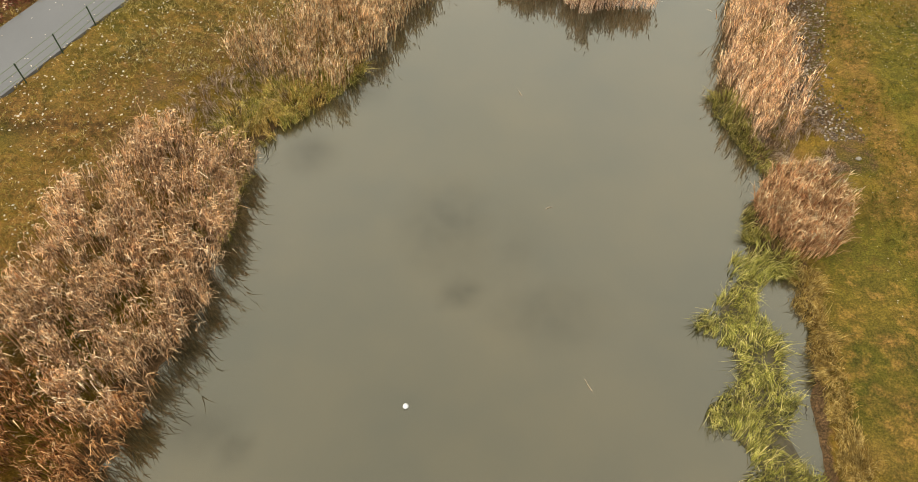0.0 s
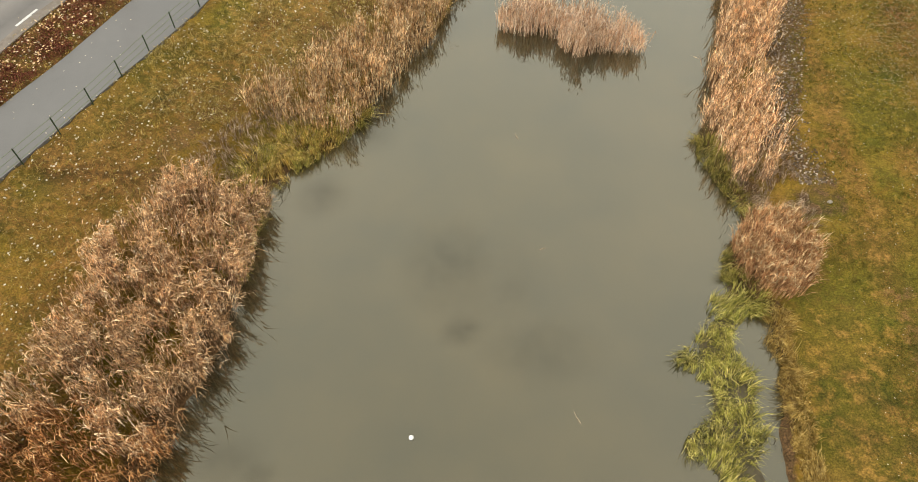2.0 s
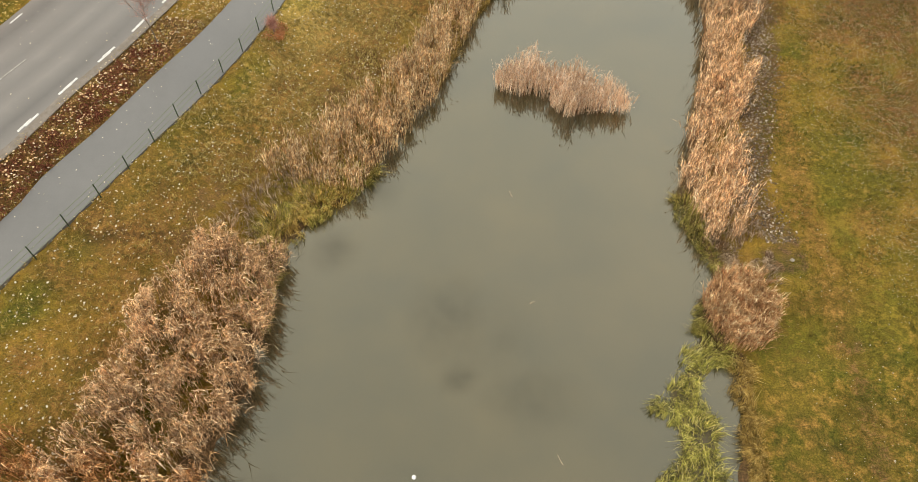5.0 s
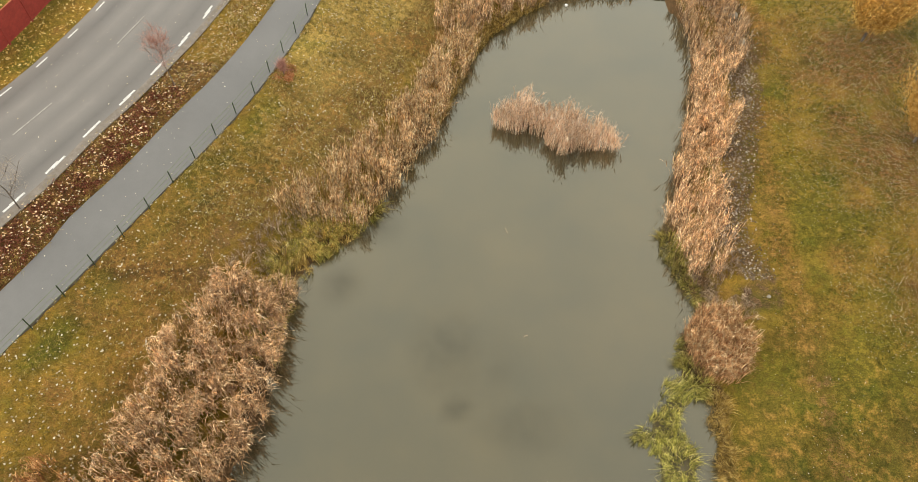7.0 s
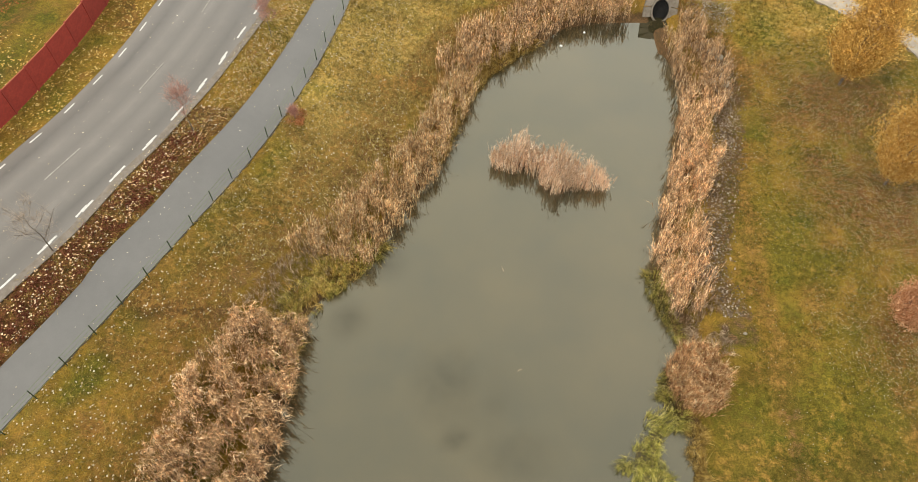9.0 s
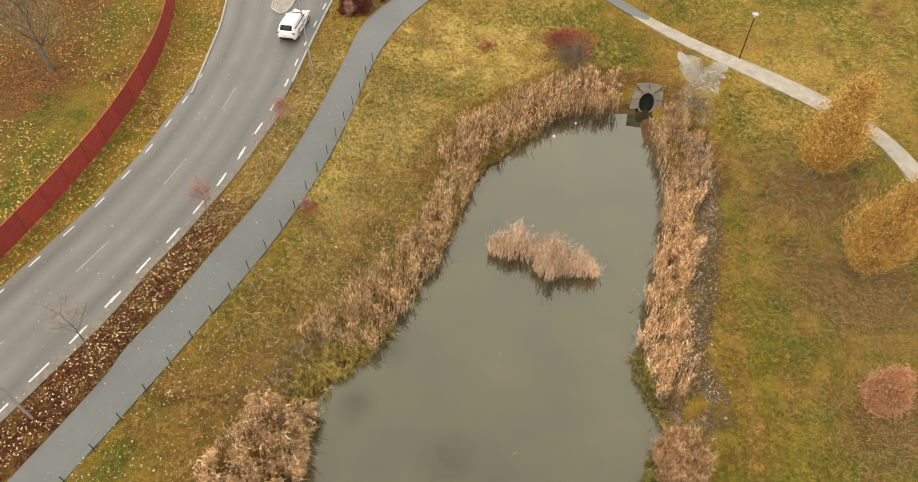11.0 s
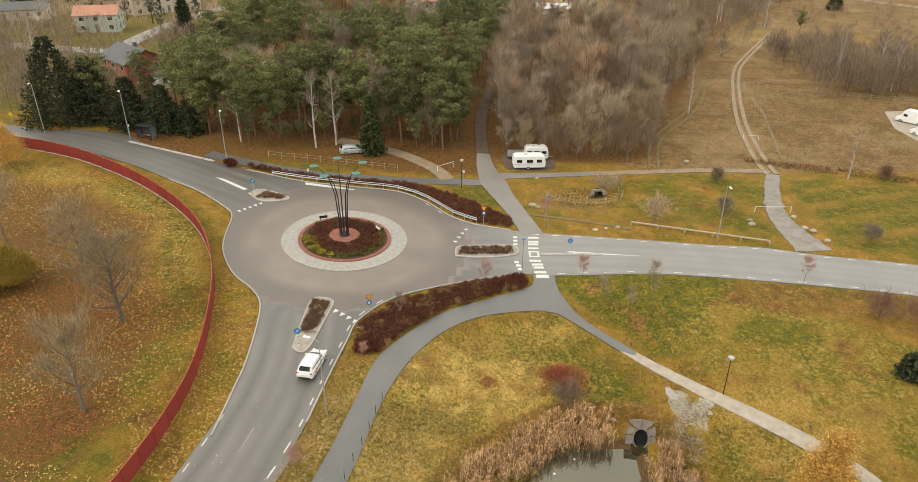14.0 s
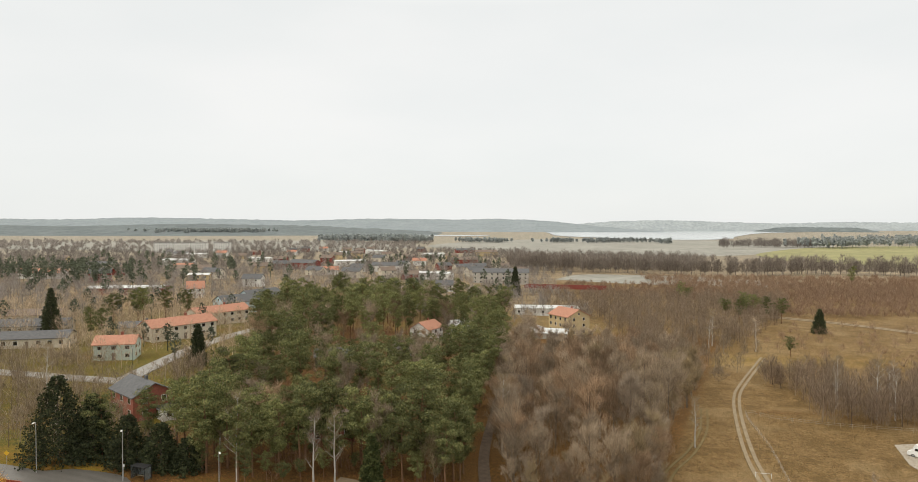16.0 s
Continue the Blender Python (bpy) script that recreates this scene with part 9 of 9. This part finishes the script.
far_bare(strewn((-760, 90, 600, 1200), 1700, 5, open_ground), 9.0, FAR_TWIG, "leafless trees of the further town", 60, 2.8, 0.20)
far_green(strewn((-480, 30, 330, 900), 150, 6, open_ground), 12, FAR_NEEDLE, "dark conifers among the town's houses", 80, 1.2)
far_bare(strewn((-360, -150, 200, 420), 420, 7, open_ground), 9.0, FAR_TWIG, "leafless trees on the hill", 100, 1.8, 0.07)
far_green(strewn((-360, -190, 420, 560), 90, 8, open_ground), 14, FAR_NEEDLE, "grove of dark pines on the hill", 110, 1.1)
# the brown wood's back, its undergrowth, and the scrub plain to the east
far_bare([q for q in spaced(BARE_WOOD, 1.6, 700, 21, clear)], 3.6, TWIG, "bare brushwood under the trees", 60, 1.1, 0.03, 0.4, "brushwood")
far_bare([q for q in spaced(PINE_WOOD, 2.0, 620, 22, clear)], 3.2, TWIG_RED, "brown undergrowth below the pines", 60, 1.1, 0.03, 0.45, "brushwood")
far_bare(strewn((40, 190, 215, 450), 1250, 9, lambda x, y: open_ground(x, y) & (x < 70 + (y - 215) * 0.62) & ~((x > 76) & (y < 285)) & ~((x < 64) & (y > 255) & (y < 345))), 9.5, THICKET, "leafless thicket behind the wood", 130, 1.7, 0.055)
far_bare(strewn((86, 132, 163, 215), 130, 10, open_ground), 9.0, leafy("brown_twigs", [(0.0, (0.10, 0.07, 0.05)), (0.5, (0.21, 0.155, 0.11)), (1.0, (0.33, 0.26, 0.19))]), "grove of slender bare trees by the field", 260, 1.6, 0.045)
far_bare(strewn((62, 110, 215, 300), 70, 23, open_ground), 6.5, TWIG, "bare trees round the clearing", 180, 1.3, 0.04)
far_bare(strewn((150, 560, 372, 625), 3600, 11, open_ground), 4.4, FAR_RED, "reddish-brown scrub of young birches on the plain", 60, 1.9, 0.11, 0.42, "scrub")
far_bare(strewn((70, 330, 440, 540), 800, 12, open_ground), 4.5, FAR_RED, "brown scrub on the wet plain", 60, 1.7, 0.10, 0.42, "scrub")
far_bare(strewn((120, 460, 215, 345), 420, 13, lambda x, y: open_ground(x, y) & (y > 205 + 0.1 * x)), 3.6, FAR_RED, "low scrub along the railway", 60, 1.4, 0.06, 0.42, "scrub")
line = soft_line([(45, 705), (120, 692), (200, 676), (276, 668), (333, 690), (400, 684), (455, 662), (560, 630)], 5.0)
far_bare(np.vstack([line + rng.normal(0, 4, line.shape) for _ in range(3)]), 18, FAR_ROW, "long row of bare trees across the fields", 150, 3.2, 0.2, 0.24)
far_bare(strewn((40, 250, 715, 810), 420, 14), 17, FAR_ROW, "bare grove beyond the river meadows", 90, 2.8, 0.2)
# woods towards the lake, the conifers in haze-tinted colours
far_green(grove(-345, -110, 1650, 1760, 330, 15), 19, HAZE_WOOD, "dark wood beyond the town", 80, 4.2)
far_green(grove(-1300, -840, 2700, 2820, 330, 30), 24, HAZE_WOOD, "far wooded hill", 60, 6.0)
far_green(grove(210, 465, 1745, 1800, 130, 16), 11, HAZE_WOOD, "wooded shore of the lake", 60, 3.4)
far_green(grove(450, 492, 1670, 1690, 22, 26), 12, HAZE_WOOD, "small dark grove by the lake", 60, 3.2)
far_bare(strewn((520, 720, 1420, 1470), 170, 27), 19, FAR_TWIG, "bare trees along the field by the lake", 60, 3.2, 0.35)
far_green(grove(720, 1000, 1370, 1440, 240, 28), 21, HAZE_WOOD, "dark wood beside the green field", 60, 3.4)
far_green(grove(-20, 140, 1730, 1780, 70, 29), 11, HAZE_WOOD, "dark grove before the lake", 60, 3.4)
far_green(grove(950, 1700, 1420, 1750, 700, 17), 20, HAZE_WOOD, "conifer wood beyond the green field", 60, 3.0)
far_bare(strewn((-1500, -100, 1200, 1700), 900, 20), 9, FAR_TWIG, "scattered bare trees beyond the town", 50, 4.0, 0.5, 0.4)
# fields, railway
FIELD_GREEN = surface("winter_green_field", (0.25, 0.24, 0.10), (0.32, 0.30, 0.14), 0.01, 0.95, 0, 0.1, 8)
FIELD_STRAW = surface("pale_stubble_field", (0.265, 0.255, 0.225), (0.335, 0.325, 0.285), 0.01, 0.95, 0, 0.1, 8)
sheet("green_field", soft_line([(420, 930), (560, 740), (900, 800), (1500, 1250), (1300, 1480), (800, 1480), (480, 1150), (420, 930)], 30)[:-1], FIELD_GREEN, 0.7, 80, 0, "pale green winter field", "field")
sheet("stubble_field", soft_line([(150, 1020), (420, 1080), (800, 1540), (700, 2000), (200, 2100), (-100, 1500), (150, 1020)], 30)[:-1], FIELD_STRAW, 0.35, 80, 0, "pale straw-coloured fields", "field")
sheet("marsh", soft_line([(70, 590), (110, 655), (210, 640), (275, 575), (240, 545), (130, 560), (70, 590)], 12)[:-1], FIELD_STRAW, 0.3, 30, 0, "pale reed marsh", "field")
sheet("meadow", soft_line([(-900, 1250), (-300, 1180), (-120, 1500), (-500, 1900), (-1100, 1700), (-900, 1250)], 40)[:-1], FIELD_STRAW, 0.35, 90, 0, "pale open fields beyond the town", "field")
for k in range(2):
    sheet("railway", ribbon([(150, 384 + 6 * k), (187, 352 + 6 * k), (213, 314 + 7 * k), (262, 238 + 8 * k), (322, 145 + 8 * k)], 2.6, 6), DIRT, 0.25, 12, 0.2, "brown railway track bed across the plain", "railway")
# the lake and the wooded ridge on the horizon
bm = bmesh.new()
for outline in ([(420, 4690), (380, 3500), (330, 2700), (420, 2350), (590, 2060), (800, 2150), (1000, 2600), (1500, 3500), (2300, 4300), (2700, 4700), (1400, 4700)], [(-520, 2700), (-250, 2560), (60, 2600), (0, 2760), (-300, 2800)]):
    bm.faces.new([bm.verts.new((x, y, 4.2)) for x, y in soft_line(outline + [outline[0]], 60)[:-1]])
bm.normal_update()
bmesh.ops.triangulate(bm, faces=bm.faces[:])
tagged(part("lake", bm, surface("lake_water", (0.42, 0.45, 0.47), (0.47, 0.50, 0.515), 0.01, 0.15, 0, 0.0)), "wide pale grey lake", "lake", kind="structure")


def ridge(x0, x1, y0, y1, crest, seed, mat, name="backdrop", nx=260, ny=14, label="low wooded ridge on the horizon, haze painted into its blue-grey"):
    """Wooded hills: a slope that rises to an uneven crest of tree tops; mat carries painted haze."""
    u, v = np.meshgrid(np.linspace(0, 1, nx), np.linspace(0, 1, ny))
    x, y = x0 + (x1 - x0) * u, y0 + (y1 - y0) * v + 120 * np.sin(u * 9 + seed)
    roll = np.array([noise.noise(Vector((a * 0.0012, seed, 0))) for a in x[0]])
    tops = np.array([[noise.noise(Vector((a * 0.02, b * 0.02, seed))) + noise.noise(Vector((a * 0.06, b * 0.05, seed))) for a, b in zip(r, s)] for r, s in zip(x, y)])
    ends = np.clip(np.minimum(u, 1 - u) / 0.16, 0, 1) ** 0.7
    z = 3 + (crest * (0.9 + 0.35 * roll)[None] - 3) * v ** 0.8 * ends + tops * 3.5 * np.minimum(1, v * 6)
    i = np.arange(nx * ny).reshape(ny, nx)
    a, b, c, d = i[:-1, :-1].ravel(), i[:-1, 1:].ravel(), i[1:, 1:].ravel(), i[1:, :-1].ravel()
    me = tri_mesh(name, np.stack([x, y, z], -1).reshape(-1, 3), np.vstack([np.stack([a, b, c], 1), np.stack([a, c, d], 1)]))
    me.materials.append(mat)
    me.shade_flat()
    tagged(new(name, me), label, "ridge", kind="structure")


# forest colours with aerial haze painted in: paler and bluer, palest on the far shore
RIDGE = surface("forest_haze_blue", (0.23, 0.265, 0.285), (0.28, 0.315, 0.335), 0.01, 1.0, 0, 0.0, 6)
RIDGE_NEAR = surface("middle_forest_haze", (0.125, 0.148, 0.155), (0.175, 0.200, 0.205), 0.01, 1.0, 0, 0.0, 6)
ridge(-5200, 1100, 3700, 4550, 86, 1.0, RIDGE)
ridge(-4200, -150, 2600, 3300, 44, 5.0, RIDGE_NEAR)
ridge(300, 4200, 4560, 4680, 70, 2.0, surface("far_shore_haze", (0.33, 0.365, 0.385), (0.38, 0.415, 0.435), 0.01, 1.0, 0, 0.0, 6))
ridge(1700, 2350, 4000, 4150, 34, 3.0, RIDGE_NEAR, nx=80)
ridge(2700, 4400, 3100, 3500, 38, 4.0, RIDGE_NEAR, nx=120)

# ---- fallen leaves, tufts, stones ----
def strew_leaves(box_, n, size, mat, label, keep, dz=0.09, over=None):
    x, y = scatter(box_, n, keep)
    m = len(x)
    z = ground_z(x, y) + dz if over is None else over(x, y)
    c = np.stack([x, y, z + rng.uniform(0, 0.03, m)], 1)
    a = rng.uniform(0, 2 * np.pi, m)
    s = size * rng.uniform(0.6, 1.35, m)
    p = np.stack([np.cos(a) * s, np.sin(a) * s, rng.normal(0, 0.25, m) * s], 1) * 0.5
    q = np.stack([-np.sin(a) * s, np.cos(a) * s, rng.normal(0, 0.25, m) * s], 1) * 0.4
    v = np.stack([c - p, c + q * 0.9, c + p, c - q * 0.9], 1).reshape(-1, 3)
    o = (np.arange(m) * 4)[:, None]
    return stuff("fallen_leaves", (v, np.concatenate([o + [[0, 1, 2]], o + [[0, 2, 3]]])), mat, label, "leaves")


def off_ways(x, y):
    ok = ~inside(ROAD, x, y) & ~inside(BIKE, x, y) & ~inside(GRAVEL_PATH, x, y)
    return ok


LEAF_PALE = leafy("pale_yellow_leaves", [(0.0, (0.48, 0.26, 0.11)), (0.5, (0.76, 0.52, 0.27)), (1.0, (0.90, 0.78, 0.56))])
LEAF_WHITE = leafy("bleached_leaves", [(0.0, (0.50, 0.42, 0.28)), (0.5, (0.66, 0.58, 0.42)), (1.0, (0.80, 0.76, 0.64))])
LEAF_BRIGHT = leafy("bright_yellow_leaves", [(0.0, (0.46, 0.26, 0.05)), (0.5, (0.74, 0.50, 0.14)), (1.0, (0.88, 0.72, 0.36))])
LEAF_RUST = leafy("rusty_leaves", [(0.0, (0.20, 0.045, 0.016)), (0.5, (0.38, 0.105, 0.032)), (1.0, (0.58, 0.26, 0.08))])
strew_leaves((-34, -9, 4, 58), 25000, 0.12, LEAF_PALE, "pale yellow leaves strewn over the verge", lambda x, y: verge(x, y) & (x < -8) & (away(BIKE, x, y) < 4) & (away(ROAD, x, y) < 4), 0.05, lambda x, y: ground_z(x, y) + np.where(y < 33, rng.uniform(0.28, 0.56, len(x)), 0.05))
strew_leaves((-46, -20, 0, 75), 26000, 0.155, LEAF_BRIGHT, "golden leaves lying between fence and road", lambda x, y: off_ways(x, y) & (x < -21) & (away(EDGE_WEST, x, y, False) < 5.2) & (patchy(x, y, 0.3, 1) > -0.35 - np.clip((45 - y) / 30, 0, 0.6)))
strew_leaves((-75, -28, 25, 100), 26000, 0.165, LEAF_BRIGHT, "golden leaves scattered on the western meadow", lambda x, y: off_ways(x, y) & (away(EDGE_WEST, x, y, False) > 4.5) & (patchy(x, y, 0.12, 2) > -0.2))
strew_leaves((-75, -30, 40, 90), 42000, 0.15, LEAF_RUST, "rust-red leaves under the bare trees", lambda x, y: off_ways(x, y) & ((np.hypot(x + 37.5, y - 49) < 5.5) | (np.hypot(x + 40, y - 68) < 10) | (np.hypot(x + 52, y - 62) < 10)) & (away(EDGE_WEST, x, y, False) > 5))
strew_leaves((-62, 2, 104, 124), 7000, 0.18, LEAF_RUST, "rusty leaves on the ground before the wood", lambda x, y: off_ways(x, y) & ~inside(WEST_PATH, x, y) & ~inside(DRIVE, x, y) & ~inside(NORTH_PATH, x, y) & (y > 106.5 - 0.02 * x) & (patchy(x, y, 0.2, 5) > -0.2))
strew_leaves((-24, -4, 4, 52), 6500, 0.11, LEAF_WHITE, "bleached leaves dotted over the pond's bank", lambda x, y: off_ways(x, y) & (shore(x, y) > 2.5))
strew_leaves((-33, -6, 3, 70), 3200, 0.07, LEAF_WHITE, "pale leaves dotted on the cycle path", lambda x, y: inside(BIKE, x, y) & (rng.random(len(x)) < 0.6), over=lambda x, y: land(x, y) + 0.058)
strew_leaves((-45, -14, 3, 66), 2600, 0.085, LEAF_WHITE, "pale leaves dotted on the road", lambda x, y: inside(ROAD, x, y) & (rng.random(len(x)) < 0.35), over=lambda x, y: land(x, y) + 0.052)
strew_leaves((19, 42, 14, 52), 75000, 0.055, leafy("tan_leaves", [(0.0, (0.34, 0.25, 0.13)), (0.5, (0.58, 0.48, 0.30)), (1.0, (0.84, 0.76, 0.58))]), "small bleached leaves under the autumn trees", lambda x, y: off_ways(x, y) & (np.minimum(np.hypot(x - 28.5, y - 40.5) / 8, np.minimum(np.hypot(x - 29, y - 30.5) / 9, np.hypot(x - 27.5, y - 20) / 6.5)) < 0.25 + 0.85 * rng.random(len(x))), 0.09)
strew_leaves((14, 45, 3, 70), 5000, 0.06, LEAF_WHITE, "scattered small leaves on the lawn", lambda x, y: off_ways(x, y) & (shore(x, y) > 3))
strew_leaves((-14, 14, 42, 75), 3000, 0.09, LEAF_PALE, "yellow leaves dotted on the grass", lambda x, y: off_ways(x, y) & (shore(x, y) > 3))
GRASS_BLADE = leafy("grass_blades", [(0.0, (0.13, 0.12, 0.02)), (0.3, (0.24, 0.19, 0.035)), (0.6, (0.35, 0.26, 0.06)), (0.85, (0.47, 0.35, 0.12)), (1.0, (0.56, 0.45, 0.21))], mottle=0.4)
GRASS_GREEN = leafy("green_grass_blades", [(0.0, (0.07, 0.085, 0.010)), (0.5, (0.15, 0.145, 0.018)), (1.0, (0.26, 0.21, 0.045))], mottle=0.4)


def tufts(box_, n, tall, mat, label, keep, width=0.022, blades_n=4):
    x, y = scatter(box_, n, keep)
    m = len(x)
    base = np.stack([x, y, ground_z(x, y) - 0.02], 1)
    out = []
    for k in range(blades_n):
        out.append(blades(base + rng.normal(0, 0.05, (m, 3)) * [1, 1, 0], rng.normal(0, 0.75, (m, 2)), tall * rng.uniform(0.5, 1.4, m), width, 1.0))
    return stuff("grass_tufts", joined(out), mat, label, "grass")


tufts((-23, -2, 5, 53), 26000, 0.16, GRASS_BLADE, "rough straw and olive grass on the bank", lambda x, y: off_ways(x, y) & (shore(x, y) > 1.2) & (patchy(x, y, 0.5, 3) > -0.3))
tufts((14, 34, 3, 52), 30000, 0.13, GRASS_GREEN, "short olive lawn grass", lambda x, y: off_ways(x, y) & (shore(x, y) > 3.8) & (patchy(x, y, 0.6, 4) > -0.25))
tufts((-16, 0, 24, 54), 15000, 0.17, leafy("pale_straw_grass", [(0.0, (0.26, 0.195, 0.05)), (0.5, (0.44, 0.34, 0.11)), (1.0, (0.60, 0.49, 0.22))], mottle=0.3), "pale dry grass on the bank above the reeds", lambda x, y: off_ways(x, y) & (shore(x, y) > 1.5) & (patchy(x, y, 0.35, 13) > -0.12 - 0.2 * np.clip((y - 30) / 12, 0, 1)), 0.03)
tufts((-14, 26, 48, 72), 16000, 0.2, GRASS_BLADE, "rough grass round the pond's head", lambda x, y: off_ways(x, y) & (shore(x, y) > 2.0) & (patchy(x, y, 0.5, 5) > -0.2), 0.03)
tufts((-34, -8, 4, 62), 9000, 0.16, GRASS_BLADE, "rough grass of the verges", lambda x, y: off_ways(x, y) & (x < -8) & (away(ROAD, x, y) < 3), 0.025)
tufts((34, 150, 113, 180), 15000, 0.26, leafy("fallow_straw", [(0.0, (0.10, 0.066, 0.028)), (0.5, (0.19, 0.138, 0.064)), (1.0, (0.32, 0.25, 0.132))], mottle=0.3), "tall dry straw of the fallow field", lambda x, y: (x > 34 + (y - 116) * 0.42) & ~inside(LANE, x, y), 0.04, 3)
tufts((50, 96, 101, 120), 5200, 0.55, leafy("brown_weeds", [(0.0, (0.09, 0.045, 0.02)), (0.5, (0.19, 0.10, 0.045)), (1.0, (0.32, 0.20, 0.10))]), "tall brown weeds along the field's edge", lambda x, y: np.abs(y - (118 - (x - 52.4) * 0.40)) < 1.5 + 0.9 * patchy(x, y, 0.4, 3), 0.05)
tufts((5, 24, 90, 110), 2600, 0.4, SEDGE_DRY, "dry straw in the boggy hollow", lambda x, y: np.hypot((x - 18) / 6, (y - 101.5) / 3.5) < 1, 0.05)


def stones(box_, n, size, mat, label, keep, name="stones"):
    """Loose stones: small uneven lumps, joined."""
    x, y = scatter(box_, n, keep)
    m = len(x)
    c = np.stack([x, y, ground_z(x, y) + size * 0.2], 1)
    unit = np.array([(1, 0, 0), (0, 1, 0), (-1, 0, 0), (0, -1, 0), (0, 0, 1), (0, 0, -1)], float)
    s = size * rng.uniform(0.4, 1.5, m) * 0.5
    v = unit[None] * (s[:, None, None] * rng.uniform(0.6, 1.3, (m, 6, 1))) * [1, 1, 0.7] + rng.normal(0, 0.15, (m, 6, 3)) * s[:, None, None]
    v = (v + c[:, None]).reshape(-1, 3)
    o = (np.arange(m) * 6)[:, None]
    f = np.concatenate([o + [[a, b, t]] for a, b, t in ((0, 1, 4), (1, 2, 4), (2, 3, 4), (3, 0, 4), (1, 0, 5), (2, 1, 5), (3, 2, 5), (0, 3, 5))])
    return stuff(name, (v, f), mat, label, "stones")


PEBBLE = leafy("bank_stones", [(0.0, (0.07, 0.050, 0.034)), (0.45, (0.18, 0.135, 0.098)), (0.8, (0.32, 0.255, 0.195)), (1.0, (0.58, 0.52, 0.44))])
stones((14, 24, 21.5, 48), 30000, 0.11, PEBBLE, "grey and brown stones along the bank", lambda x, y: (shore(x, y) > 2.5 + 0.5 * (y < 24)) & (shore(x, y) < 3.9 + 1.1 * rng.random(len(x)) ** 1.6) & (patchy(x, y, 0.5, 2) > -0.6 + 0.25 * (y < 20)))
CHALK = leafy("white_stones", [(0.0, (0.42, 0.41, 0.39)), (0.5, (0.61, 0.60, 0.58)), (1.0, (0.80, 0.79, 0.77))])
SPILL = [(21.0, 58.4), (25.2, 55.6), (24.2, 53.6), (23.2, 51.0), (22.6, 48.5), (20.0, 48.9), (20.6, 51.5), (20.9, 53.3)]


def spill(x, y):
    """Crushed stone washed down from the path: broad and dense above, ragged and thin below."""
    u = np.clip((y - 48.5) / 8.5, 0, 1)
    edge = away(SPILL, x, y) * np.where(inside(SPILL, x, y), 1, -1) + 0.5 * patchy(x, y, 1.6, 1)
    return (edge > 0) & (rng.random(len(x)) < 0.08 + 1.15 * u ** 2) & ~inside(GRAVEL_PATH, x, y)


stones((18.5, 26.5, 47.5, 60), 80000, 0.055, CHALK, "spill of pale crushed stone below the path", spill)
stones((18, 25, 47, 54), 3600, 0.10, PEBBLE, "grey stones washed down beside the culvert", lambda x, y: (np.hypot((x - 21.0) / 1.9, (y - 51.2) / 2.6) < 1) & (shore(x, y) > 1.0))
for k, (x, y, r) in enumerate(((20.6, 46.4, 0.42), (20.9, 45.7, 0.35), (19.9, 43.2, 0.35), (20.8, 42.6, 0.4), (17.2, 20.4, 0.12))):
    boulder(x, y, r, 60 + k, "rounded pale boulder on the stony bank")
